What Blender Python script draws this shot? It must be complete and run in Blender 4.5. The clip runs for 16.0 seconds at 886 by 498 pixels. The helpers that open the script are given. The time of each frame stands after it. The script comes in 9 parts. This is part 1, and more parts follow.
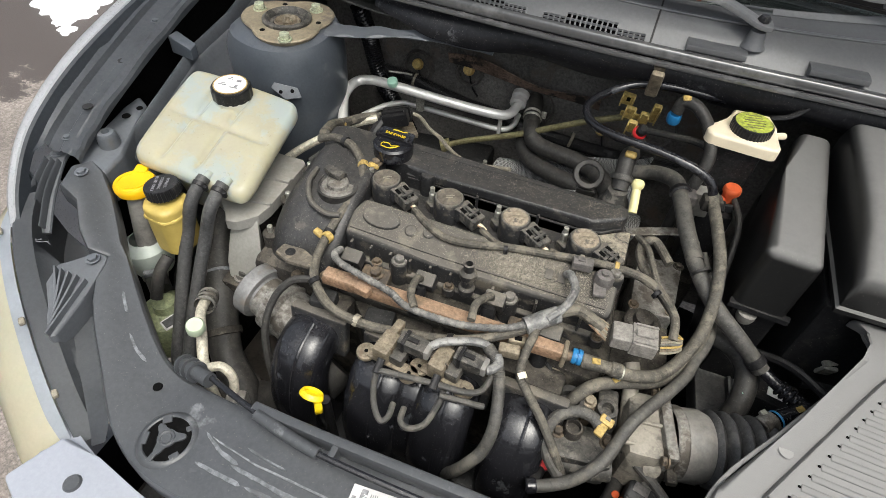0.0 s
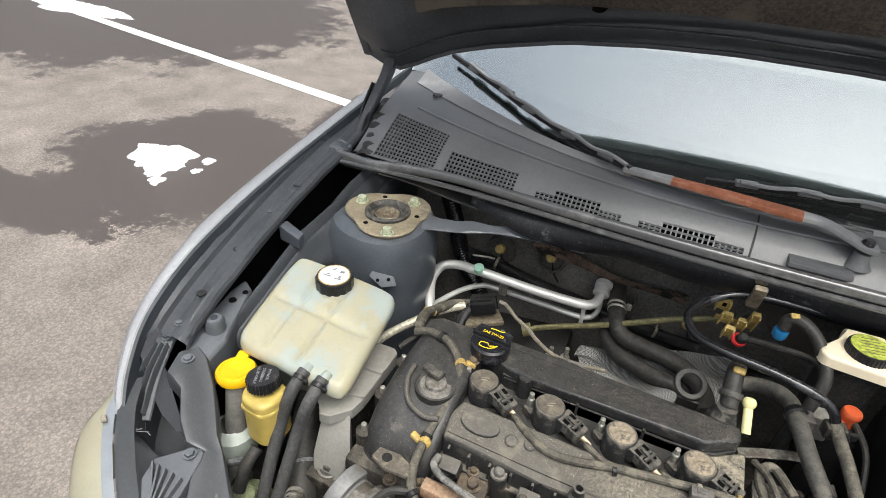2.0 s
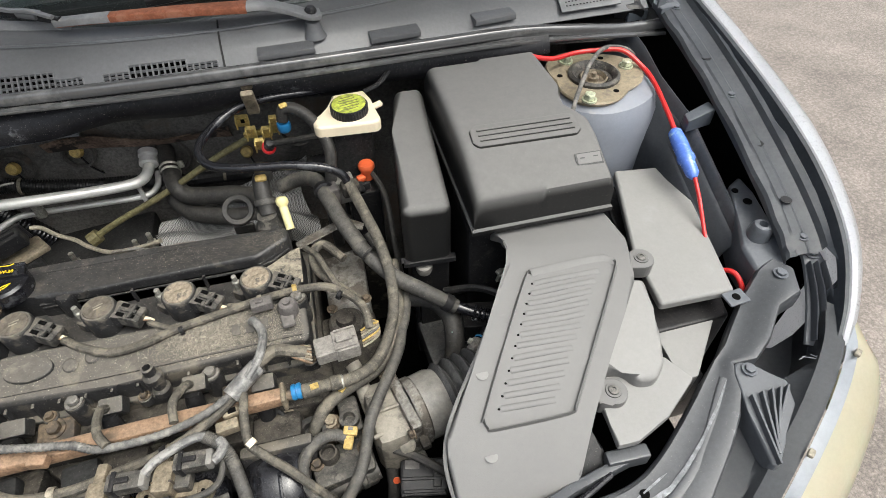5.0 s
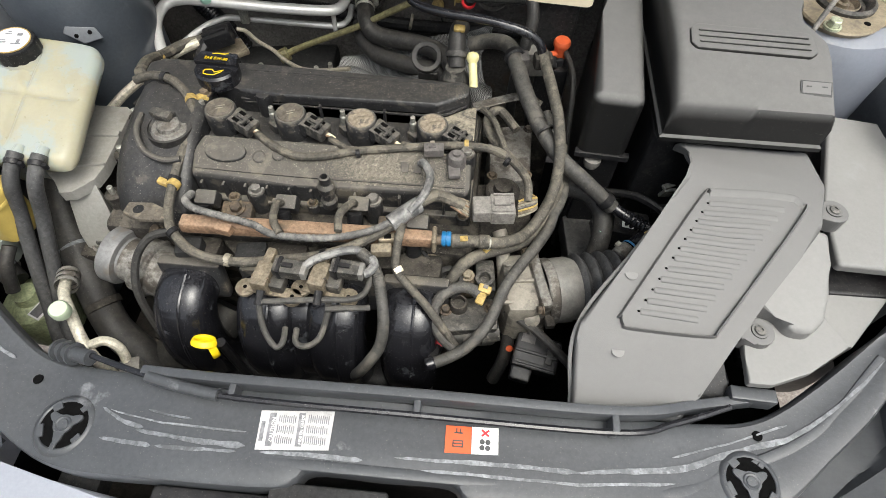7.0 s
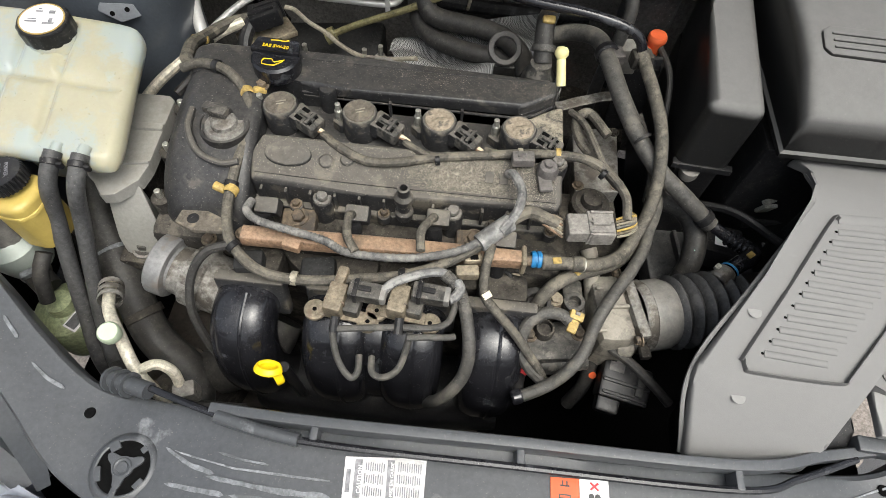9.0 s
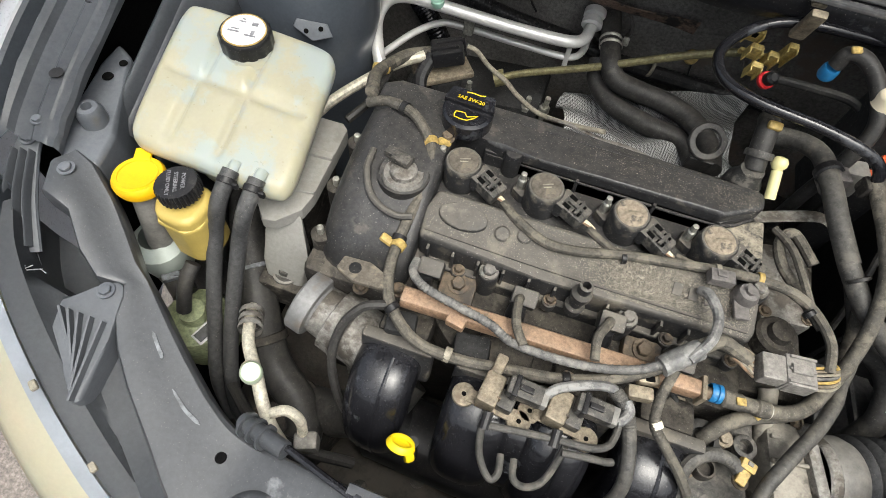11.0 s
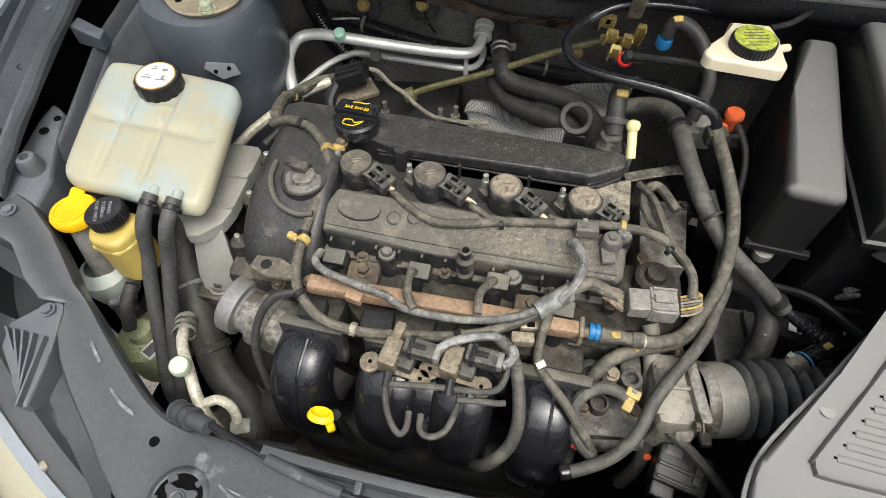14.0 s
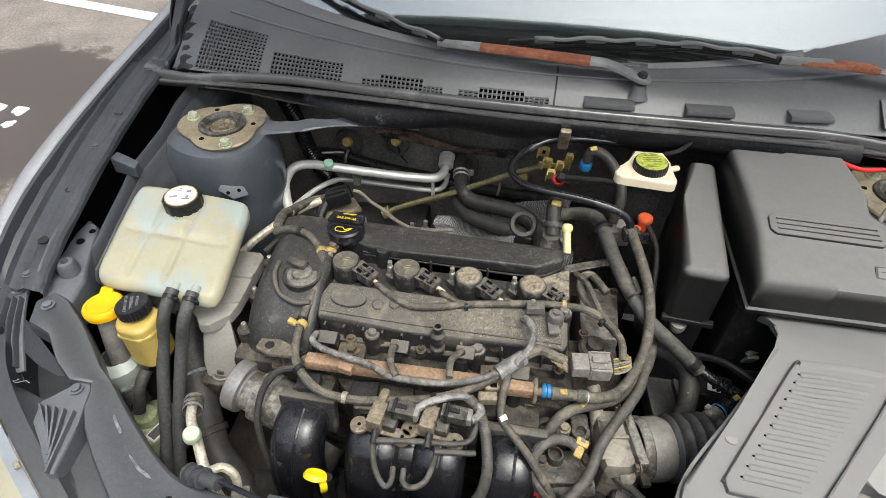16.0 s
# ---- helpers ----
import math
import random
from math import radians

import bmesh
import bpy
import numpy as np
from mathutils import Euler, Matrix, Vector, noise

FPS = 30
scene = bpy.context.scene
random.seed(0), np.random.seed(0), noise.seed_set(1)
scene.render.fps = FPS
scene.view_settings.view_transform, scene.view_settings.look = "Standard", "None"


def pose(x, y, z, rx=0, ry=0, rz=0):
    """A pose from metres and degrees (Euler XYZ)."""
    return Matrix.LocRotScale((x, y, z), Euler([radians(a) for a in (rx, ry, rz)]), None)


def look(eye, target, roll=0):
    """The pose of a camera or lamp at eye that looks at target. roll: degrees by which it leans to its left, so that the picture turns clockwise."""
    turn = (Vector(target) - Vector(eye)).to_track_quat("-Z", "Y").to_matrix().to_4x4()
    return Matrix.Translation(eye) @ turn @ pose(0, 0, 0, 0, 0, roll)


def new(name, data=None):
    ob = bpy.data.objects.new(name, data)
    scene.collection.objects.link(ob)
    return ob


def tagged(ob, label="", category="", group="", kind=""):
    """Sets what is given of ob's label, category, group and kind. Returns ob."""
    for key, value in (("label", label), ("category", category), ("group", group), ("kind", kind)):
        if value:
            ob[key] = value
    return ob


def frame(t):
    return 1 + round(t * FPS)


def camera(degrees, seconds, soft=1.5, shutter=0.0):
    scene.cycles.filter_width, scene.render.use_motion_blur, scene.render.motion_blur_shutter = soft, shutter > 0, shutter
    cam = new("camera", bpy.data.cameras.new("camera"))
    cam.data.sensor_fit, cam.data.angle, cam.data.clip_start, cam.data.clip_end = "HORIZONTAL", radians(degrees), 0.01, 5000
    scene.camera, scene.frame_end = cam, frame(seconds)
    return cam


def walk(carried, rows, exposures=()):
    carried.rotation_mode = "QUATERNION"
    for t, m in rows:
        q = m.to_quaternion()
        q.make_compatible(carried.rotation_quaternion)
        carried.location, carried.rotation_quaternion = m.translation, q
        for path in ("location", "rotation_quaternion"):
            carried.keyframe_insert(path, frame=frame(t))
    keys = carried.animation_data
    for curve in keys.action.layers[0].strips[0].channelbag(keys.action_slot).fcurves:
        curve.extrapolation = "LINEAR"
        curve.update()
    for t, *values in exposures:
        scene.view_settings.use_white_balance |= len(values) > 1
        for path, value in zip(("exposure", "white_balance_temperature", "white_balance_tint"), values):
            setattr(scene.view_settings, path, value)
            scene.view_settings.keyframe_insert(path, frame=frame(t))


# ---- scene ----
cam = camera(76.2, 16.0, soft=0.8)
PATH = [
    (0, (-0.001, -0.011, 1.388), (-0.429, 1.293, -0.066), 4.6),
    (0.5, (-0.058, -0.02, 1.391), (-0.585, 1.264, -0.049), 6.0),
    (1, (-0.097, -0.025, 1.395), (-0.687, 1.268, -0.012), 5.9),
    (1.5, (-0.104, -0.008, 1.402), (-0.742, 1.375, 0.106), 4.3),
    (2, (-0.114, 0.006, 1.455), (-0.789, 1.533, 0.355), 3.7),
    (2.5, (-0.088, 0.002, 1.467), (-0.682, 1.58, 0.391), 2.7),
    (3, (-0.028, 0.011, 1.442), (-0.375, 1.585, 0.257), 1.2),
    (3.5, (0.038, 0.032, 1.435), (-0.007, 1.578, 0.168), 0.4),
    (4, (0.11, 0.04, 1.427), (0.365, 1.508, 0.094), -1.3),
    (4.2, (0.133, 0.04, 1.431), (0.475, 1.465, 0.069), -2.3),
    (6.3, (0.142, 0.005, 1.41), (0.216, 1.151, -0.227), 1.7),
    (6.5, (0.12, -0.001, 1.407), (0.136, 1.122, -0.248), 2.1),
    (7, (0.063, 0.002, 1.404), (-0.005, 1.099, -0.267), 1.8),
    (7.5, (0.01, 0.019, 1.398), (-0.09, 1.092, -0.287), 1.5),
    (8, (-0.032, 0.053, 1.389), (-0.106, 1.091, -0.319), 2.6),
    (8.2, (-0.041, 0.064, 1.386), (-0.093, 1.077, -0.338), 3.2),
    (10.3, (-0.123, 0.106, 1.366), (-0.175, 1.102, -0.367), 7.5),
    (10.5, (-0.153, 0.122, 1.367), (-0.265, 1.115, -0.365), 7.0),
    (11, (-0.207, 0.153, 1.365), (-0.405, 1.134, -0.367), 8.3),
    (11.5, (-0.258, 0.18, 1.317), (-0.515, 1.123, -0.428), 8.4),
    (12, (-0.241, 0.164, 1.338), (-0.544, 1.132, -0.385), 5.9),
    (12.5, (-0.191, 0.109, 1.37), (-0.521, 1.16, -0.299), 3.5),
    (13, (-0.115, 0.063, 1.402), (-0.451, 1.186, -0.219), 1.6),
    (13.5, (-0.075, 0.057, 1.406), (-0.397, 1.181, -0.217), -0.1),
    (14, (-0.053, 0.093, 1.395), (-0.326, 1.188, -0.257), -1.3),
    (14.5, (-0.045, 0.151, 1.399), (-0.25, 1.255, -0.256), -0.5),
    (15, (-0.045, 0.133, 1.422), (-0.188, 1.312, -0.187), 1.4),
    (15.5, (-0.055, 0.034, 1.442), (-0.182, 1.333, -0.074), 2.1),
    (16, (-0.032, -0.047, 1.475), (-0.261, 1.404, 0.118), 1.1),
]
walk(cam, [(t, look(eye, target, roll)) for t, eye, target, roll in PATH],
     [(0.0, 0.73), (1.0, 0.74), (2.0, 0.82), (3.0, 0.79), (3.5, 0.86), (4.2, 0.90), (6.3, 0.80), (8.0, 0.76), (10.5, 0.79), (11.5, 0.90), (12.5, 0.85), (13.5, 0.74), (14.5, 0.80), (16.0, 0.76)])

# ---- light ----
world = bpy.data.worlds.new("overcast_sky")
scene.world = world
world.use_nodes = True
wn, wl = world.node_tree.nodes, world.node_tree.links
wn.clear()
sky = wn.new("ShaderNodeTexSky")
sky.sky_type, sky.sun_disc = "NISHITA", False
sky.sun_elevation, sky.sun_rotation = radians(68), radians(138)
sky.air_density, sky.dust_density, sky.ozone_density = 1.0, 10.0, 1.0
pale = wn.new("ShaderNodeHueSaturation")
pale.inputs["Saturation"].default_value = 0.55
bg = wn.new("ShaderNodeBackground")
bg.inputs["Strength"].default_value = 0.15
wo = wn.new("ShaderNodeOutputWorld")
wl.new(sky.outputs[0], pale.inputs["Color"])
cloud = wn.new("ShaderNodeVectorMath")
cloud.operation = "MULTIPLY"
cloud.inputs[1].default_value = (0.958, 1.0, 1.0)
wl.new(pale.outputs[0], cloud.inputs[0])
wl.new(cloud.outputs[0], bg.inputs[0])
wl.new(bg.outputs[0], wo.inputs[0])
sun = new("sun", bpy.data.lights.new("sun", "SUN"))
sun.data.energy, sun.data.angle, sun.data.color = 0.6, radians(50), (0.93, 0.99, 1.0)
sun.matrix_world = look((2.0, -1.82, 8.2), (0, 0.4, 0.8))


# ---- materials ----
def mat(name, color, rough=0.6, metal=0.0, vary=0.25, scale=14.0, bump=0.15, fine=220.0, dust_sheen=0.0, dust_sheen_color=(0.20, 0.17, 0.13),
        spec=0.5, second=None, patch=6.0, patch_at=0.58, coat=0.0, even=False, grain=0.42, flecks=0.0):
    """A worn surface: colour varied at two scales, grain in the relief, a dusting, on box plastics also painted sheen,
    on what faces up.
    """
    m = bpy.data.materials.new(name)
    m.use_nodes = True
    n, l = m.node_tree.nodes, m.node_tree.links
    b = n["Principled BSDF"]
    geo, tex = n.new("ShaderNodeNewGeometry"), n.new("ShaderNodeTexCoord")
    big, small = n.new("ShaderNodeTexNoise"), n.new("ShaderNodeTexNoise")
    big.inputs["Scale"].default_value, big.inputs["Detail"].default_value = scale, 6
    small.inputs["Scale"].default_value, small.inputs["Detail"].default_value = fine, 4
    for t in (big, small):
        l.new(tex.outputs["Object"], t.inputs["Vector"])
    tone = n.new("ShaderNodeMapRange")
    tone.inputs["From Min"].default_value, tone.inputs["From Max"].default_value = 0.3, 0.7
    tone.inputs["To Min"].default_value, tone.inputs["To Max"].default_value = 1 - vary, 1 + vary
    l.new(big.outputs["Fac"], tone.inputs["Value"])
    speck = n.new("ShaderNodeTexNoise")
    speck.inputs["Scale"].default_value, speck.inputs["Detail"].default_value, speck.inputs["Roughness"].default_value = 190.0, 8, 0.75
    l.new(tex.outputs["Object"], speck.inputs["Vector"])
    fleck = n.new("ShaderNodeMapRange")
    fleck.inputs["From Min"].default_value, fleck.inputs["From Max"].default_value = 0.35, 0.65
    fleck.inputs["To Min"].default_value, fleck.inputs["To Max"].default_value = 1 - grain, 1 + grain
    l.new(speck.outputs["Fac"], fleck.inputs["Value"])
    both_tones = n.new("ShaderNodeMath")
    both_tones.operation = "MULTIPLY"
    l.new(tone.outputs[0], both_tones.inputs[0])
    l.new(fleck.outputs[0], both_tones.inputs[1])
    mul = n.new("ShaderNodeVectorMath")
    mul.operation = "SCALE"
    mul.inputs[0].default_value = color
    l.new(both_tones.outputs[0], mul.inputs["Scale"])
    out = mul.outputs[0]
    if second:
        p = n.new("ShaderNodeTexNoise")
        p.inputs["Scale"].default_value, p.inputs["Detail"].default_value, p.inputs["Roughness"].default_value = patch, 8, 0.65
        l.new(tex.outputs["Object"], p.inputs["Vector"])
        r = n.new("ShaderNodeMapRange")
        r.inputs["From Min"].default_value, r.inputs["From Max"].default_value = patch_at - 0.04, patch_at + 0.05
        l.new(p.outputs["Fac"], r.inputs["Value"])
        mx = n.new("ShaderNodeMix")
        mx.data_type = "RGBA"
        mx.inputs["B"].default_value = (*second, 1)
        l.new(r.outputs[0], mx.inputs["Factor"])
        l.new(out, mx.inputs["A"])
        out = mx.outputs["Result"]
    if dust_sheen:
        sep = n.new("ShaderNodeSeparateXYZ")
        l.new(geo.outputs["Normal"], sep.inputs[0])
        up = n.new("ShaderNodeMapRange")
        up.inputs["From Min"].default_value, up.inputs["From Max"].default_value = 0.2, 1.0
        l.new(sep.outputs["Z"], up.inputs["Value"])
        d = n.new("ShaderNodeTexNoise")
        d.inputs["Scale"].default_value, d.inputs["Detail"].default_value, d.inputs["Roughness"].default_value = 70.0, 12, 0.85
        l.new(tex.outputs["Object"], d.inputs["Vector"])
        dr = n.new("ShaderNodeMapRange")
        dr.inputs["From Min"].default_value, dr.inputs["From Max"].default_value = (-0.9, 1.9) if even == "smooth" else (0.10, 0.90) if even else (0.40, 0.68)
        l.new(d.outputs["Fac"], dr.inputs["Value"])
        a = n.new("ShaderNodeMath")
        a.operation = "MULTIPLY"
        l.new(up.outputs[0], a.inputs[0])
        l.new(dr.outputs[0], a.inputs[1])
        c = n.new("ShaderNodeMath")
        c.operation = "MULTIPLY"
        c.inputs[1].default_value = dust_sheen
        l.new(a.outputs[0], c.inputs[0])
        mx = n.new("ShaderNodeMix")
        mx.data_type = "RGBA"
        mx.inputs["B"].default_value = (*dust_sheen_color, 1)
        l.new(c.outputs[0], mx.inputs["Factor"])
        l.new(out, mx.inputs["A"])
        out = mx.outputs["Result"]
        rr = n.new("ShaderNodeMapRange")
        rr.inputs["To Min"].default_value, rr.inputs["To Max"].default_value = rough, 0.95
        l.new(c.outputs[0], rr.inputs["Value"])
        l.new(rr.outputs[0], b.inputs["Roughness"])
    else:
        rr = n.new("ShaderNodeMapRange")
        rr.inputs["To Min"].default_value, rr.inputs["To Max"].default_value = max(0.03, rough - 0.12), min(1.0, rough + 0.12)
        l.new(small.outputs["Fac"], rr.inputs["Value"])
        l.new(rr.outputs[0], b.inputs["Roughness"])
    if flecks:
        fk = n.new("ShaderNodeTexNoise")
        fk.inputs["Scale"].default_value, fk.inputs["Detail"].default_value, fk.inputs["Roughness"].default_value = 520.0, 3, 0.6
        l.new(tex.outputs["Object"], fk.inputs["Vector"])
        fr = n.new("ShaderNodeMapRange")
        fr.inputs["From Min"].default_value, fr.inputs["From Max"].default_value = 0.655, 0.70
        fr.inputs["To Max"].default_value = flecks
        l.new(fk.outputs["Fac"], fr.inputs["Value"])
        mx = n.new("ShaderNodeMix")
        mx.data_type = "RGBA"
        mx.inputs["B"].default_value = (0.36, 0.335, 0.29, 1)
        l.new(fr.outputs[0], mx.inputs["Factor"])
        l.new(out, mx.inputs["A"])
        out = mx.outputs["Result"]
    l.new(out, b.inputs["Base Color"])
    bp = n.new("ShaderNodeBump")
    bp.inputs["Strength"].default_value, bp.inputs["Distance"].default_value = bump, 0.0015
    l.new(small.outputs["Fac"], bp.inputs["Height"])
    l.new(bp.outputs[0], b.inputs["Normal"])
    b.inputs["Metallic"].default_value = metal
    b.inputs["Specular IOR Level"].default_value = spec
    b.inputs["Coat Weight"].default_value = coat
    return m


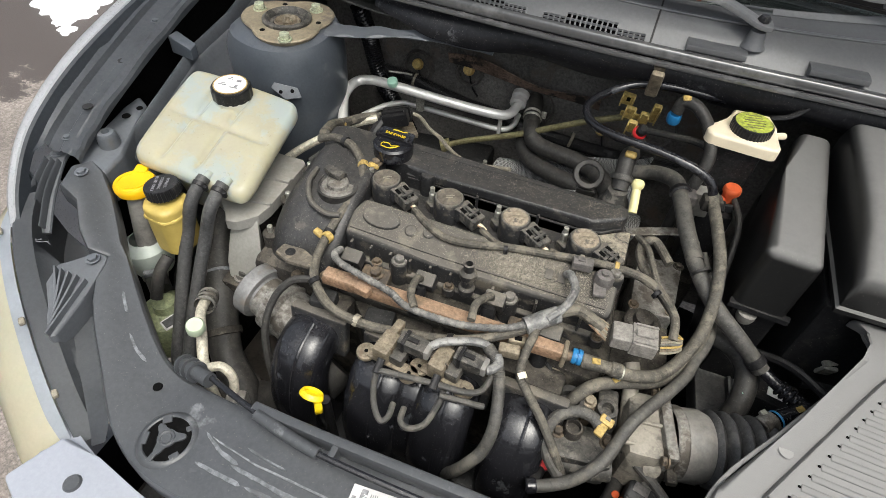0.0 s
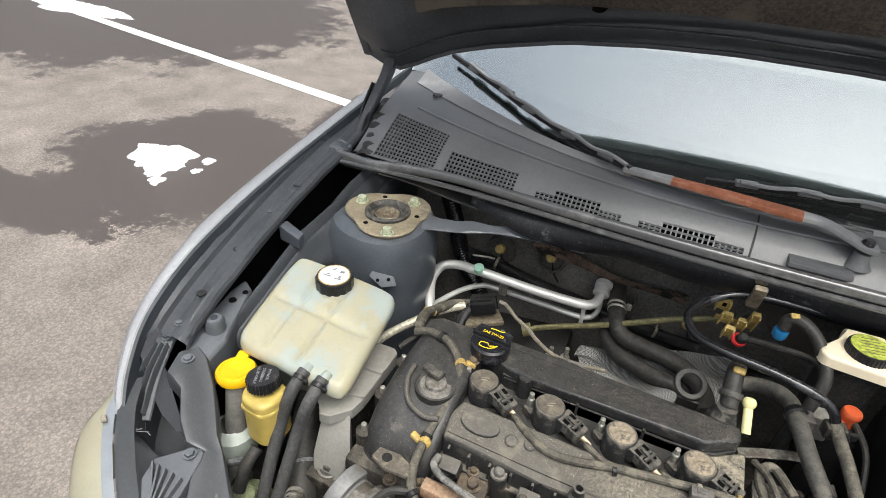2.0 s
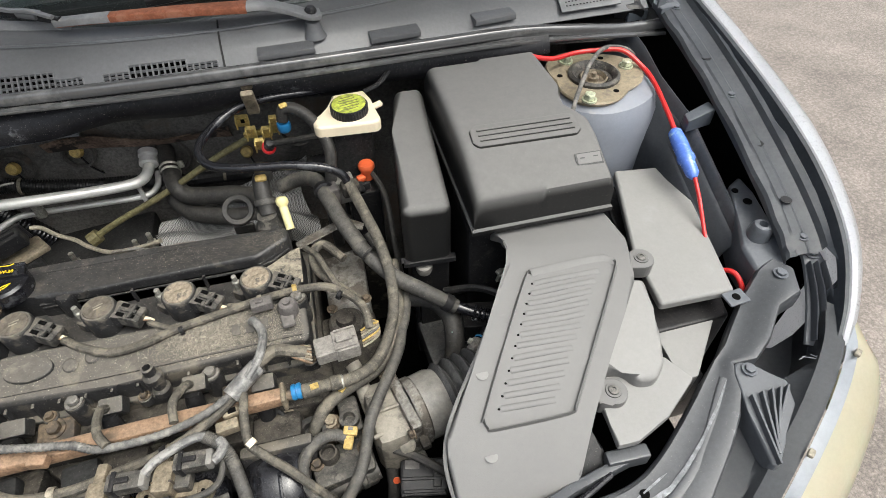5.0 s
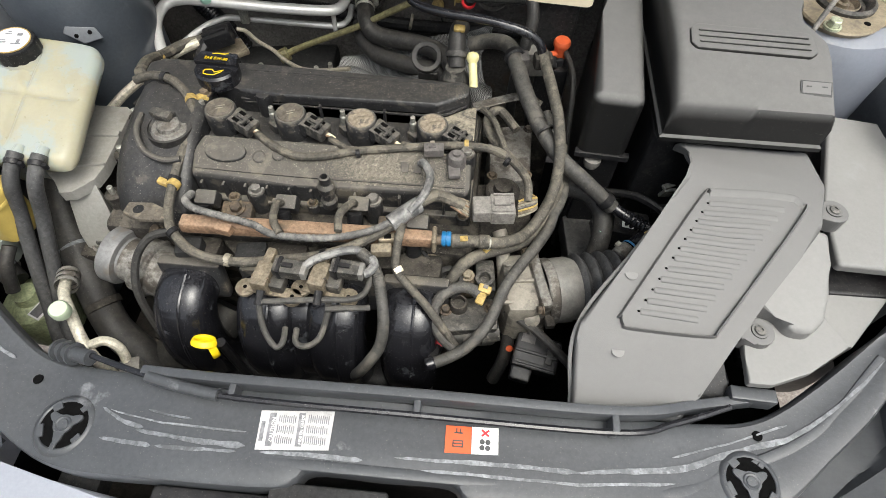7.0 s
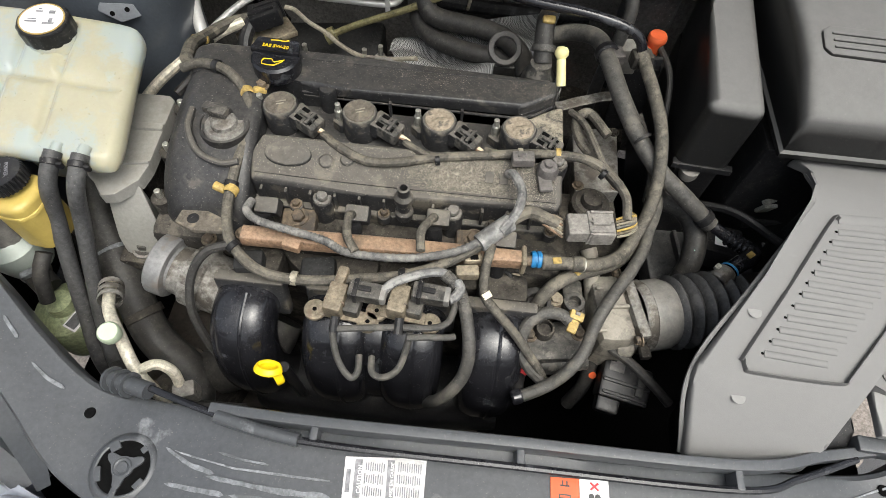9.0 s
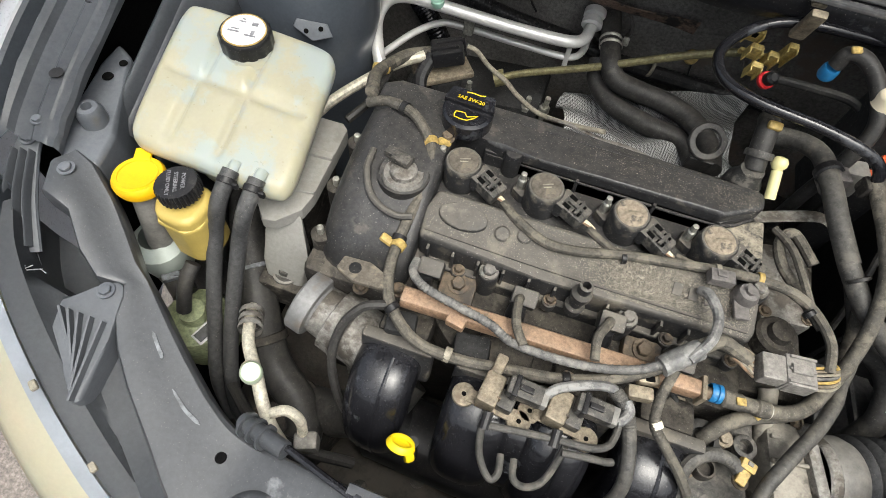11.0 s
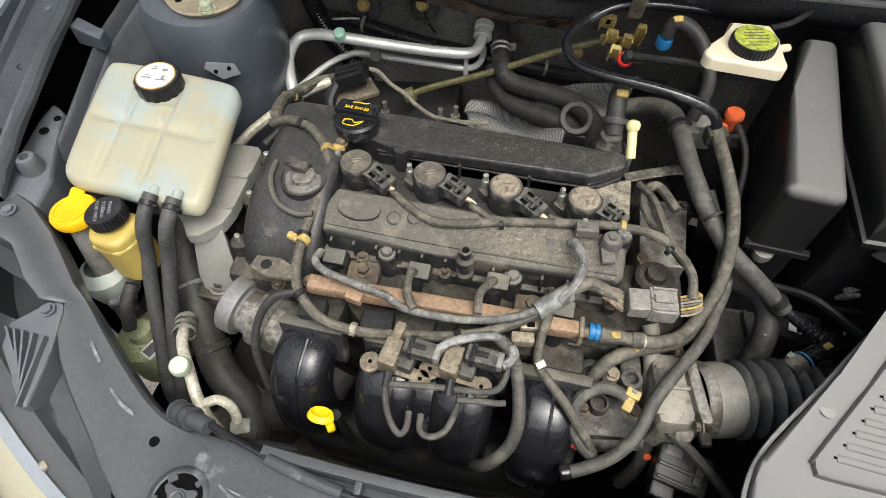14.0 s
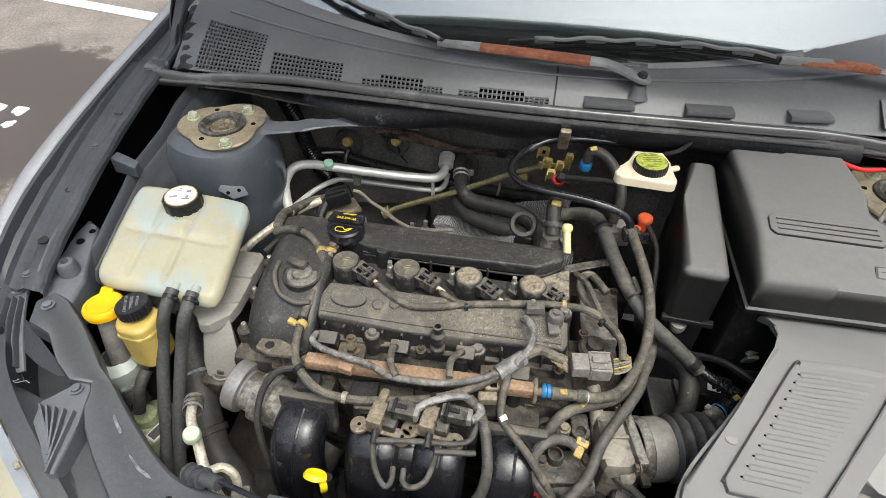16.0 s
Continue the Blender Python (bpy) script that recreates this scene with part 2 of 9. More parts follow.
M = dict(
    silver=mat("silver_paint", (0.60, 0.61, 0.635), 0.30, 0.08, 0.06, 5, 0.02, 400, coat=0.4, grain=0.04),
    hoodpaint=mat("hood_inner_paint", (0.042, 0.045, 0.052), 0.4, 0.0, 0.3, 9, 0.04, 160, second=(0.085, 0.085, 0.088), patch=26, patch_at=0.68, dust_sheen=0.25, dust_sheen_color=(0.07, 0.07, 0.07), spec=0.35, grain=0.2, flecks=0.5),
    bay=mat("dark_bay_paint", (0.064, 0.073, 0.086), 0.28, 0.0, 0.22, 9, 0.04, 160, second=(0.10, 0.108, 0.12), patch=22, patch_at=0.67, dust_sheen=0.4, dust_sheen_color=(0.17, 0.172, 0.178), grain=0.12),
    # paler copy of dark_bay_paint, with the light on the right tower coloured in
    bay_lit=mat("lit_bay_paint", (0.20, 0.215, 0.25), 0.34, 0.0, 0.12, 12, 0.02, 160, second=(0.27, 0.275, 0.285), patch=30, patch_at=0.66, dust_sheen=0.35, dust_sheen_color=(0.30, 0.29, 0.27), grain=0.05),
    panel=mat("grey_panel_plastic", (0.054, 0.057, 0.062), 0.33, 0.0, 0.15, 8, 0.08, 300, second=(0.23, 0.235, 0.245), patch=14, patch_at=0.69,
              dust_sheen=0.25, dust_sheen_color=(0.10, 0.103, 0.108), grain=0.15, flecks=0.25),
    # box plastics: the paler tops paint in sky sheen as well as dusting
    box=mat("grey_box_plastic", (0.100, 0.099, 0.097), 0.42, 0.0, 0.10, 6, 0.12, 900, second=(0.16, 0.159, 0.157), patch=16, patch_at=0.72, dust_sheen=0.9, dust_sheen_color=(0.226, 0.221, 0.213), even="smooth", grain=0.05),
    # near-black base paints the lid sides as shaded below the pale tops
    box_dark=mat("dark_box_plastic", (0.013, 0.013, 0.013), 0.34, 0.0, 0.12, 6, 0.12, 900, second=(0.075, 0.074, 0.073), patch=30, patch_at=0.80, dust_sheen=1.1, dust_sheen_color=(0.265, 0.260, 0.250), even="smooth", grain=0.06, flecks=0.15, spec=0.35),
    mount_alu=mat("dull_mount_aluminium", (0.26, 0.252, 0.232), 0.5, 0.1, 0.10, 16, 0.12, 240, second=(0.20, 0.19, 0.172), patch=14, patch_at=0.62, dust_sheen=0.3, grain=0.12),
    cowl_pale=mat("bleached_cowl_plastic", (0.17, 0.172, 0.176), 0.5, 0.0, 0.15, 7, 0.06, 400, second=(0.26, 0.262, 0.266), patch=6, patch_at=0.6, grain=0.1),
    rustband=mat("rusty_brown_sound_pad", (0.15, 0.105, 0.082), 0.85, 0.0, 0.4, 30, 0.6, 120, second=(0.030, 0.027, 0.025), patch=22, patch_at=0.52, spec=0.15),
    beige=mat("dusty_beige_lead", (0.24, 0.215, 0.165), 0.6, 0.0, 0.2, 60, 0.1, 200),
    printing=mat("grey_printing", (0.20, 0.20, 0.21), 0.6, 0.0, 0.2, 90, 0.0, 200),
    coildark=mat("brown_dust_coat", (0.105, 0.090, 0.070), 0.8, 0.0, 0.25, 60, 0.2, 300, second=(0.18, 0.15, 0.11), patch=70, patch_at=0.60),
    coiltan=mat("tan_dust_coat", (0.25, 0.205, 0.15), 0.85, 0.0, 0.25, 60, 0.2, 300, second=(0.09, 0.08, 0.065), patch=70, patch_at=0.58),
    stick=mat("pale_yellow_plastic", (0.66, 0.60, 0.30), 0.4, 0.0, 0.08, 40, 0.03, 200, grain=0.04),
    plug=mat("dusty_plug_plastic", (0.036, 0.035, 0.033), 0.42, 0.0, 0.3, 70, 0.2, 300, second=(0.12, 0.11, 0.095), patch=80, patch_at=0.56, dust_sheen=0.6, dust_sheen_color=(0.17, 0.155, 0.13), flecks=0.5, spec=0.3),
    plugbrown=mat("brownish_plug_plastic", (0.115, 0.105, 0.100), 0.5, 0.0, 0.2, 60, 0.1, 300, second=(0.19, 0.175, 0.155), patch=60, patch_at=0.60, dust_sheen=0.4, dust_sheen_color=(0.22, 0.20, 0.17)),
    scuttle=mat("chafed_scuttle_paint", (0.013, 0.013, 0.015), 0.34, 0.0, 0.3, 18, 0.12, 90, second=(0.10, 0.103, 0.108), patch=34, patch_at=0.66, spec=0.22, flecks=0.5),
    railpaint=mat("dusty_rail_paint", (0.088, 0.096, 0.108), 0.32, 0.0, 0.2, 10, 0.04, 160, second=(0.15, 0.157, 0.168), patch=20, patch_at=0.66, dust_sheen=0.4, dust_sheen_color=(0.20, 0.203, 0.21), grain=0.12),
    rustbrown=mat("rusty_brown_steel", (0.13, 0.098, 0.066), 0.7, 0.2, 0.35, 50, 0.35, 220, second=(0.055, 0.045, 0.036), patch=36, patch_at=0.55),
    palecast=mat("pale_dusty_casting", (0.26, 0.236, 0.195), 0.6, 0.2, 0.25, 30, 0.3, 180, second=(0.10, 0.09, 0.075), patch=28, patch_at=0.57, dust_sheen=0.4, dust_sheen_color=(0.30, 0.275, 0.235), grain=0.2),
    # darker copy of silver_paint: tones down the light on the upward bumper faces
    silver_dim=mat("dimmed_silver_paint", (0.30, 0.315, 0.355), 0.35, 0.1, 0.06, 5, 0.02, 400, coat=0.2, grain=0.05),
    smear=mat("white_dried_smear", (0.155, 0.162, 0.172), 0.5, 0.0, 0.35, 60, 0.05, 200, second=(0.085, 0.088, 0.092), patch=45, patch_at=0.56),
    lens_clear=mat("clear_lens_edge", (0.40, 0.43, 0.47), 0.12, 0.0, 0.12, 20, 0.01, 200, coat=0.6, grain=0.04),
    pale_box=mat("dusty_pale_box", (0.155, 0.153, 0.149), 0.5, 0.0, 0.12, 6, 0.12, 900, second=(0.20, 0.20, 0.197), patch=12, patch_at=0.66, dust_sheen=0.9, dust_sheen_color=(0.33, 0.322, 0.308), even="smooth", grain=0.1),
    grit=mat("sand_grit", (0.29, 0.26, 0.21), 0.9, 0.0, 0.3, 300, 0.0, 300),
    # near-black colour that paints the shade in holes, slots and gaps
    shade_black=mat("painted_shade_black", (0.004, 0.004, 0.004), 0.9, 0.0, 0.1, 6, 0.0, 100, spec=0.05),
    black=mat("black_plastic", (0.013, 0.013, 0.014), 0.32, 0.0, 0.3, 15, 0.1, 260, second=(0.035, 0.033, 0.031), patch=40, patch_at=0.62, dust_sheen=0.2, dust_sheen_color=(0.10, 0.09, 0.08), spec=0.25, flecks=0.35),
    gloss=mat("glossy_black_plastic", (0.009, 0.009, 0.011), 0.17, 0.0, 0.35, 25, 0.09, 45, second=(0.050, 0.052, 0.057), patch=30, patch_at=0.63, dust_sheen=0.14, dust_sheen_color=(0.12, 0.12, 0.125), spec=0.55, grain=0.2, flecks=0.2),
    cover=mat("dusty_cam_cover_plastic", (0.024, 0.024, 0.025), 0.45, 0.0, 0.3, 20, 0.2, 350, second=(0.115, 0.102, 0.082), patch=26, patch_at=0.58, dust_sheen=0.85, dust_sheen_color=(0.20, 0.177, 0.142), spec=0.45, even=True, flecks=0.85),
    cover_clean=mat("black_cam_cover_plastic", (0.022, 0.022, 0.023), 0.36, 0.0, 0.3, 20, 0.2, 350, second=(0.075, 0.068, 0.058), patch=34, patch_at=0.62, dust_sheen=0.32, dust_sheen_color=(0.18, 0.162, 0.137), spec=0.4, flecks=0.75),
    sandy=mat("sandy_cam_cover_plastic", (0.026, 0.026, 0.027), 0.6, 0.0, 0.3, 20, 0.3, 350, dust_sheen=1.6, dust_sheen_color=(0.34, 0.30, 0.23), spec=0.3),
    cowl=mat("faded_cowl_plastic", (0.102, 0.104, 0.108), 0.34, 0.0, 0.2, 5, 0.08, 500, second=(0.115, 0.118, 0.122), patch=4, patch_at=0.6, grain=0.1),
    rubber=mat("black_rubber", (0.028, 0.027, 0.026), 0.45, 0.0, 0.3, 30, 0.15, 200, second=(0.055, 0.051, 0.045), patch=38, patch_at=0.60, dust_sheen=0.35, dust_sheen_color=(0.12, 0.108, 0.09), flecks=0.25, spec=0.25),
    seal=mat("seal_rubber", (0.075, 0.075, 0.076), 0.13, 0.0, 0.15, 12, 0.02, 120, second=(0.13, 0.13, 0.128), patch=9, patch_at=0.60, spec=1.0, grain=0.06),
    loom=mat("dusty_loom_tape", (0.056, 0.052, 0.045), 0.65, 0.0, 0.35, 40, 0.35, 260, second=(0.150, 0.134, 0.106), patch=45, patch_at=0.56, dust_sheen=0.8, dust_sheen_color=(0.215, 0.190, 0.146), flecks=0.4, spec=0.25),
    loom_grey=mat("grey_loom_tape", (0.085, 0.084, 0.082), 0.55, 0.0, 0.3, 60, 0.5, 150, second=(0.20, 0.192, 0.175), patch=60, patch_at=0.56, dust_sheen=0.8, dust_sheen_color=(0.30, 0.28, 0.245), spec=0.3),
    tape=mat("frayed_pale_tape", (0.10, 0.10, 0.10), 0.36, 0.0, 0.35, 70, 0.5, 140, second=(0.24, 0.236, 0.225), patch=75, patch_at=0.52, dust_sheen=0.5, dust_sheen_color=(0.30, 0.28, 0.24)),
    traydust=mat("brown_tray_dirt", (0.055, 0.048, 0.040), 0.85, 0.0, 0.3, 12, 0.3, 160, second=(0.085, 0.075, 0.062), patch=14, patch_at=0.55, dust_sheen=0.4, dust_sheen_color=(0.12, 0.106, 0.088)),
    scrape=mat("scraped_grey_plastic", (0.20, 0.208, 0.218), 0.5, 0.0, 0.4, 50, 0.05, 200, second=(0.11, 0.115, 0.122), patch=60, patch_at=0.55),
    brass=mat("tarnished_yellow_bracket", (0.44, 0.33, 0.11), 0.55, 0.0, 0.25, 40, 0.1, 200, second=(0.27, 0.20, 0.08), patch=50, patch_at=0.60),
    oldpaper=mat("greyed_label", (0.50, 0.49, 0.485), 0.5, 0.0, 0.10, 60, 0.02, 200, second=(0.40, 0.39, 0.385), patch=90, patch_at=0.60, grain=0.06),
    hosegrey=mat("dusty_grey_rubber_hose", (0.050, 0.048, 0.045), 0.5, 0.0, 0.3, 30, 0.2, 240, second=(0.105, 0.097, 0.083), patch=34, patch_at=0.57, dust_sheen=0.5, dust_sheen_color=(0.195, 0.180, 0.150), flecks=0.3, spec=0.3),
    bootrub=mat("chalky_boot_rubber", (0.050, 0.050, 0.051), 0.42, 0.0, 0.25, 22, 0.15, 220, second=(0.10, 0.098, 0.095), patch=26, patch_at=0.60, dust_sheen=0.6, dust_sheen_color=(0.17, 0.163, 0.15), flecks=0.3, spec=0.3),
    conn=mat("pale_connector_plastic", (0.205, 0.190, 0.172), 0.5, 0.0, 0.2, 60, 0.12, 300, second=(0.13, 0.12, 0.105), patch=60, patch_at=0.58, dust_sheen=0.4, dust_sheen_color=(0.28, 0.26, 0.225)),
    alu=mat("dirty_cast_aluminium", (0.25, 0.24, 0.22), 0.55, 0.45, 0.3, 30, 0.35, 180, second=(0.075, 0.066, 0.056), patch=30, patch_at=0.52,
            dust_sheen=0.6, dust_sheen_color=(0.24, 0.21, 0.17), flecks=0.3),
    pipe=mat("bright_aluminium_pipe", (0.66, 0.65, 0.625), 0.40, 0.4, 0.10, 30, 0.1, 300, dust_sheen=0.12, dust_sheen_color=(0.3, 0.28, 0.24), grain=0.07),
    steel=mat("dull_zinc_steel", (0.42, 0.41, 0.36), 0.45, 0.7, 0.3, 60, 0.2, 300, dust_sheen=0.4),
    tan=mat("dusty_bracket_steel", (0.215, 0.18, 0.13), 0.55, 0.3, 0.3, 50, 0.25, 220, second=(0.16, 0.12, 0.085), patch=40, patch_at=0.6, flecks=0.3, spec=0.35),
    copper=mat("copper_rail", (0.30, 0.190, 0.120), 0.5, 0.25, 0.25, 30, 0.2, 240, second=(0.12, 0.085, 0.058), patch=28, patch_at=0.59,
               dust_sheen=0.4, dust_sheen_color=(0.34, 0.26, 0.18)),
    rust=mat("rusty_paint", (0.25, 0.082, 0.040), 0.75, 0.1, 0.22, 40, 0.4, 300, second=(0.31, 0.13, 0.078), patch=40, patch_at=0.56, grain=0.25),
    rustplate=mat("rusty_mount_plate", (0.27, 0.225, 0.155), 0.6, 0.2, 0.2, 30, 0.2, 250, second=(0.17, 0.145, 0.115), patch=18, patch_at=0.60, grain=0.2),
    wash=mat("yellow_zinc_bolt", (0.52, 0.55, 0.40), 0.4, 0.4, 0.2, 60, 0.1, 300),
    block=mat("grimy_engine_block", (0.034, 0.031, 0.028), 0.65, 0.1, 0.45, 25, 0.6, 120, second=(0.10, 0.09, 0.075), patch=34, patch_at=0.58, dust_sheen=0.5, dust_sheen_color=(0.16, 0.14, 0.11), spec=0.12, flecks=0.4),
    dark=mat("grimy_dark_sheet", (0.026, 0.026, 0.026), 0.55, 0.0, 0.4, 14, 0.3, 120, second=(0.06, 0.058, 0.055), patch=16, patch_at=0.64, dust_sheen=0.3, dust_sheen_color=(0.06, 0.057, 0.054), spec=0.1, flecks=0.3),
    firewall=mat("firewall_pad", (0.112, 0.106, 0.099), 0.6, 0.0, 0.4, 10, 0.5, 90, second=(0.12, 0.098, 0.082), patch=9, patch_at=0.60, dust_sheen=0.4, dust_sheen_color=(0.10, 0.09, 0.08), spec=0.15, flecks=0.3),
    yellow=mat("yellow_plastic", (0.80, 0.45, 0.005), 0.38, 0.0, 0.06, 30, 0.03, 200, grain=0.04),
    dipyellow=mat("dipstick_yellow", (0.83, 0.60, 0.01), 0.4, 0.0, 0.06, 30, 0.03, 200, grain=0.04),
    psyellow=mat("translucent_yellow_plastic", (0.42, 0.315, 0.085), 0.4, 0.0, 0.2, 18, 0.05, 120, grain=0.05),
    clip=mat("dusty_yellow_clip", (0.40, 0.28, 0.085), 0.55, 0.0, 0.2, 80, 0.1, 200),
    blue=mat("blue_plastic", (0.018, 0.16, 0.36), 0.4, 0.0, 0.1, 60, 0.05, 200, grain=0.08),
    red=mat("red_plastic", (0.62, 0.025, 0.03), 0.4, 0.0, 0.1, 60, 0.05, 200, grain=0.06),
    orange=mat("orange_rubber_cap", (0.58, 0.10, 0.03), 0.55, 0.0, 0.15, 60, 0.1, 200, grain=0.06),
    palemint=mat("pale_mint_cap", (0.43, 0.50, 0.36), 0.4, 0.0, 0.05, 60, 0.03, 200, grain=0.03),
    mint=mat("mint_cap", (0.36, 0.60, 0.47), 0.4, 0.0, 0.05, 60, 0.03, 200, grain=0.03),
    cream=mat("cream_plastic", (0.75, 0.65, 0.48), 0.42, 0.0, 0.08, 20, 0.04, 200, grain=0.03),
    lime=mat("lime_label", (0.42, 0.47, 0.07), 0.6, 0.0, 0.35, 160, 0.2, 400, second=(0.20, 0.24, 0.05), patch=120, patch_at=0.56, grain=0.15),
    paper=mat("white_label", (0.72, 0.72, 0.70), 0.5, 0.0, 0.05, 30, 0.02, 200, grain=0.02),
    ink=mat("label_ink", (0.05, 0.05, 0.05), 0.6, 0.0, 0.1, 50, 0.0, 200),
    orangelabel=mat("orange_label", (0.62, 0.10, 0.025), 0.5, 0.0, 0.05, 30, 0.02, 200, grain=0.03),
    grey_conn=mat("grey_connector", (0.17, 0.163, 0.15), 0.5, 0.0, 0.2, 60, 0.1, 300, dust_sheen=0.4, dust_sheen_color=(0.3, 0.27, 0.22), grain=0.2),
    pad=mat("hood_insulation", (0.060, 0.050, 0.042), 0.95, 0.0, 0.35, 8, 0.8, 90, spec=0.1, second=(0.10, 0.085, 0.07), patch=7, patch_at=0.56),
    redwire=mat("red_cable", (0.55, 0.02, 0.02), 0.35, 0.0, 0.1, 60, 0.03, 200, grain=0.05),
    bluefuse=mat("blue_fuse_holder", (0.10, 0.20, 0.62), 0.25, 0.0, 0.15, 90, 0.05, 200, second=(0.35, 0.55, 0.62), patch=70, patch_at=0.62, grain=0.05),
    snow=mat("old_snow", (0.70, 0.71, 0.735), 0.8, 0.0, 0.05, 20, 0.6, 60, grain=0.02),
    paint=mat("road_paint", (0.62, 0.61, 0.58), 0.75, 0.0, 0.15, 9, 0.3, 60, second=(0.30, 0.28, 0.26), patch=8, patch_at=0.66),
    housing=mat("headlight_housing", (0.088, 0.094, 0.103), 0.5, 0.0, 0.15, 12, 0.08, 240, dust_sheen=0.3, dust_sheen_color=(0.10, 0.10, 0.105), grain=0.12),
    olive=mat("olive_pipe", (0.17, 0.15, 0.075), 0.5, 0.3, 0.25, 40, 0.1, 200),
    pulley=mat("worn_pulley_steel", (0.18, 0.178, 0.175), 0.55, 0.25, 0.2, 40, 0.1, 200, second=(0.17, 0.15, 0.13), patch=34, patch_at=0.62, grain=0.2),
    milky=mat("milky_plastic", (0.36, 0.40, 0.36), 0.4, 0.0, 0.12, 20, 0.03, 200, grain=0.05),
    palegreen=mat("pale_green_plastic", (0.25, 0.28, 0.16), 0.45, 0.0, 0.15, 30, 0.05, 200),
    ivory=mat("ivory_pipe_paint", (0.50, 0.465, 0.375), 0.5, 0.2, 0.2, 40, 0.15, 200, second=(0.37, 0.335, 0.26), patch=40, patch_at=0.6),
)


def foil_material():
    """Heat shield foil with a woven relief."""
    m = mat("heat_shield_foil", (0.30, 0.30, 0.29), 0.5, 0.5, 0.3, 25, 0.0, 300)
    n, l = m.node_tree.nodes, m.node_tree.links
    w = n.new("ShaderNodeTexChecker")
    w.inputs["Scale"].default_value = 520.0
    for k, f in (("Color1", 1.15), ("Color2", 0.22)):
        w.inputs[k].default_value = (0.30 * f, 0.30 * f, 0.29 * f, 1)
    l.new(w.outputs["Color"], n["Principled BSDF"].inputs["Base Color"])
    tex = n.new("ShaderNodeTexCoord")
    l.new(tex.outputs["Object"], w.inputs["Vector"])
    bp = n.new("ShaderNodeBump")
    bp.inputs["Strength"].default_value, bp.inputs["Distance"].default_value = 0.9, 0.0012
    l.new(w.outputs["Fac"], bp.inputs["Height"])
    l.new(bp.outputs[0], n["Principled BSDF"].inputs["Normal"])
    return m


def tank_material():
    """Aged translucent tank plastic with coolant showing faintly inside."""
    m = mat("aged_tank_plastic", (0.355, 0.335, 0.243), 0.32, 0.0, 0.10, 12, 0.05, 160, second=(0.315, 0.35, 0.325), patch=13, patch_at=0.52, grain=0.03)
    b = m.node_tree.nodes["Principled BSDF"]
    b.inputs["Subsurface Weight"].default_value = 0.35
    b.inputs["Subsurface Radius"].default_value = (0.03, 0.025, 0.012)
    b.inputs["Subsurface Scale"].default_value = 0.4
    return m


def lens_material():
    """Yellowed headlight lens: hazy and half clear."""
    m = mat("yellowed_lens", (0.58, 0.545, 0.41), 0.20, 0.0, 0.10, 6, 0.01, 200, coat=0.5, grain=0.03)
    m.node_tree.nodes["Principled BSDF"].inputs["Subsurface Weight"].default_value = 0.2
    return m


def glass_material():
    m = bpy.data.materials.new("windshield_glass")
    m.use_nodes = True
    b = m.node_tree.nodes["Principled BSDF"]
    b.inputs["Base Color"].default_value = (0.80, 0.88, 0.87, 1)
    b.inputs["Roughness"].default_value = 0.02
    b.inputs["IOR"].default_value = 1.52
    b.inputs["Transmission Weight"].default_value = 1.0
    b.inputs["Coat Weight"].default_value = 1.0
    b.inputs["Coat IOR"].default_value = 4.0
    b.inputs["Coat Roughness"].default_value = 0.02
    b.inputs["Coat Tint"].default_value = (0.96, 1.0, 0.985, 1)
    return m


def asphalt_material():
    """Old asphalt: grit, wet dark stains with ragged edges, rusty tints."""
    m = mat("asphalt", (0.205, 0.178, 0.157), 0.85, 0.0, 0.22, 3.5, 0.9, 140)
    n, l = m.node_tree.nodes, m.node_tree.links
    b = n["Principled BSDF"]
    tex = n.new("ShaderNodeTexCoord")
    base = b.inputs["Base Color"].links[0].from_socket
    grit = n.new("ShaderNodeTexVoronoi")
    grit.inputs["Scale"].default_value = 85.0
    l.new(tex.outputs["Object"], grit.inputs["Vector"])
    gr = n.new("ShaderNodeMapRange")
    gr.inputs["From Max"].default_value = 0.7
    gr.inputs["To Min"].default_value, gr.inputs["To Max"].default_value = 1.25, 0.75
    l.new(grit.outputs["Distance"], gr.inputs["Value"])
    sc = n.new("ShaderNodeVectorMath")
    sc.operation = "SCALE"
    l.new(base, sc.inputs[0])
    l.new(gr.outputs[0], sc.inputs["Scale"])
    # melt water spreads from the snow: rough ellipses with ragged edges
    wet = None
    rag = n.new("ShaderNodeTexNoise")
    rag.inputs["Scale"].default_value, rag.inputs["Detail"].default_value, rag.inputs["Roughness"].default_value = 2.6, 12, 0.82
    l.new(tex.outputs["Object"], rag.inputs["Vector"])
    for cx, cy, rx, ry in ((-2.70, 2.15, 0.82, 0.80), (-3.15, 1.35, 0.75, 0.20), (-6.3, 4.7, 2.6, 2.2), (-2.3, 3.4, 0.22, 0.75)):
        mp = n.new("ShaderNodeMapping")
        mp.inputs["Location"].default_value = (-cx / rx, -cy / ry, 0)
        mp.inputs["Scale"].default_value = (1 / rx, 1 / ry, 1)
        l.new(tex.outputs["Object"], mp.inputs["Vector"])
        ln = n.new("ShaderNodeVectorMath")
        ln.operation = "LENGTH"
        l.new(mp.outputs[0], ln.inputs[0])
        ad = n.new("ShaderNodeMath")
        ad.operation = "MULTIPLY_ADD"
        ad.inputs[1].default_value = 1.9
        l.new(rag.outputs["Fac"], ad.inputs[0])
        l.new(ln.outputs["Value"], ad.inputs[2])
        th = n.new("ShaderNodeMapRange")
        th.inputs["From Min"].default_value, th.inputs["From Max"].default_value = 1.91, 1.96
        th.inputs["To Min"].default_value, th.inputs["To Max"].default_value = 1, 0
        l.new(ad.outputs[0], th.inputs["Value"])
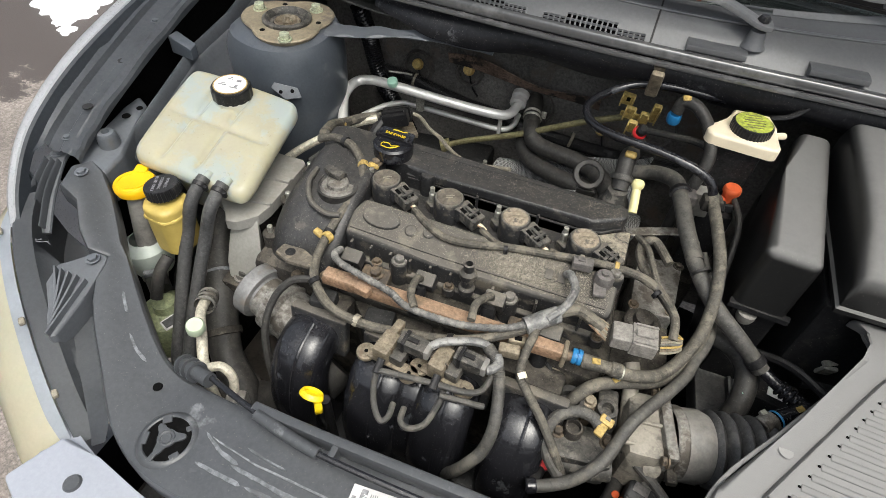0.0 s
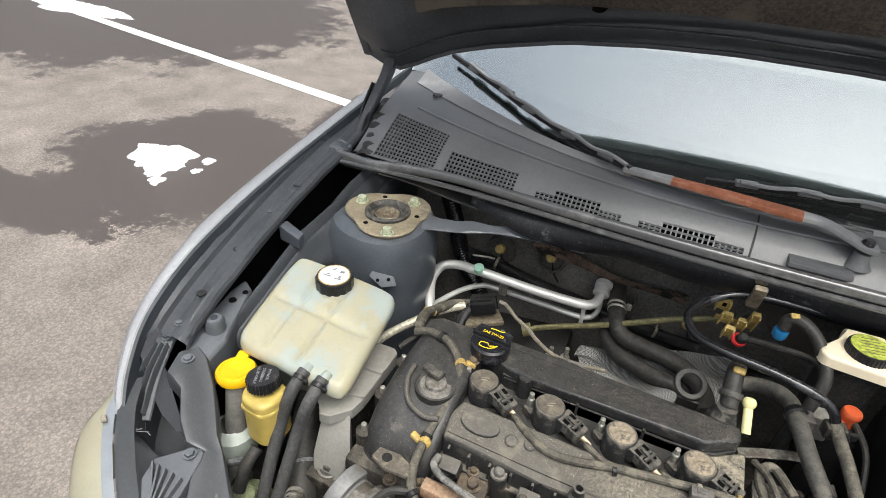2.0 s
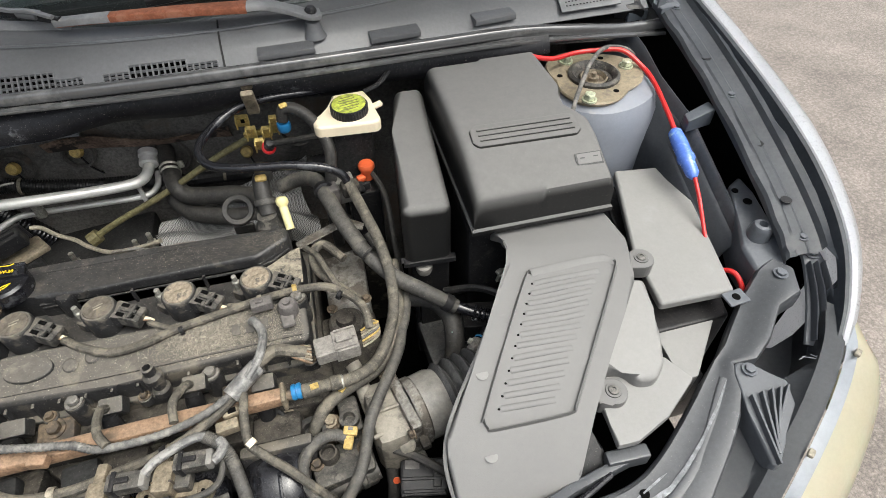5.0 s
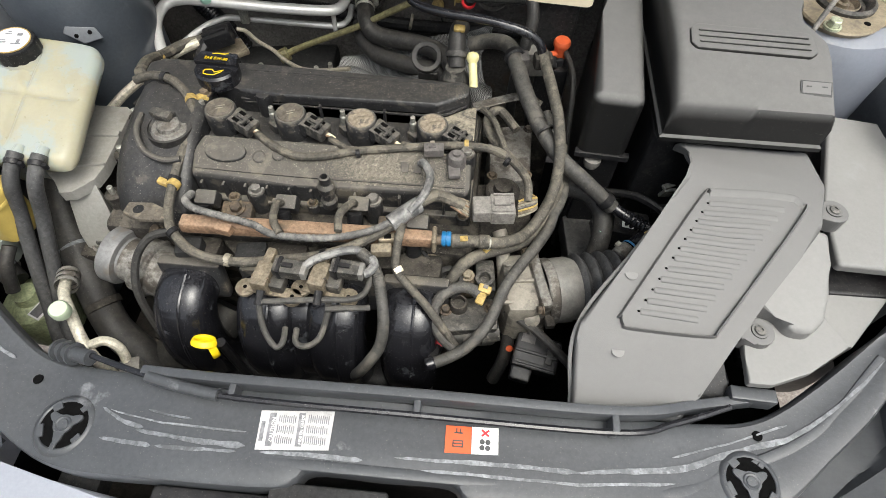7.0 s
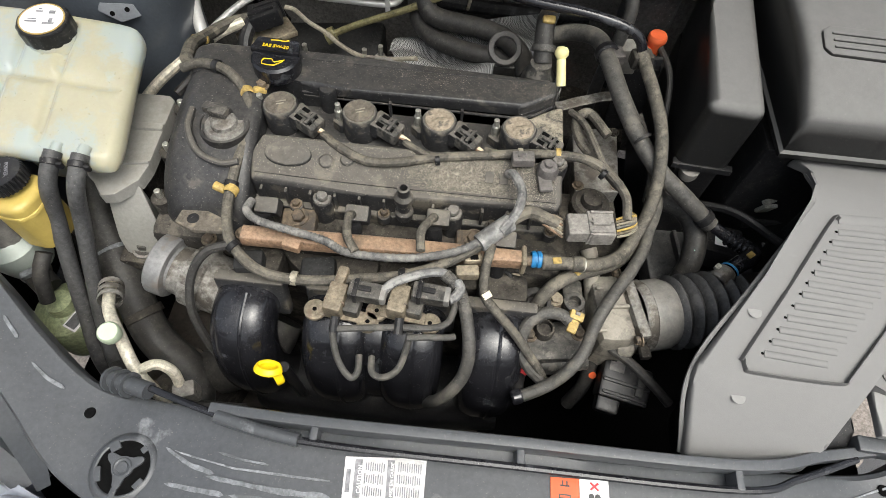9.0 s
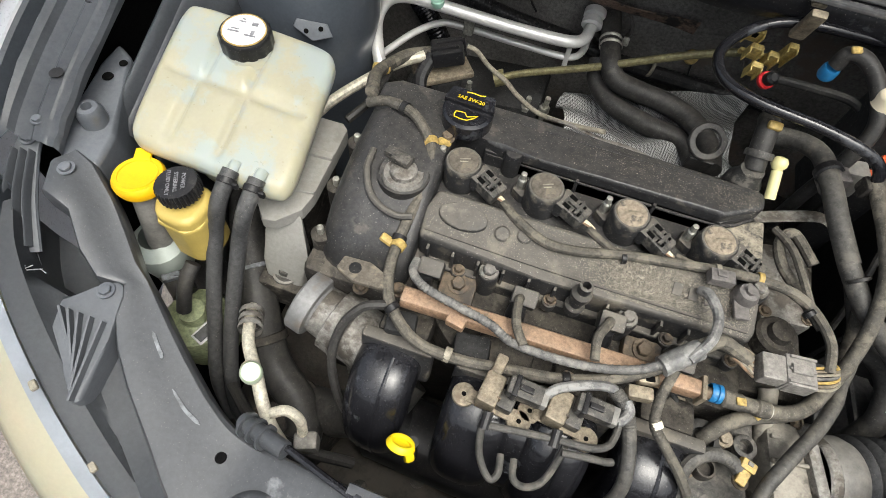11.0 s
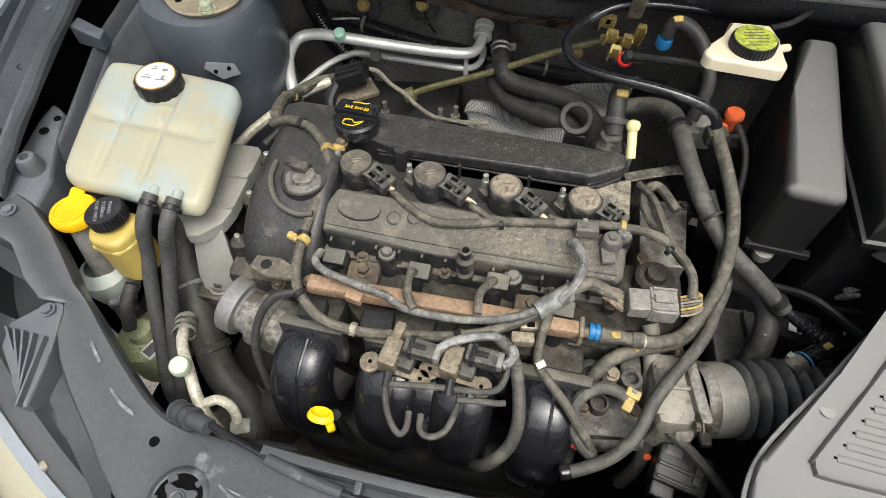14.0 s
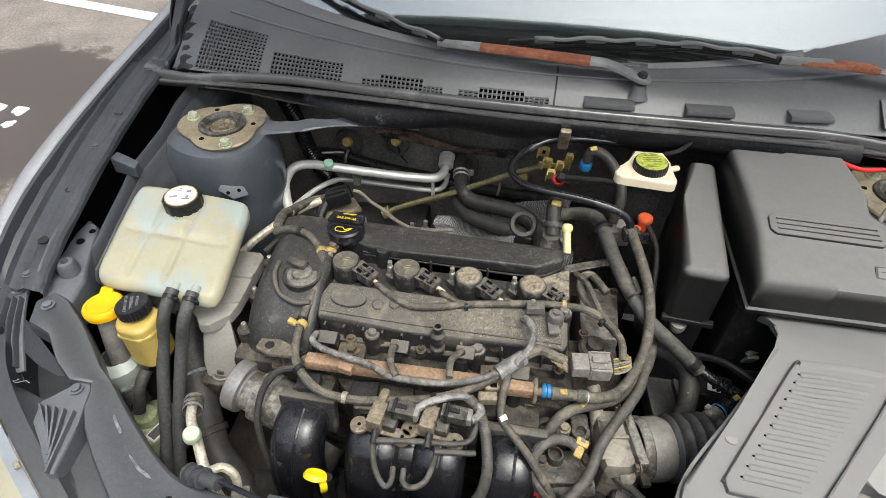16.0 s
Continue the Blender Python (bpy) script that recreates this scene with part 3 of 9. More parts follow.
        if wet is None:
            wet = th.outputs[0]
        else:
            mxm = n.new("ShaderNodeMath")
            mxm.operation = "MAXIMUM"
            l.new(wet, mxm.inputs[0])
            l.new(th.outputs[0], mxm.inputs[1])
            wet = mxm.outputs[0]
    mx = n.new("ShaderNodeMix")
    mx.data_type = "RGBA"
    mx.inputs["B"].default_value = (0.066, 0.053, 0.047, 1)
    l.new(wet, mx.inputs["Factor"])
    l.new(sc.outputs[0], mx.inputs["A"])
    l.new(mx.outputs["Result"], b.inputs["Base Color"])
    ro = n.new("ShaderNodeMapRange")
    ro.inputs["To Min"].default_value, ro.inputs["To Max"].default_value = 0.88, 0.55
    l.new(wet, ro.inputs["Value"])
    l.new(ro.outputs[0], b.inputs["Roughness"])
    return m


M["foil"], M["tank"], M["lens"], M["glass"], M["asphalt"] = foil_material(), tank_material(), lens_material(), glass_material(), asphalt_material()


# ---- building blocks ----
def part(name, bm, material, parent=None, label="", sharp=35):
    """Links bm as ONE mesh object, under a thing or a part where one is given."""
    me = bpy.data.meshes.new(name)
    bmesh.ops.recalc_face_normals(bm, faces=bm.faces)
    bm.to_mesh(me)
    bm.free()
    me.shade_smooth()
    me.set_sharp_from_angle(angle=radians(sharp))
    me.materials.append(M[material])
    ob = new(name, me)
    if 24 < len(me.polygons) < 4000:
        ob.modifiers.new("even_shading", "WEIGHTED_NORMAL").keep_sharp = True
    if parent is not None:
        ob.parent = parent
        ob.matrix_parent_inverse = parent.matrix_basis.inverted()
    if label:
        ob["label"] = label
    return ob


def thing(name, at, label, category, group="", kind=""):
    """An Empty at a thing's base."""
    ob = new(name)
    ob.empty_display_size = 0.03
    ob.matrix_basis = Matrix.Translation(at)
    return tagged(ob, label, category, group, kind)


def solo(name, bm, material, label, category, group="", kind="", sharp=35):
    """A thing that is one mesh."""
    return tagged(part(name, bm, material, None, "", sharp), label, category, group, kind)


def B():
    return bmesh.new()


def bevel(bm, edges, w, seg=2):
    if w > 0 and edges:
        bmesh.ops.bevel(bm, geom=edges, offset=w, offset_type="OFFSET", segments=seg, profile=0.5, affect="EDGES", clamp_overlap=True)


def box(size, at=(0, 0, 0), turn=(0, 0, 0), w=0.002, bm=None, seg=2):
    """A box of that size, its middle at a place, turned by degrees, with rounded edges."""
    t = B()
    bmesh.ops.create_cube(t, size=1, matrix=Matrix.Diagonal((*size, 1)))
    bevel(t, t.edges[:], min(w, min(size) * 0.45), seg)
    bmesh.ops.transform(t, matrix=pose(*at, *turn), verts=t.verts)
    return merge(bm, t)


def merge(bm, t):
    if bm is None:
        return t
    me = bpy.data.meshes.new("t")
    t.to_mesh(me)
    t.free()
    bm.from_mesh(me)
    bpy.data.meshes.remove(me)
    return bm


def prism(poly, z0, z1, w=0.003, bm=None, seg=2, at=None):
    """A plan outline raised from z0 to z1; each may be a function of x and y."""
    t = B()
    f0 = z0 if callable(z0) else (lambda x, y: z0)
    f1 = z1 if callable(z1) else (lambda x, y: z1)
    lo = [t.verts.new((x, y, f0(x, y))) for x, y in poly]
    hi = [t.verts.new((x, y, f1(x, y))) for x, y in poly]
    n = len(poly)
    top = t.faces.new(hi)
    t.faces.new(lo[::-1])
    for i in range(n):
        t.faces.new((lo[i], lo[(i + 1) % n], hi[(i + 1) % n], hi[i]))
    edges = [e for e in top.edges] + [e for e in t.edges if e.verts[0] in lo and e.verts[1] in hi or e.verts[1] in lo and e.verts[0] in hi]
    bevel(t, edges, w, seg)
    bmesh.ops.triangulate(t, faces=[f for f in t.faces if len(f.verts) > 4])
    if at is not None:
        bmesh.ops.transform(t, matrix=at, verts=t.verts)
    return merge(bm, t)


def lathe(profile, n=20, at=None, bm=None, axis=None):
    """A profile of (radius, height) turned about z, then put at a pose, or along axis from a place."""
    t = B()
    rings = []
    for r, z in profile:
        rings.append([t.verts.new((r * math.cos(2 * math.pi * i / n), r * math.sin(2 * math.pi * i / n), z)) for i in range(n)] if r > 1e-6 else [t.verts.new((0, 0, z))])
    for a, b in zip(rings, rings[1:]):
        for i in range(n):
            j = (i + 1) % n
            q = [a[i % len(a)], a[j % len(a)], b[j % len(b)], b[i % len(b)]]
            q = list(dict.fromkeys(q))
            if len(q) > 2:
                t.faces.new(q)
    if axis is not None:
        at = Matrix.Translation(at) @ Vector(axis).to_track_quat("Z", "Y").to_matrix().to_4x4()
    elif at is not None and not isinstance(at, Matrix):
        at = Matrix.Translation(at)
    if at is not None:
        bmesh.ops.transform(t, matrix=at, verts=t.verts)
    return merge(bm, t)


def spline(pts, steps=7):
    """A smooth line through the points."""
    p = [Vector(q) for q in pts]
    p = [p[0] * 2 - p[1]] + p + [p[-1] * 2 - p[-2]]
    out = []
    for i in range(1, len(p) - 2):
        for k in range(steps):
            t = k / steps
            out.append(0.5 * ((2 * p[i]) + (p[i + 1] - p[i - 1]) * t + (2 * p[i - 1] - 5 * p[i] + 4 * p[i + 1] - p[i + 2]) * t * t
                              + (3 * p[i] - p[i - 1] - 3 * p[i + 1] + p[i + 2]) * t ** 3))
    return out + [p[-2]]


def sweep(pts, section, bm=None, steps=7, up=(0, 0, 1), caps=True):
    """Carries section(t), a ring of (side, up) offsets, along a smooth line; t runs from 0 to 1."""
    t = B()
    line = spline(pts, steps) if steps else [Vector(q) for q in pts]
    n, rings, side = len(line), [], None
    for i, p in enumerate(line):
        d = (line[min(i + 1, n - 1)] - line[max(i - 1, 0)]).normalized()
        if side is None:
            side = d.cross(Vector(up))
            if side.length < 0.05:
                side = d.cross(Vector((1, 0, 0)))
        side = (side - d * side.dot(d)).normalized()
        v = side.cross(d)
        rings.append([t.verts.new(p + side * a + v * b) for a, b in section(i / (n - 1))])
    m = len(rings[0])
    for a, b in zip(rings, rings[1:]):
        for i in range(m):
            t.faces.new((a[i], a[(i + 1) % m], b[(i + 1) % m], b[i]))
    if caps:
        t.faces.new(rings[0][::-1])
        t.faces.new(rings[-1])
    return merge(bm, t)


def circle(r, n=10):
    ring = [(math.cos(2 * math.pi * i / n), math.sin(2 * math.pi * i / n)) for i in range(n)]
    return lambda t: [(r * a, r * b) for a, b in ring]


def tube(pts, r, n=10, bm=None, steps=7):
    return sweep(pts, circle(r, n), bm, steps)


def ribbed(pts, r, pitch=0.006, depth=0.10, n=10, bm=None, steps=24):
    """A corrugated or tape-wound tube."""
    length = sum((Vector(b) - Vector(a)).length for a, b in zip(pts, pts[1:]))
    k = max(4, length / pitch)
    steps = max(6, int(k * 3 / max(1, len(pts) - 1)))
    ring = [(math.cos(2 * math.pi * i / n), math.sin(2 * math.pi * i / n)) for i in range(n)]

    def sec(t):
        q = r * (1 - depth * (0.5 - 0.5 * math.cos(2 * math.pi * k * t)))
        return [(q * a, q * b) for a, b in ring]
    return sweep(pts, sec, bm, steps)


def rounded(w, h, k=0.35, n=20):
    """A rounded-rectangle ring, w wide and h high."""
    out = []
    for i in range(n):
        a = 2 * math.pi * i / n
        c, s = math.cos(a), math.sin(a)
        out.append((w / 2 * math.copysign(abs(c) ** k, c), h / 2 * math.copysign(abs(s) ** k, s)))
    return out


def bolt(at, r=0.007, h=0.006, axis=(0, 0, 1), bm=None, washer=1.5):
    t = lathe([(0, 0), (r * washer, 0), (r * washer, h * 0.25), (r * 1.02, h * 0.25)], 14)
    lathe([(r, h * 0.25), (r, h * 0.9), (r * 0.85, h), (0, h)], 6, None, t)
    m = Matrix.Translation(at) @ Vector(axis).to_track_quat("Z", "Y").to_matrix().to_4x4()
    bmesh.ops.transform(t, matrix=m, verts=t.verts)
    return merge(bm, t)


def sheet(fn, nu, nv, thick=0.002, bm=None):
    """A sheet of real thickness: fn(u, v) for u, v from 0 to 1."""
    t = B()
    g = [[t.verts.new(fn(i / nu, j / nv)) for j in range(nv + 1)] for i in range(nu + 1)]
    for i in range(nu):
        for j in range(nv):
            t.faces.new((g[i][j], g[i + 1][j], g[i + 1][j + 1], g[i][j + 1]))
    bmesh.ops.recalc_face_normals(t, faces=t.faces)
    if thick:
        bmesh.ops.solidify(t, geom=t.faces[:], thickness=thick)
    return merge(bm, t)


def lerp(table, x):
    """Reads a table of (x, value) pairs, straight between them."""
    if x <= table[0][0]:
        return table[0][1]
    for (a, p), (b, q) in zip(table, table[1:]):
        if x <= b:
            return p + (q - p) * (x - a) / (b - a)
    return table[-1][1]


def mirror(bm):
    """The same across the car's middle."""
    bmesh.ops.transform(bm, matrix=Matrix.Diagonal((-1, 1, 1, 1)), verts=bm.verts)
    bmesh.ops.reverse_faces(bm, faces=bm.faces)
    return bm


def words(text, size, at, material, parent, name="lettering", extrude=0.0004):
    """Lettering in the built-in font, as a mesh."""
    cu = bpy.data.curves.new("w", "FONT")
    cu.body, cu.size, cu.extrude, cu.align_x, cu.align_y = text, size, extrude, "CENTER", "CENTER"
    cu.resolution_u = 2
    tmp = bpy.data.objects.new("w", cu)
    me = bpy.data.meshes.new_from_object(tmp)
    bpy.data.objects.remove(tmp)
    me.transform(at)
    me.name = name
    me.materials.clear()
    me.materials.append(M[material])
    ob = new(name, me)
    ob.parent = parent
    ob.matrix_parent_inverse = parent.matrix_basis.inverted()
    return ob


# ---- ground ----
def ground_sheet(u, v):
    return (-60 + 120 * u, -60 + 120 * v, 0)


solo("ground", sheet(ground_sheet, 1, 1, 0), "asphalt", "old grey asphalt parking lot with wet melt stains", "ground", kind="structure")


def stripe(a, b, w, seed):
    """A worn painted line between two places."""
    rnd = random.Random(seed)
    d = (Vector(b) - Vector(a))
    n = Vector((-d.y, d.x)).normalized() * w / 2
    t = B()
    rows = []
    for i in range(41):
        p = Vector(a) + d * i / 40
        rows.append([t.verts.new((*(p + n * (1 + rnd.uniform(-0.07, 0.07))), 0.004)), t.verts.new((*(p - n * (1 + rnd.uniform(-0.07, 0.07))), 0.004))])
    for p, q in zip(rows, rows[1:]):
        t.faces.new((p[0], p[1], q[1], q[0]))
    return t


solo("parking_line", stripe((-9.4, 4.75), (1.9, 2.60), 0.115, 3), "paint", "worn white painted parking bay line on the asphalt", "road marking", kind="structure")


def snow_heap(name, cx, cy, rx, ry, h, seed, label):
    """A melting heap with an uneven edge."""
    t = B()
    n, m = 48, 12
    rows = []
    for j in range(m + 1):
        q = j / m
        row = []
        for i in range(n):
            a = 2 * math.pi * i / n
            edge = 1 + 0.55 * noise.noise((math.cos(a) * 1.6 + seed, math.sin(a) * 1.6, seed)) + 0.22 * noise.noise((math.cos(a) * 5 + seed, math.sin(a) * 5, 2))
            x, y = cx + rx * q * edge * math.cos(a), cy + ry * q * edge * math.sin(a)
            z = h * (1 - q ** 2.5) * (0.75 + 0.5 * noise.noise((x * 9, y * 9, seed))) + 0.012 * noise.noise((x * 30, y * 30, 1)) * (1 - q)
            row.append(t.verts.new((x, y, max(z, 0) + 0.002 if j < m else 0)))
        rows.append(row)
    for a, b in zip(rows, rows[1:]):
        for i in range(n):
            t.faces.new((a[i], a[(i + 1) % n], b[(i + 1) % n], b[i]))
    bmesh.ops.remove_doubles(t, verts=t.verts, dist=1e-5)
    return solo(name, t, "snow", label, "snow", sharp=80)


snow_heap("snow_mound", -2.84, 2.06, 0.20, 0.14, 0.075, 4.3, "small melting heap of white snow on wet asphalt")
for sx, sy, sr in ((-2.58, 2.15, 0.035), (-2.55, 2.03, 0.030), (-2.64, 1.83, 0.04), (-2.72, 1.90, 0.05)):
    snow_heap("snow_lump", sx, sy, sr, sr, sr * 0.6, sx * 7, "small white lump of snow beside the heap")
snow_heap("snow_bank", -6.6, 4.35, 0.75, 0.22, 0.06, 9.1, "long melting bank of snow across the parking line")

# ---- body shell ----
shell = thing("car_body", (0, 0.5, 0.3), "dark blue-grey painted engine bay shell of a silver car", "car body")

RAIL = [(0.706, 0.400, 0.874), (0.710, 0.430, 0.888), (0.716, 0.50, 0.914), (0.724, 0.64, 0.956), (0.726, 0.75, 0.985), (0.728, 0.85, 1.006), (0.735, 0.96, 1.03)]
CROWN = [(0.690, 0.285, 0.835), (0.722, 0.33, 0.868), (0.755, 0.40, 0.902), (0.772, 0.50, 0.938), (0.776, 0.62, 0.970), (0.772, 0.75, 1.000), (0.764, 0.88, 1.028),
         (0.757, 1.00, 1.052), (0.758, 1.25, 1.085), (0.775, 1.60, 1.10)]


def rail_mesh():
    """Top flange of the wing: flat strip with a folded inner edge."""
    line = spline(RAIL, 6)
    t = B()
    rows = []
    for i, p in enumerate(line):
        wob = 0.0015 * math.sin(i * 1.3)
        prof = [(-0.0245, -0.012), (-0.0245, -0.004 + wob), (-0.021, 0.001 + wob), (-0.012, 0.001), (-0.009, 0.0032), (0.004, 0.0032), (0.007, 0.0005), (0.018, 0.0), (0.026, 0.002), (0.030, 0.010)]
        rows.append([t.verts.new((p.x + a, p.y, p.z + b)) for a, b in prof])
    for a, b in zip(rows, rows[1:]):
        for i in range(len(a) - 1):
            t.faces.new((a[i], a[i + 1], b[i + 1], b[i]))
    bmesh.ops.solidify(t, geom=t.faces[:], thickness=0.0022)
    return t


def fender_mesh(inner):
    """Front wing: the inner gutter wall, or the rounded outer skin."""
    line = spline(CROWN, 6)
    rail = spline(RAIL, 6)
    t = B()
    rows = []
    for p in line:
        if inner:
            q = min(rail, key=lambda r: abs(r.y - p.y))
            dx, dz = q.x + 0.030 - p.x, q.z + 0.006 - p.z
            if p.y < 0.36:
                dx, dz = -0.03, -0.05
            prof = [(dx, dz), (dx * 0.5 - 0.002, dz * 0.75), (-0.012, -0.016), (-0.008, -0.002), (-0.003, 0.0)]
        else:
            k = 0.5 + 0.5 * min(1, max(0, (p.y - 0.28) / 0.3))
            prof = [(-0.004, -0.003), (0.0, 0.001), (0.008, 0.0015), (0.022 * k, -0.003), (0.042 * k, -0.018), (0.060 * k, -0.050), (0.078 * k, -0.12), (0.095 * k, -0.25), (0.09 * k, -0.45), (0.07 * k, -0.62)]
        rows.append([t.verts.new((p.x + a, p.y, p.z + b)) for a, b in prof])
    for a, b in zip(rows, rows[1:]):
        for i in range(len(a) - 1):
            t.faces.new((a[i], a[i + 1], b[i + 1], b[i]))
    bmesh.ops.solidify(t, geom=t.faces[:], thickness=0.0018)
    return t


def tower_mesh():
    """Strut tower: a domed can that leans into the wing."""
    cx, cy = 0.570, 0.768
    rings = [(0.098, 0.45, 1.0), (0.098, 0.62, 1.0), (0.100, 0.74, 1.0), (0.102, 0.82, 1.0), (0.103, 0.87, 1.0), (0.100, 0.912, 1.0), (0.090, 0.934, 1.0), (0.074, 0.942, 1.0), (0.045, 0.943, 1.0), (0.044, 0.915, 1.0)]
    t = B()
    rows = []
    for r, z, k in rings:
        row = []
        for i in range(40):
            a = 2 * math.pi * i / 40
            lump = 1 + 0.05 * math.cos(3 * a + 0.6) * (1 if r < 0.15 else 0.5)
            row.append(t.verts.new((cx + r * lump * math.cos(a) * 0.98, cy + r * lump * math.sin(a), z - 0.02 * (math.cos(a)) * (r / 0.1) * 0.15)))
        rows.append(row)
    for a, b in zip(rows, rows[1:]):
        for i in range(40):
            t.faces.new((a[i], a[(i + 1) % 40], b[(i + 1) % 40], b[i]))
    return t


def plate_mesh():
    """Three-cornered mount plate with a hole."""
    cx, cy = 0.563, 0.767
    t = B()
    rows = []
    angs = [math.atan2(0.702 - cy, 0.526 - cx), math.atan2(0.775 - cy, 0.622 - cx), math.atan2(0.816 - cy, 0.535 - cx)]
    for k in range(6):
        row = []
        for i in range(48):
            a = 2 * math.pi * i / 48
            lobe = max(math.cos(a - b) for b in angs)
            big = 0.058 + 0.025 * max(0, lobe) ** 2
            r, z = ((0.040, 0.936), (0.040, 0.9475), (0.046, 0.9495), (big - 0.002, 0.9495), (big, 0.9470), (big - 0.006, 0.938))[k]
            row.append(t.verts.new((cx + r * math.cos(a), cy + r * math.sin(a), z)))
        rows.append(row)
    for a, b in zip(rows, rows[1:]):
        for i in range(48):
            t.faces.new((a[i], a[(i + 1) % 48], b[(i + 1) % 48], b[i]))
    return t


def both(name, build, material, parent, label=""):
    """The same part on either side of the car."""
    a = part(name, build(), material, parent, label)
    b = part(name, mirror(build()), material, parent, label)
    return b, a


both("fender_rail", rail_mesh, "railpaint", shell)
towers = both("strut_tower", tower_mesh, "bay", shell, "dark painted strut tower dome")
# right tower takes the paler copy, as if better lit
towers[1].data.materials[0] = M["bay_lit"]
towers[1]["label"] = "dusty strut tower dome, coloured paler as the lit side"
for tower, s in zip(towers, (-1, 1)):
    for name, build, m in (("mount_plate", plate_mesh, "rustplate"),
                           ("strut_bearing", lambda: lathe([(0.041, 0.938), (0.041, 0.952), (0.036, 0.955), (0.031, 0.951), (0.029, 0.945), (0.024, 0.944), (0.022, 0.936), (0, 0.936)], 32, (0.563, 0.767, 0)), "plug"),
                           ("strut_nut", lambda: lathe([(0.0225, 0.9455), (0.0205, 0.9475), (0.017, 0.941), (0.010, 0.939), (0.0085, 0.939), (0.0085, 0.946), (0.0045, 0.947), (0.004, 0.953), (0, 0.953)], 16, (0.563, 0.767, 0)), "tan")):
        bm = build()
        part(name, bm if s > 0 else mirror(bm), m, tower)
    for bx, by in ((0.526, 0.702), (0.622, 0.776), (0.535, 0.815)):
        part("bolt", bolt((s * bx, by, 0.949), 0.0085, 0.012, washer=1.35), "wash", tower, "yellow-green zinc bolt")
    for a in (0.95, 2.95, 4.95):
        # plate stays uncut: flat black discs paint the shade of its holes
        part("hole", lathe([(0, 0.0006), (0.0042, 0.0006), (0.0046, 0)], 14, (s * (0.563 + 0.0545 * math.cos(a)), 0.767 + 0.0545 * math.sin(a), 0.9496)), "shade_black", tower)
    tab = part("bracket", prism([(-0.022, -0.012), (0.004, -0.013), (0.024, 0.008), (0.018, 0.016), (-0.018, 0.004)], 0, 0.003, 0.001, at=Matrix.Translation((s * 0.516, 0.672, 0.876)) @ Matrix.Rotation(-s * radians(36), 4, "Z") @ Matrix.Diagonal((s, 1, 1, 1)) @ Matrix.Rotation(radians(58), 4, "X")), "railpaint", tower, "small three-cornered bracket with holes")
    for q in (-0.009, 0.010):
        part("hole", lathe([(0, 0.0042), (0.0030, 0.0042), (0.0032, 0.002)], 12, (s * (0.516 + q * 0.80), 0.672 + q * -0.55, 0.876), axis=(-s * 0.50, -0.69, 0.53)), "shade_black", tab)

part("firewall", sheet(lambda u, v: (-0.72 + 1.44 * u, 0.985 - 0.02 * math.sin(u * 9) * math.sin(v * 5) - 0.03 * (1 - v), 0.40 + 0.59 * v), 24, 12, 0.004), "firewall", shell,
     "black dirty firewall with a sound pad")
part("firewall_ledge", sheet(lambda u, v: (-0.70 + 1.40 * u, 0.868 + 0.12 * v + 0.006 * math.sin(u * 23), 0.955 - 0.03 * v + 0.006 * math.sin(u * 17 + 1)), 30, 4, 0.003), "firewall", shell)


def scuttle(u, v):
    x = -0.43 + 0.93 * u
    y0 = lerp([(-0.66, 0.770), (-0.457, 0.785), (-0.384, 0.801), (-0.168, 0.823), (0.386, 0.825), (0.66, 0.80)], x)
    y1 = lerp([(-0.61, 0.833), (-0.44, 0.850), (-0.244, 0.836), (0.013, 0.818), (0.425, 0.828), (0.542, 0.815), (0.66, 0.80)], x)
    k = min(1, 0.15 + (x + 0.43) / 0.12, 0.15 + (0.50 - x) / 0.10)
    y0, v = y1 + (y0 - y1) * k, 1 - (1 - v) * (0.4 + 0.6 * k)
    return (x, y0 + (y1 - y0) * v - 0.012 * math.sin(math.pi * v), 0.953 + 0.045 * v + 0.004 * math.sin(x * 31) * (1 - v))


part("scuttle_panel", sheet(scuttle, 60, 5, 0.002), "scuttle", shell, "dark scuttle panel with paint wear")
part("scuttle_flange", sweep([(-0.52, 0.785, 0.938), (-0.46, 0.790, 0.940), (-0.40, 0.806, 0.945), (-0.32, 0.826, 0.946), (-0.22, 0.838, 0.938)], lambda t: rounded(0.052 * (1 - 0.7 * t) + 0.004 * math.sin(19 * t), 0.006 + 0.003 * math.sin(31 * t), 0.6, 10)), "railpaint", shell, "pale crumpled scuttle flange")
WINGTOP = [(0.47, 0.852), (0.56, 0.886), (0.66, 0.924), (0.80, 0.966), (0.98, 0.990)]


def wing_mesh():
    """Inner wing: an upright wall, then a beaded shelf that rises to a folded edge short of the rail."""
    t = B()
    rows = []
    for i in range(33):
        y = 0.47 + 0.51 * i / 32
        z = lerp(WINGTOP, y)
        w = 0.0025 * math.sin(y * 31)
        prof = [(0.600, 0.40), (0.612, 0.70), (0.618 + w, z - 0.075), (0.624, z - 0.060), (0.632, z - 0.046), (0.637, z - 0.043), (0.641, z - 0.034), (0.650, z - 0.020), (0.655, z - 0.017), (0.659, z - 0.004), (0.664, z), (0.668, z - 0.003), (0.668, z - 0.014)]
        out = 0.014 * min(1, max(0, (0.74 - y) / 0.08))
        rows.append([t.verts.new((a + out, y, b)) for a, b in prof])
    for a, b in zip(rows, rows[1:]):
        for i in range(len(a) - 1):
            t.faces.new((a[i], a[i + 1], b[i + 1], b[i]))
    bmesh.ops.solidify(t, geom=t.faces[:], thickness=0.002)
    return t


both("inner_wing", wing_mesh, "railpaint", shell)
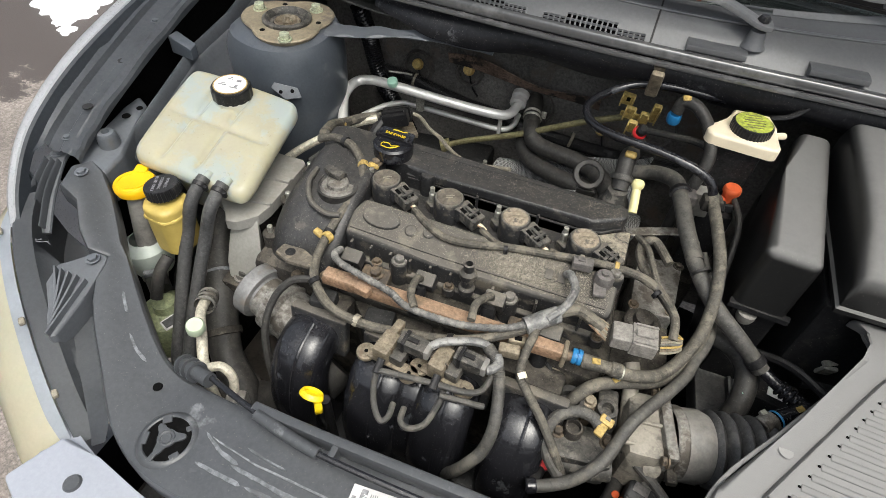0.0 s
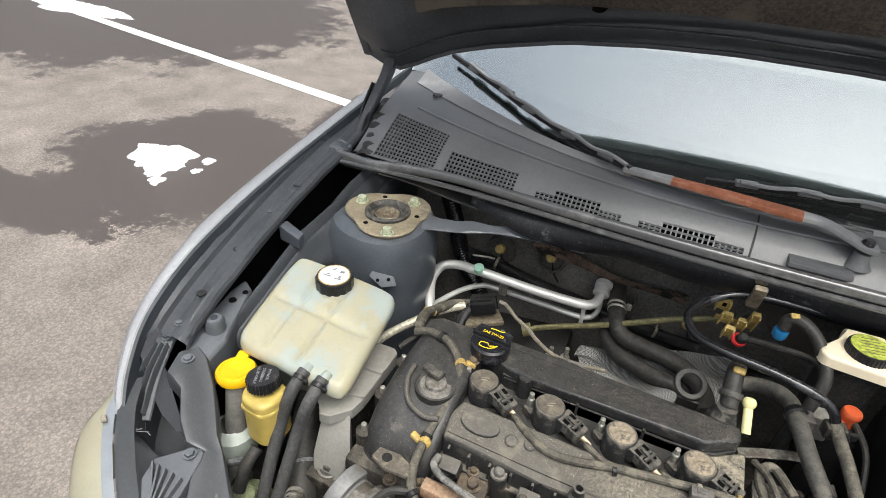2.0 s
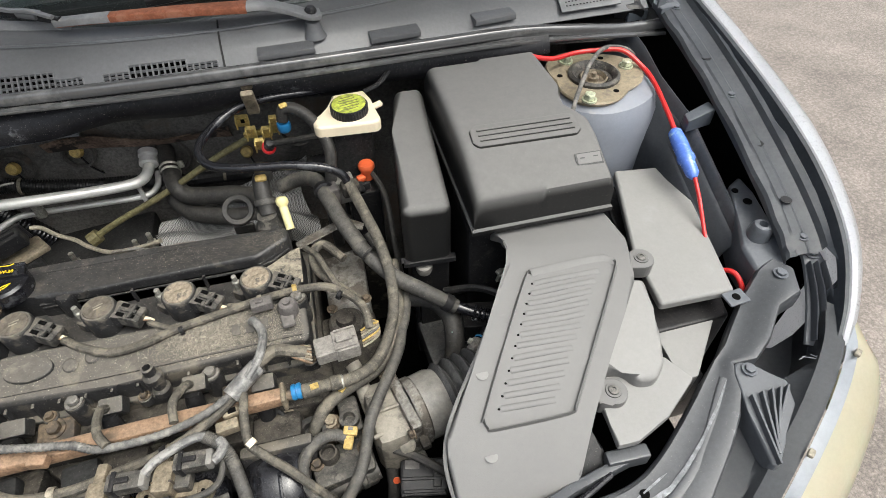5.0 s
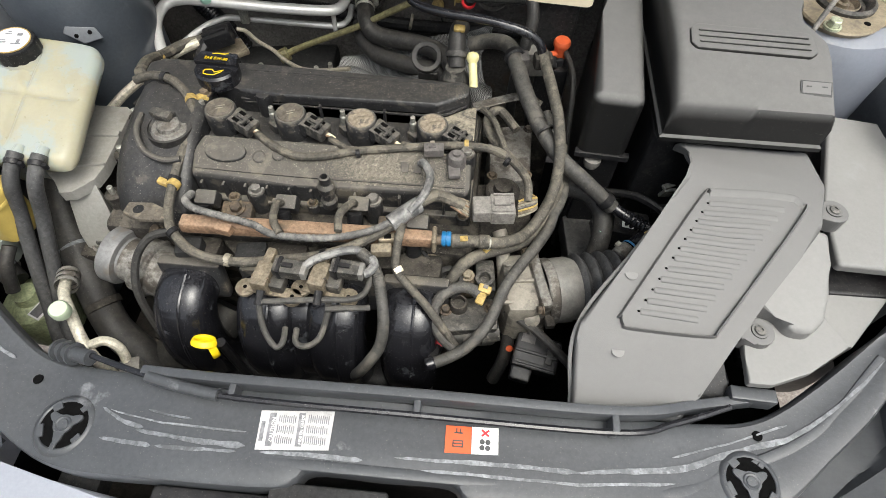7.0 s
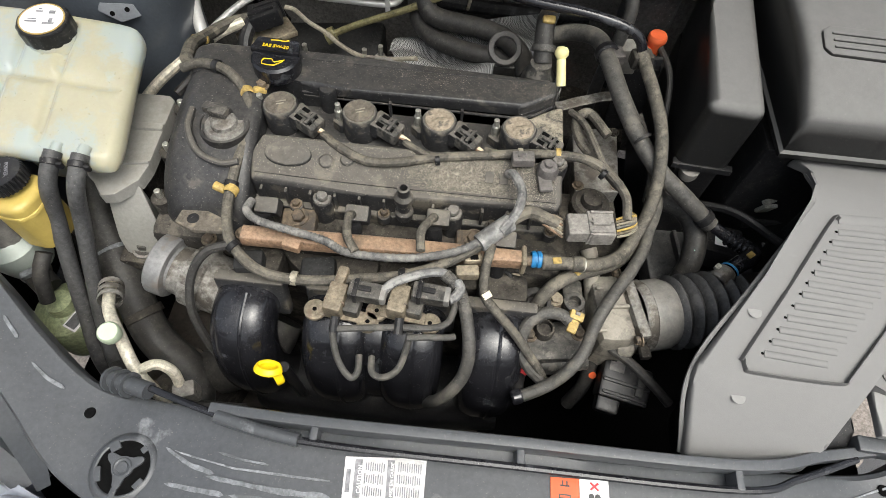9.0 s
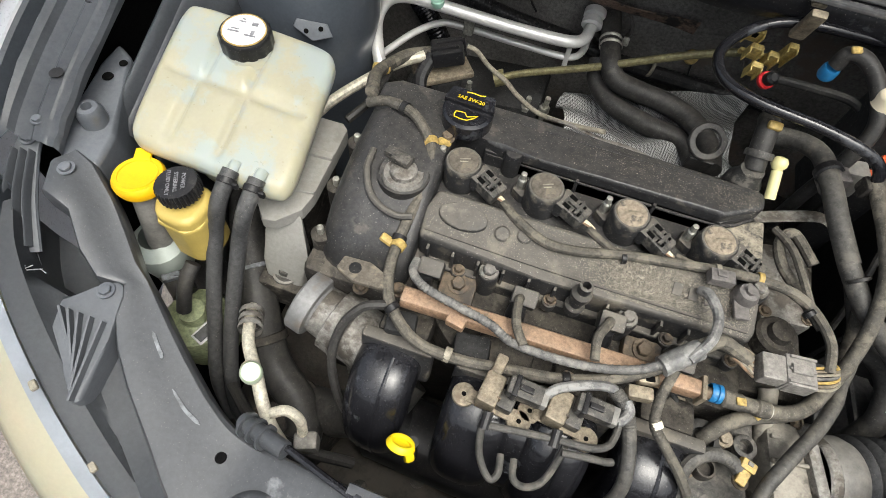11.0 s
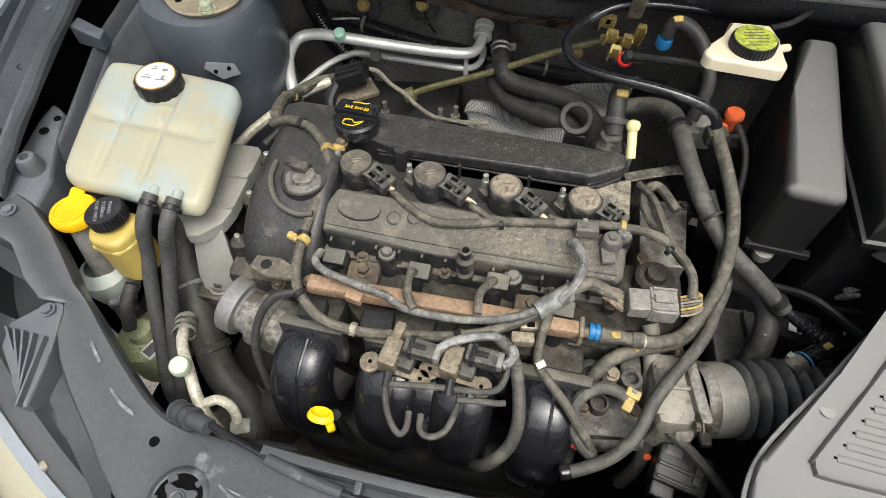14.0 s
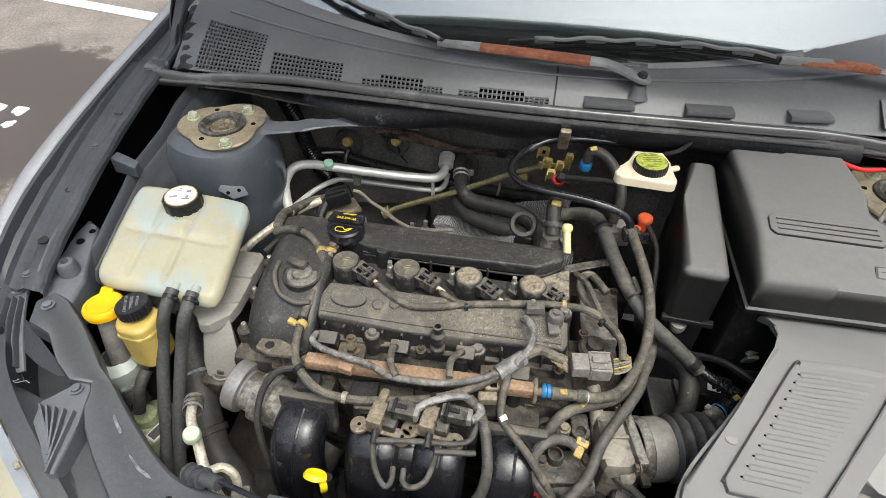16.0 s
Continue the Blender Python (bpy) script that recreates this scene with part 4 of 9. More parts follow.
# added sheet: its black stands in for the deep shade beside the rail
both("slot_backing", lambda: sheet(lambda u, v: (0.745 + 0.01 * math.sin(9 * u), 0.40 + 0.62 * u, 0.45 + (lerp([(0.40, 0.40), (0.75, 0.51), (1.02, 0.56)], 0.40 + 0.62 * u)) * v), 12, 6, 0.003), "shade_black", shell, "added black sheet that darkens the slot beside the rail")
both("wing_brace", lambda: prism([(0.656, 0.632), (0.704, 0.640), (0.704, 0.662), (0.660, 0.652)], 0.915, lambda x, y: 0.934 + 0.2 * (x - 0.66), 0.003), "bay", shell)
both("wing_brace", lambda: prism([(0.664, 0.868), (0.704, 0.872), (0.704, 0.890), (0.664, 0.886)], 0.975, 0.990, 0.003), "bay", shell)
both("wing_step", lambda: prism([(0.648, 0.404), (0.690, 0.402), (0.704, 0.420), (0.712, 0.461), (0.722, 0.527), (0.718, 0.562), (0.692, 0.548), (0.678, 0.505), (0.654, 0.449)], 0.80,
                               lambda x, y: 0.860 + 0.12 * max(0, y - 0.44) - 0.25 * max(0, 0.672 - x), 0.006, seg=3), "railpaint", shell)
both("step_hole", lambda: lathe([(0, 0.0015), (0.006, 0.0015), (0.0065, 0)], 14, (0.700, 0.512, 0.8700)), "shade_black", shell)
both("step_hole", lambda: lathe([(0, 0.0015), (0.0045, 0.0015), (0.005, 0)], 14, (0.694, 0.535, 0.8722)), "shade_black", shell)
both("rubber_stop", lambda: lathe([(0.016, 0.850), (0.0145, 0.876), (0.011, 0.882), (0.006, 0.883), (0.005, 0.874), (0, 0.874)], 18, (0.682, 0.456, 0)), "railpaint", shell)
# floor sheet coloured near black for the shade under the engine
part("undertray", sheet(lambda u, v: (-0.70 + 1.4 * u, 0.1 + 0.88 * v, 0.34 + 0.01 * math.sin(u * 30) * math.sin(v * 20)), 20, 12, 0.003), "shade_black", shell)
part("radiator_support", box((0.76, 0.03, 0.36), (0, 0.165, 0.60), (0, 0, 0), 0.005), "dark", shell)
for s in (-1, 1):
    for bx, by, bz in ((0.713, 0.420, 0.8855), (0.724, 0.645, 0.959), (0.728, 0.835, 1.006)):
        part("bolt", bolt((s * bx, by, bz), 0.0048, 0.004), "railpaint", shell)
    for hx, hy, hz in ((0.712, 0.468, 0.9085), (0.722, 0.56, 0.933), (0.722, 0.72, 0.979)):
        part("rail_plug", lathe([(0, 0), (0.0075, 0), (0.0075, 0.0012), (0, 0.0012)], 14, (s * hx, hy, hz)), "black", shell)

for side, s in (("left", -1), ("right", 1)):
    wing = thing("fender", (s * 0.8, 0.7, 0.3), "silver painted front fender with a dark inner gutter", "fender", "front fenders")
    o, i = fender_mesh(False), fender_mesh(True)
    part("outer_skin", o if s > 0 else mirror(o), "silver", wing, "pale silver paint with road film")
    part("gutter", i if s > 0 else mirror(i), "bay", wing)
    br = part("hinge_bracket", prism([(s * 0.700, 0.832), (s * 0.738, 0.838), (s * 0.742, 0.872), (s * 0.712, 0.880), (s * 0.698, 0.858)], 1.000, 1.009, 0.003), "railpaint", wing, "small painted hinge bracket")
    part("bolt", bolt((s * 0.726, 0.862, 1.009), 0.0060, 0.006), "railpaint", br)
    part("tab", box((0.020, 0.004, 0.016), (s * 0.706, 0.846, 1.014), (0, 0, s * 20), 0.0015), "railpaint", br)
    part("hinge_arm", sweep([(s * 0.715, 0.905, 1.005), (s * 0.722, 0.945, 1.030), (s * 0.716, 0.978, 1.070), (s * 0.700, 0.995, 1.115), (s * 0.690, 1.000, 1.150)], lambda t: rounded(0.016 + 0.010 * t, 0.022, 0.6, 12)), "hoodpaint", wing, "black painted hood hinge arm")
    part("hinge_link", sweep([(s * 0.730, 0.930, 1.000), (s * 0.738, 0.965, 1.045), (s * 0.728, 0.990, 1.095)], lambda t: rounded(0.006, 0.018, 0.6, 10)), "black", wing)
    part("drain_boot", sweep([(s * 0.668, 0.872, 0.985), (s * 0.676, 0.915, 1.005), (s * 0.690, 0.965, 1.030), (s * 0.700, 1.02, 1.045)], lambda t: rounded(0.050, 0.030 + 0.004 * math.sin(40 * t), 0.7, 14)), "black", wing)
    part("corner_floor", sheet(lambda u, v: (s * (0.645 + 0.115 * u), 0.862 + 0.20 * v, 0.962 + 0.04 * v), 5, 6, 0.002), "black", wing)
    for k in range(3):
        part("drain_fold", sweep([(s * (0.684 + 0.013 * k), 0.895 + 0.004 * k, 1.000), (s * (0.690 + 0.013 * k), 0.945, 1.018 + 0.010 * k), (s * (0.694 + 0.012 * k), 0.995, 1.040 + 0.006 * k)],
                                 lambda t: rounded(0.005, 0.014, 0.6, 8)), "black", wing)

# ---- upper front panel ----
slam = thing("radiator_cover", (0, 0.15, 0.78), "grey scuffed plastic upper radiator panel with pale scratches", "radiator cover")
SLAM_Z = [(0.0, 0.806), (0.22, 0.804), (0.30, 0.792), (0.38, 0.784), (0.46, 0.795), (0.54, 0.812), (0.60, 0.832), (0.66, 0.860), (0.72, 0.868)]


FRONT = [(0.0, 0.116), (0.070, 0.116), (0.105, 0.096), (0.26, 0.094), (0.345, 0.100), (0.412, 0.128), (0.470, 0.178), (0.512, 0.216), (0.538, 0.244), (0.556, 0.272), (0.564, 0.304), (0.590, 0.299), (0.616, 0.316), (0.645, 0.348), (0.676, 0.355), (0.688, 0.388)]
REAR = [(0.0, 0.198), (0.070, 0.198), (0.105, 0.1985), (0.26, 0.204), (0.33, 0.208), (0.392, 0.216), (0.431, 0.233), (0.472, 0.261), (0.502, 0.284), (0.527, 0.304), (0.546, 0.318), (0.565, 0.332), (0.588, 0.355), (0.618, 0.383), (0.650, 0.408), (0.674, 0.414)]


def edge_line(table):
    """Both halves of an edge: smooth in the middle, cornered at the ends."""
    half = spline([(x, y, 0) for x, y in table[:8]], 5) + [Vector(table[i] + (0,)).lerp(Vector(table[i + 1] + (0,)), k / 3) for i in range(7, len(table) - 1) for k in (1, 2, 3)]
    return [Vector((-p.x, p.y, 0)) for p in half[:0:-1]] + half


edge_f, edge_r = edge_line(FRONT), edge_line(REAR)


def slam_mesh():
    """A strip between its front and rear edges, both rolled down, with a shallow trough behind."""
    t = B()
    rows = []
    prof = [(0.0, -0.030), (0.0, -0.010), (0.02, -0.003), (0.06, 0.0), (0.2, 0.0015), (0.4, 0.001), (0.6, 0.0), (0.8, 0.0), (0.93, 0.001), (0.98, -0.002), (1.0, -0.008), (1.0, -0.030)]
    for a, b in zip(edge_f, edge_r):
        row = []
        for v, dz in prof:
            p = a.lerp(b, v)
            row.append(t.verts.new((p.x, p.y, lerp(SLAM_Z, abs(p.x)) + dz)))
        rows.append(row)
    for a, b in zip(rows, rows[1:]):
        for i in range(len(a) - 1):
            t.faces.new((a[i], a[i + 1], b[i + 1], b[i]))
    t.faces.new(rows[0])
    t.faces.new(rows[-1][::-1])
    return t


base = part("panel", slam_mesh(), "panel", slam)
part("rear_ridge", sweep([(-0.27, 0.200, 0.808), (-0.16, 0.196, 0.817), (0.03, 0.197, 0.821), (0.24, 0.200, 0.816), (0.33, 0.221, 0.800), (0.40, 0.236, 0.798)], lambda t: rounded(0.012, 0.022, 0.4, 12)), "panel", slam)
part("front_bead", sweep([(-0.30, 0.125, 0.791), (-0.13, 0.122, 0.803), (0.10, 0.122, 0.804), (0.28, 0.128, 0.793), (0.36, 0.158, 0.785), (0.46, 0.207, 0.794), (0.545, 0.292, 0.812)],
                         lambda t: rounded(0.012, 0.006, 0.7, 10)), "panel", slam)
for k, (bx, by) in enumerate(((-0.165, 0.187), (0.030, 0.187), (0.235, 0.187))):
    part("clip_tab", box((0.008, 0.020, 0.022), (bx, by, 0.815), (0, 0, 0), 0.002), "panel", slam)
part("end_cap", box((0.050, 0.016, 0.024), (0.390, 0.236, 0.803), (0, 0, -2), 0.003), "panel", slam)
part("front_lip", box((0.56, 0.03, 0.05), (0.05, 0.078, 0.765), (0, 0, 0), 0.006), "black", slam)
part("latch", box((0.12, 0.04, 0.02), (-0.05, 0.085, 0.788), (0, 0, 0), 0.004), "dark", slam)
for s in (-1, 1):
    cx, cy, cz = (-0.344, 0.141, 0.7902) if s < 0 else (0.380, 0.150, 0.7878)
    vent = part("round_vent", lathe([(0.034, -0.004), (0.031, 0.0006), (0.028, 0.0022), (0.0262, 0.0026), (0.0250, 0.0020), (0.0246, 0.0006)], 40, (cx, cy, cz)), "panel", slam, "round open vent collar with a three-lobed spider")
    # panel is not cut here; a black disc paints the dark opening
    part("vent_dark", lathe([(0.0, 0.0012), (0.0250, 0.0012)], 28, (cx, cy, cz)), "shade_black", vent)
    lobe = [(cx + (0.0102 + 0.0102 * max(0, math.cos(3 * (a - 0.5))) ** 1.6) * math.cos(a), cy + (0.0102 + 0.0102 * max(0, math.cos(3 * (a - 0.5))) ** 1.6) * math.sin(a)) for a in [i * math.pi / 24 for i in range(48)]]
    part("spider", prism(lobe, cz - 0.004, cz + 0.0036, 0.0012), "panel", vent)
    part("hub", lathe([(0, 0.0052), (0.0050, 0.0050), (0.0058, 0.0040), (0.0078, 0.0046), (0.0095, 0.0032)], 20, (cx, cy, cz)), "panel", vent)
    for k in range(5):
        a = 0.9 + k * 1.18 + 0.25 * math.sin(7 * k)
        part("tooth", box((0.006 + 0.003 * (k % 2), 0.006 + 0.004 * (k % 3), 0.0025), (cx + 0.0230 * math.cos(a), cy + 0.0230 * math.sin(a), cz + 0.0018), (0, 0, math.degrees(a)), 0.0008), "panel", vent)
    part("hole", lathe([(0, 0.0012), (0.0052, 0.0012), (0.0056, 0.0)], 16, (s * 0.398, 0.188 if s < 0 else 0.199, lerp(SLAM_Z, 0.398) + 0.0006)), "shade_black", slam)
    for bx, by, bz in ((0.574, 0.291, 0.823), (0.668, 0.388, 0.8625)):
        part("bolt", bolt((s * bx, by, bz), 0.0062, 0.0050, washer=1.5), "railpaint", slam)
part("hole", lathe([(0, 0.0008), (0.0045, 0.0008), (0.005, 0.0)], 14, (0.007, 0.140, 0.8062)), "shade_black", slam)
# bands where the panel's finish is worn through
rnd = random.Random(8)


def worn(x0, x1, line, width, seed, material="scrape"):
    """A ragged band of worn finish lying on the panel along a line y(x)."""
    g = random.Random(seed)
    t, n = B(), max(8, int(abs(x1 - x0) / 0.004))
    rows, hi, lo = [], 0.5, 0.5
    for i in range(n + 1):
        f = i / n
        x = x0 + (x1 - x0) * f
        hi, lo = min(1, max(0.3, hi + g.uniform(-0.13, 0.13))), min(1, max(0.2, lo + g.uniform(-0.13, 0.13)))
        w = width * min(1, 16 * f, 16 * (1 - f)) + 0.0003
        y, z = lerp(line, x), lerp(SLAM_Z, abs(x)) + 0.0020
        rows.append([t.verts.new((x, y + w * hi, z)), t.verts.new((x, y + w * hi, z)), t.verts.new((x, y - w * lo, z)), t.verts.new((x, y - w * lo, z))])
        rows[-1][0].co.z -= 0.003
        rows[-1][3].co.z -= 0.003
    for p, q in zip(rows, rows[1:]):
        for i in range(3):
            t.faces.new((p[i], p[i + 1], q[i + 1], q[i]))
    part("worn_band", t, material, slam, "pale worn band")


RIGHT = [(0.0, 0.136), (0.20, 0.139), (0.285, 0.150), (0.316, 0.157), (0.354, 0.173), (0.394, 0.187), (0.426, 0.195), (0.452, 0.210), (0.482, 0.231), (0.520, 0.262), (0.56, 0.305)]
LEFT = [(-0.56, 0.305), (-0.50, 0.255), (-0.42, 0.205), (-0.34, 0.170), (-0.286, 0.158), (-0.235, 0.150), (-0.14, 0.148)]
worn(0.19, 0.545, RIGHT, 0.0036, 3)
worn(0.012, 0.20, RIGHT, 0.0034, 4)
worn(0.30, 0.43, [(0.30, 0.166), (0.36, 0.186), (0.43, 0.212)], 0.0018, 21)
worn(-0.125, -0.020, [(-0.15, 0.129), (0.0, 0.131)], 0.0028, 22)
worn(0.04, 0.30, [(0.0, 0.126), (0.2, 0.128), (0.30, 0.140)], 0.0020, 5)
for k, (a, b, ya, ym, yb, w) in enumerate(((-0.310, -0.255, 0.163, 0.150, 0.144, 0.0036), (-0.262, -0.142, 0.141, 0.135, 0.134, 0.0050), (-0.235, -0.150, 0.1265, 0.126, 0.128, 0.0034), (-0.30, -0.24, 0.131, 0.128, 0.126, 0.0026),
                                          (-0.256, -0.205, 0.163, 0.158, 0.156, 0.0012), (-0.47, -0.43, 0.229, 0.216, 0.208, 0.0022), (-0.515, -0.492, 0.272, 0.262, 0.252, 0.0030))):
    worn(a, b, [(a, ya), ((a + b) / 2, ym), (b, yb)], w, 30 + k, "smear")
worn(-0.300, -0.145, LEFT, 0.0012, 8)

lab = solo("warning_label", prism([(-0.131, 0.131), (-0.056, 0.137), (-0.057, 0.177), (-0.134, 0.171)], 0.8064, 0.8076, 0), "oldpaper",
           "white printed caution label with rows of fine text", "label")
for x, y in ((-0.1195, 0.1525), (-0.0890, 0.1550)):
    part("heading_bar", box((0.0068, 0.0345, 0.0003), (x, y, 0.8078), (0, 0, 4), 0), "printing", lab)
words("CAUTION", 0.0056, pose(-0.1176, 0.1525, 0.8081, 0, 0, 94), "paper", lab)
words("MISE EN GARDE", 0.0043, pose(-0.0875, 0.1550, 0.8081, 0, 0, 94), "paper", lab)
part("brand_bar", box((0.0040, 0.0200, 0.0003), (-0.1282, 0.1500, 0.8078), (0, 0, 4), 0), "printing", lab)
for a, n in ((-0.1130, 9), (-0.0825, 11)):
    for k in range(n):
        for j in range(3):
            part("text_line", box((0.0011, rnd.uniform(0.006, 0.0095), 0.0003), (a + 0.0021 * k, 0.1425 + 0.0108 * j + 0.08 * (a + 0.1165), 0.8078), (0, 0, 4), 0), "printing", lab)
lab = solo("fan_label", prism([(0.062, 0.146), (0.089, 0.147), (0.0885, 0.1745), (0.0615, 0.1735)], 0.8062, 0.8074, 0), "orangelabel", "small orange warning label on the front panel", "label")
for px, py, pw, ph in ((0.075, 0.153, 0.011, 0.0012), (0.075, 0.156, 0.011, 0.0012), (0.075, 0.159, 0.009, 0.0012), (0.070, 0.156, 0.0012, 0.007), (0.080, 0.156, 0.0012, 0.007), (0.075, 0.167, 0.009, 0.0014), (0.073, 0.169, 0.0012, 0.005), (0.077, 0.169, 0.0012, 0.005)):
    part("pictogram", box((pw, ph, 0.0004), (px, py, 0.8076), (0, 0, 0), 0), "ink", lab)
lab = solo("fan_sign", prism([(0.0895, 0.147), (0.117, 0.1485), (0.1165, 0.1755), (0.089, 0.1745)], 0.8062, 0.8074, 0), "paper", "small white label with a black fan pictogram", "label")
for k in range(4):
    a = math.pi / 4 + k * math.pi / 2
    part("fan_blade", lathe([(0, 0.0003), (0.0028, 0.0003), (0.0028, 0)], 10, (0.103 + 0.0042 * math.cos(a), 0.157 + 0.0042 * math.sin(a), 0.8075)), "ink", lab)
part("cross_mark", box((0.010, 0.002, 0.0004), (0.103, 0.169, 0.8076), (0, 0, 40), 0), "red", lab)
part("cross_mark", box((0.010, 0.002, 0.0004), (0.103, 0.169, 0.8077), (0, 0, -40), 0), "red", lab)

cable = thing("hood_prop_rod", (0, 0.178, 0.81), "thin dark prop rod lying along the front panel", "prop rod")
part("rod", tube([(-0.365, 0.222, 0.800), (-0.27, 0.196, 0.815), (-0.18, 0.178, 0.823), (0.03, 0.176, 0.825), (0.235, 0.178, 0.822), (0.30, 0.196, 0.812), (0.365, 0.222, 0.806)], 0.0035, 8), "gloss", cable)
part("sleeve", tube([(-0.262, 0.193, 0.816), (-0.22, 0.184, 0.821), (-0.178, 0.178, 0.823)], 0.0064, 12), "panel", cable, "grey foam sleeve")
piv = part("pivot", tube([(-0.395, 0.226, 0.786), (-0.365, 0.218, 0.797), (-0.34, 0.212, 0.803)], 0.009, 12), "panel", cable)
for k in range(3):
    part("pivot_fin", lathe([(0.0, 0), (0.013, 0), (0.013, 0.003), (0.0, 0.003)], 16, (-0.39 + 0.012 * k, 0.224 - 0.003 * k, 0.788 + 0.004 * k), axis=(0.9, -0.25, 0.3)), "panel", piv)

# ---- bumper ----

def bumper_fn(u, v):
    x = -0.80 + 1.6 * u
    y0 = 0.0 + 0.46 * abs(x) ** 2.6
    prof = [(0.055, 0.745), (0.03, 0.742), (0.005, 0.728), (-0.02, 0.68), (-0.045, 0.58), (-0.05, 0.45), (-0.03, 0.30), (0.02, 0.20)]
    k = v * (len(prof) - 1)
    i = min(int(k), len(prof) - 2)
    dy = prof[i][0] + (prof[i + 1][0] - prof[i][0]) * (k - i)
    z = prof[i][1] + (prof[i + 1][1] - prof[i][1]) * (k - i)
    drop = 0.07 * max(0, abs(x) - 0.42) / 0.38
    return (x, y0 + dy, z - drop * (1 - v))


bump = part("bumper", sheet(bumper_fn, 60, 24, 0.003), "silver_dim", shell, "pale silver painted bumper cover")
for s in (-1, 1):
    part("mount", box((0.05, 0.16, 0.03), (s * 0.35, 0.11, 0.70), (0, 0, 0), 0.004), "dark", bump)
for s in (-1, 1):
    tab = part("tab", prism([(s * 0.27, 0.080), (s * 0.36, 0.092), (s * 0.42, 0.105), (s * 0.475, 0.110), (s * 0.50, 0.05), (s * 0.44, 0.02), (s * 0.30, 0.015)], 0.742, 0.752, 0.006), "silver_dim", bump)
    for px, py in ((0.365, 0.060), (0.425, 0.072)):
        part("push_pin", lathe([(0.0, 0.0035), (0.008, 0.003), (0.010, 0.0)], 18, (s * px, py, 0.752)), "panel", bump)

# ---- headlights ----
LTOP = [(0.470, 0.108, 0.728), (0.520, 0.140, 0.762), (0.575, 0.182, 0.800), (0.640, 0.232, 0.822), (0.690, 0.278, 0.836), (0.722, 0.322, 0.846)]


def lens_mesh(lo, hi):
    line = spline(LTOP, 8)
    t = B()
    rows = []
    prof = [(0.0, 0.0), (0.014, -0.004), (0.030, -0.012), (0.048, -0.028), (0.062, -0.052), (0.070, -0.085), (0.072, -0.13), (0.066, -0.18)]
    for i, p in enumerate(line):
        d = (line[min(i + 1, len(line) - 1)] - line[max(i - 1, 0)])
        nrm = Vector((d.y, -d.x, 0)).normalized()
        k = min(1, 0.45 + 1.1 * math.sin(math.pi * min(1, max(0, (i + 2) / (len(line) + 3)))))
        rows.append([t.verts.new((p.x + nrm.x * a * k, p.y + nrm.y * a * k, p.z + b)) for a, b in prof[lo:hi]])
    for a, b in zip(rows, rows[1:]):
        for i in range(len(a) - 1):
            t.faces.new((a[i], a[i + 1], b[i + 1], b[i]))
    bmesh.ops.solidify(t, geom=t.faces[:], thickness=0.003)
    return t


def housing_top():
    """Black housing behind the lens, dished towards the front panel."""
    line = spline(LTOP, 6)
    t = B()
    rows = []
    for i, p in enumerate(line):
        q = i / (len(line) - 1)
        well = 0.07 * min(1, max(0, (q - 0.70) / 0.06))
        inner = Vector((0.430 + 0.200 * q, 0.122 + 0.245 * q ** 0.9, 0.758 + 0.055 * q))
        rows.append([t.verts.new(p + Vector((-0.001, 0.002, 0.001))), t.verts.new(p + Vector((-0.004, 0.006, 0.004))), t.verts.new(p + Vector((-0.016, 0.020, 0.003))),
                     t.verts.new(p + Vector((-0.020, 0.025, -0.008 - well))), t.verts.new(p.lerp(inner, 0.5) + Vector((0, 0, -0.010 - well))), t.verts.new(inner + Vector((0, 0, -0.010 - well)))])
    for a, b in zip(rows, rows[1:]):
        for i in range(len(a) - 1):
            t.faces.new((a[i], a[i + 1], b[i + 1], b[i]))
    bmesh.ops.solidify(t, geom=t.faces[:], thickness=0.002)
    return t


for s in (-1, 1):
    lamp = thing("headlight", (s * 0.62, 0.2, 0.6), "yellowed hazy headlight lens in a black plastic housing", "headlight", "front headlights")
    fix = (lambda bm: bm) if s > 0 else mirror
    lens = part("lens", fix(lens_mesh(1, 8)), "lens", lamp, "yellowed cloudy plastic lens")
    part("lens_edge", fix(lens_mesh(0, 2)), "lens_clear", lens, "clear bluish lens edge")
    hs = part("housing", fix(housing_top()), "housing", lamp)
    # ribbed mounting ears
    ear = part("ear", fix(prism([(0.562, 0.303), (0.572, 0.306), (0.586, 0.292), (0.613, 0.270), (0.606, 0.240), (0.548, 0.184), (0.540, 0.188), (0.546, 0.245), (0.556, 0.292)], 0.780, lambda x, y: 0.822 + 0.16 * min(0, y - 0.29), 0.004)), "housing", lamp)
    for k in range(5):
        part("rib", fix(box((0.0030, 0.078 - 0.007 * k, 0.014), (0.552 + 0.0090 * k, 0.224 + 0.005 * k, 0.813 + 0.001 * k), (9, 0, -8 - 9 * k), 0.001)), "housing", ear)
    arm = part("upper_ear", fix(sweep([(0.733, 0.416, 0.858), (0.726, 0.392, 0.853), (0.706, 0.345, 0.835), (0.684, 0.302, 0.812)], lambda t: rounded(0.026 + 0.010 * t, 0.008, 0.5, 12))), "housing", lamp)
    part("bolt", bolt((s * 0.731, 0.409, 0.861), 0.007, 0.005), "railpaint", arm)
    for k in range(3):
        part("rib", fix(sweep([(0.716 + 0.009 * k, 0.396 - 0.002 * k, 0.858), (0.698 + 0.010 * k, 0.352 - 0.003 * k, 0.845), (0.676 + 0.010 * k, 0.308 - 0.004 * k, 0.822)], lambda t: rounded(0.0028, 0.020, 0.6, 8))), "housing", arm)
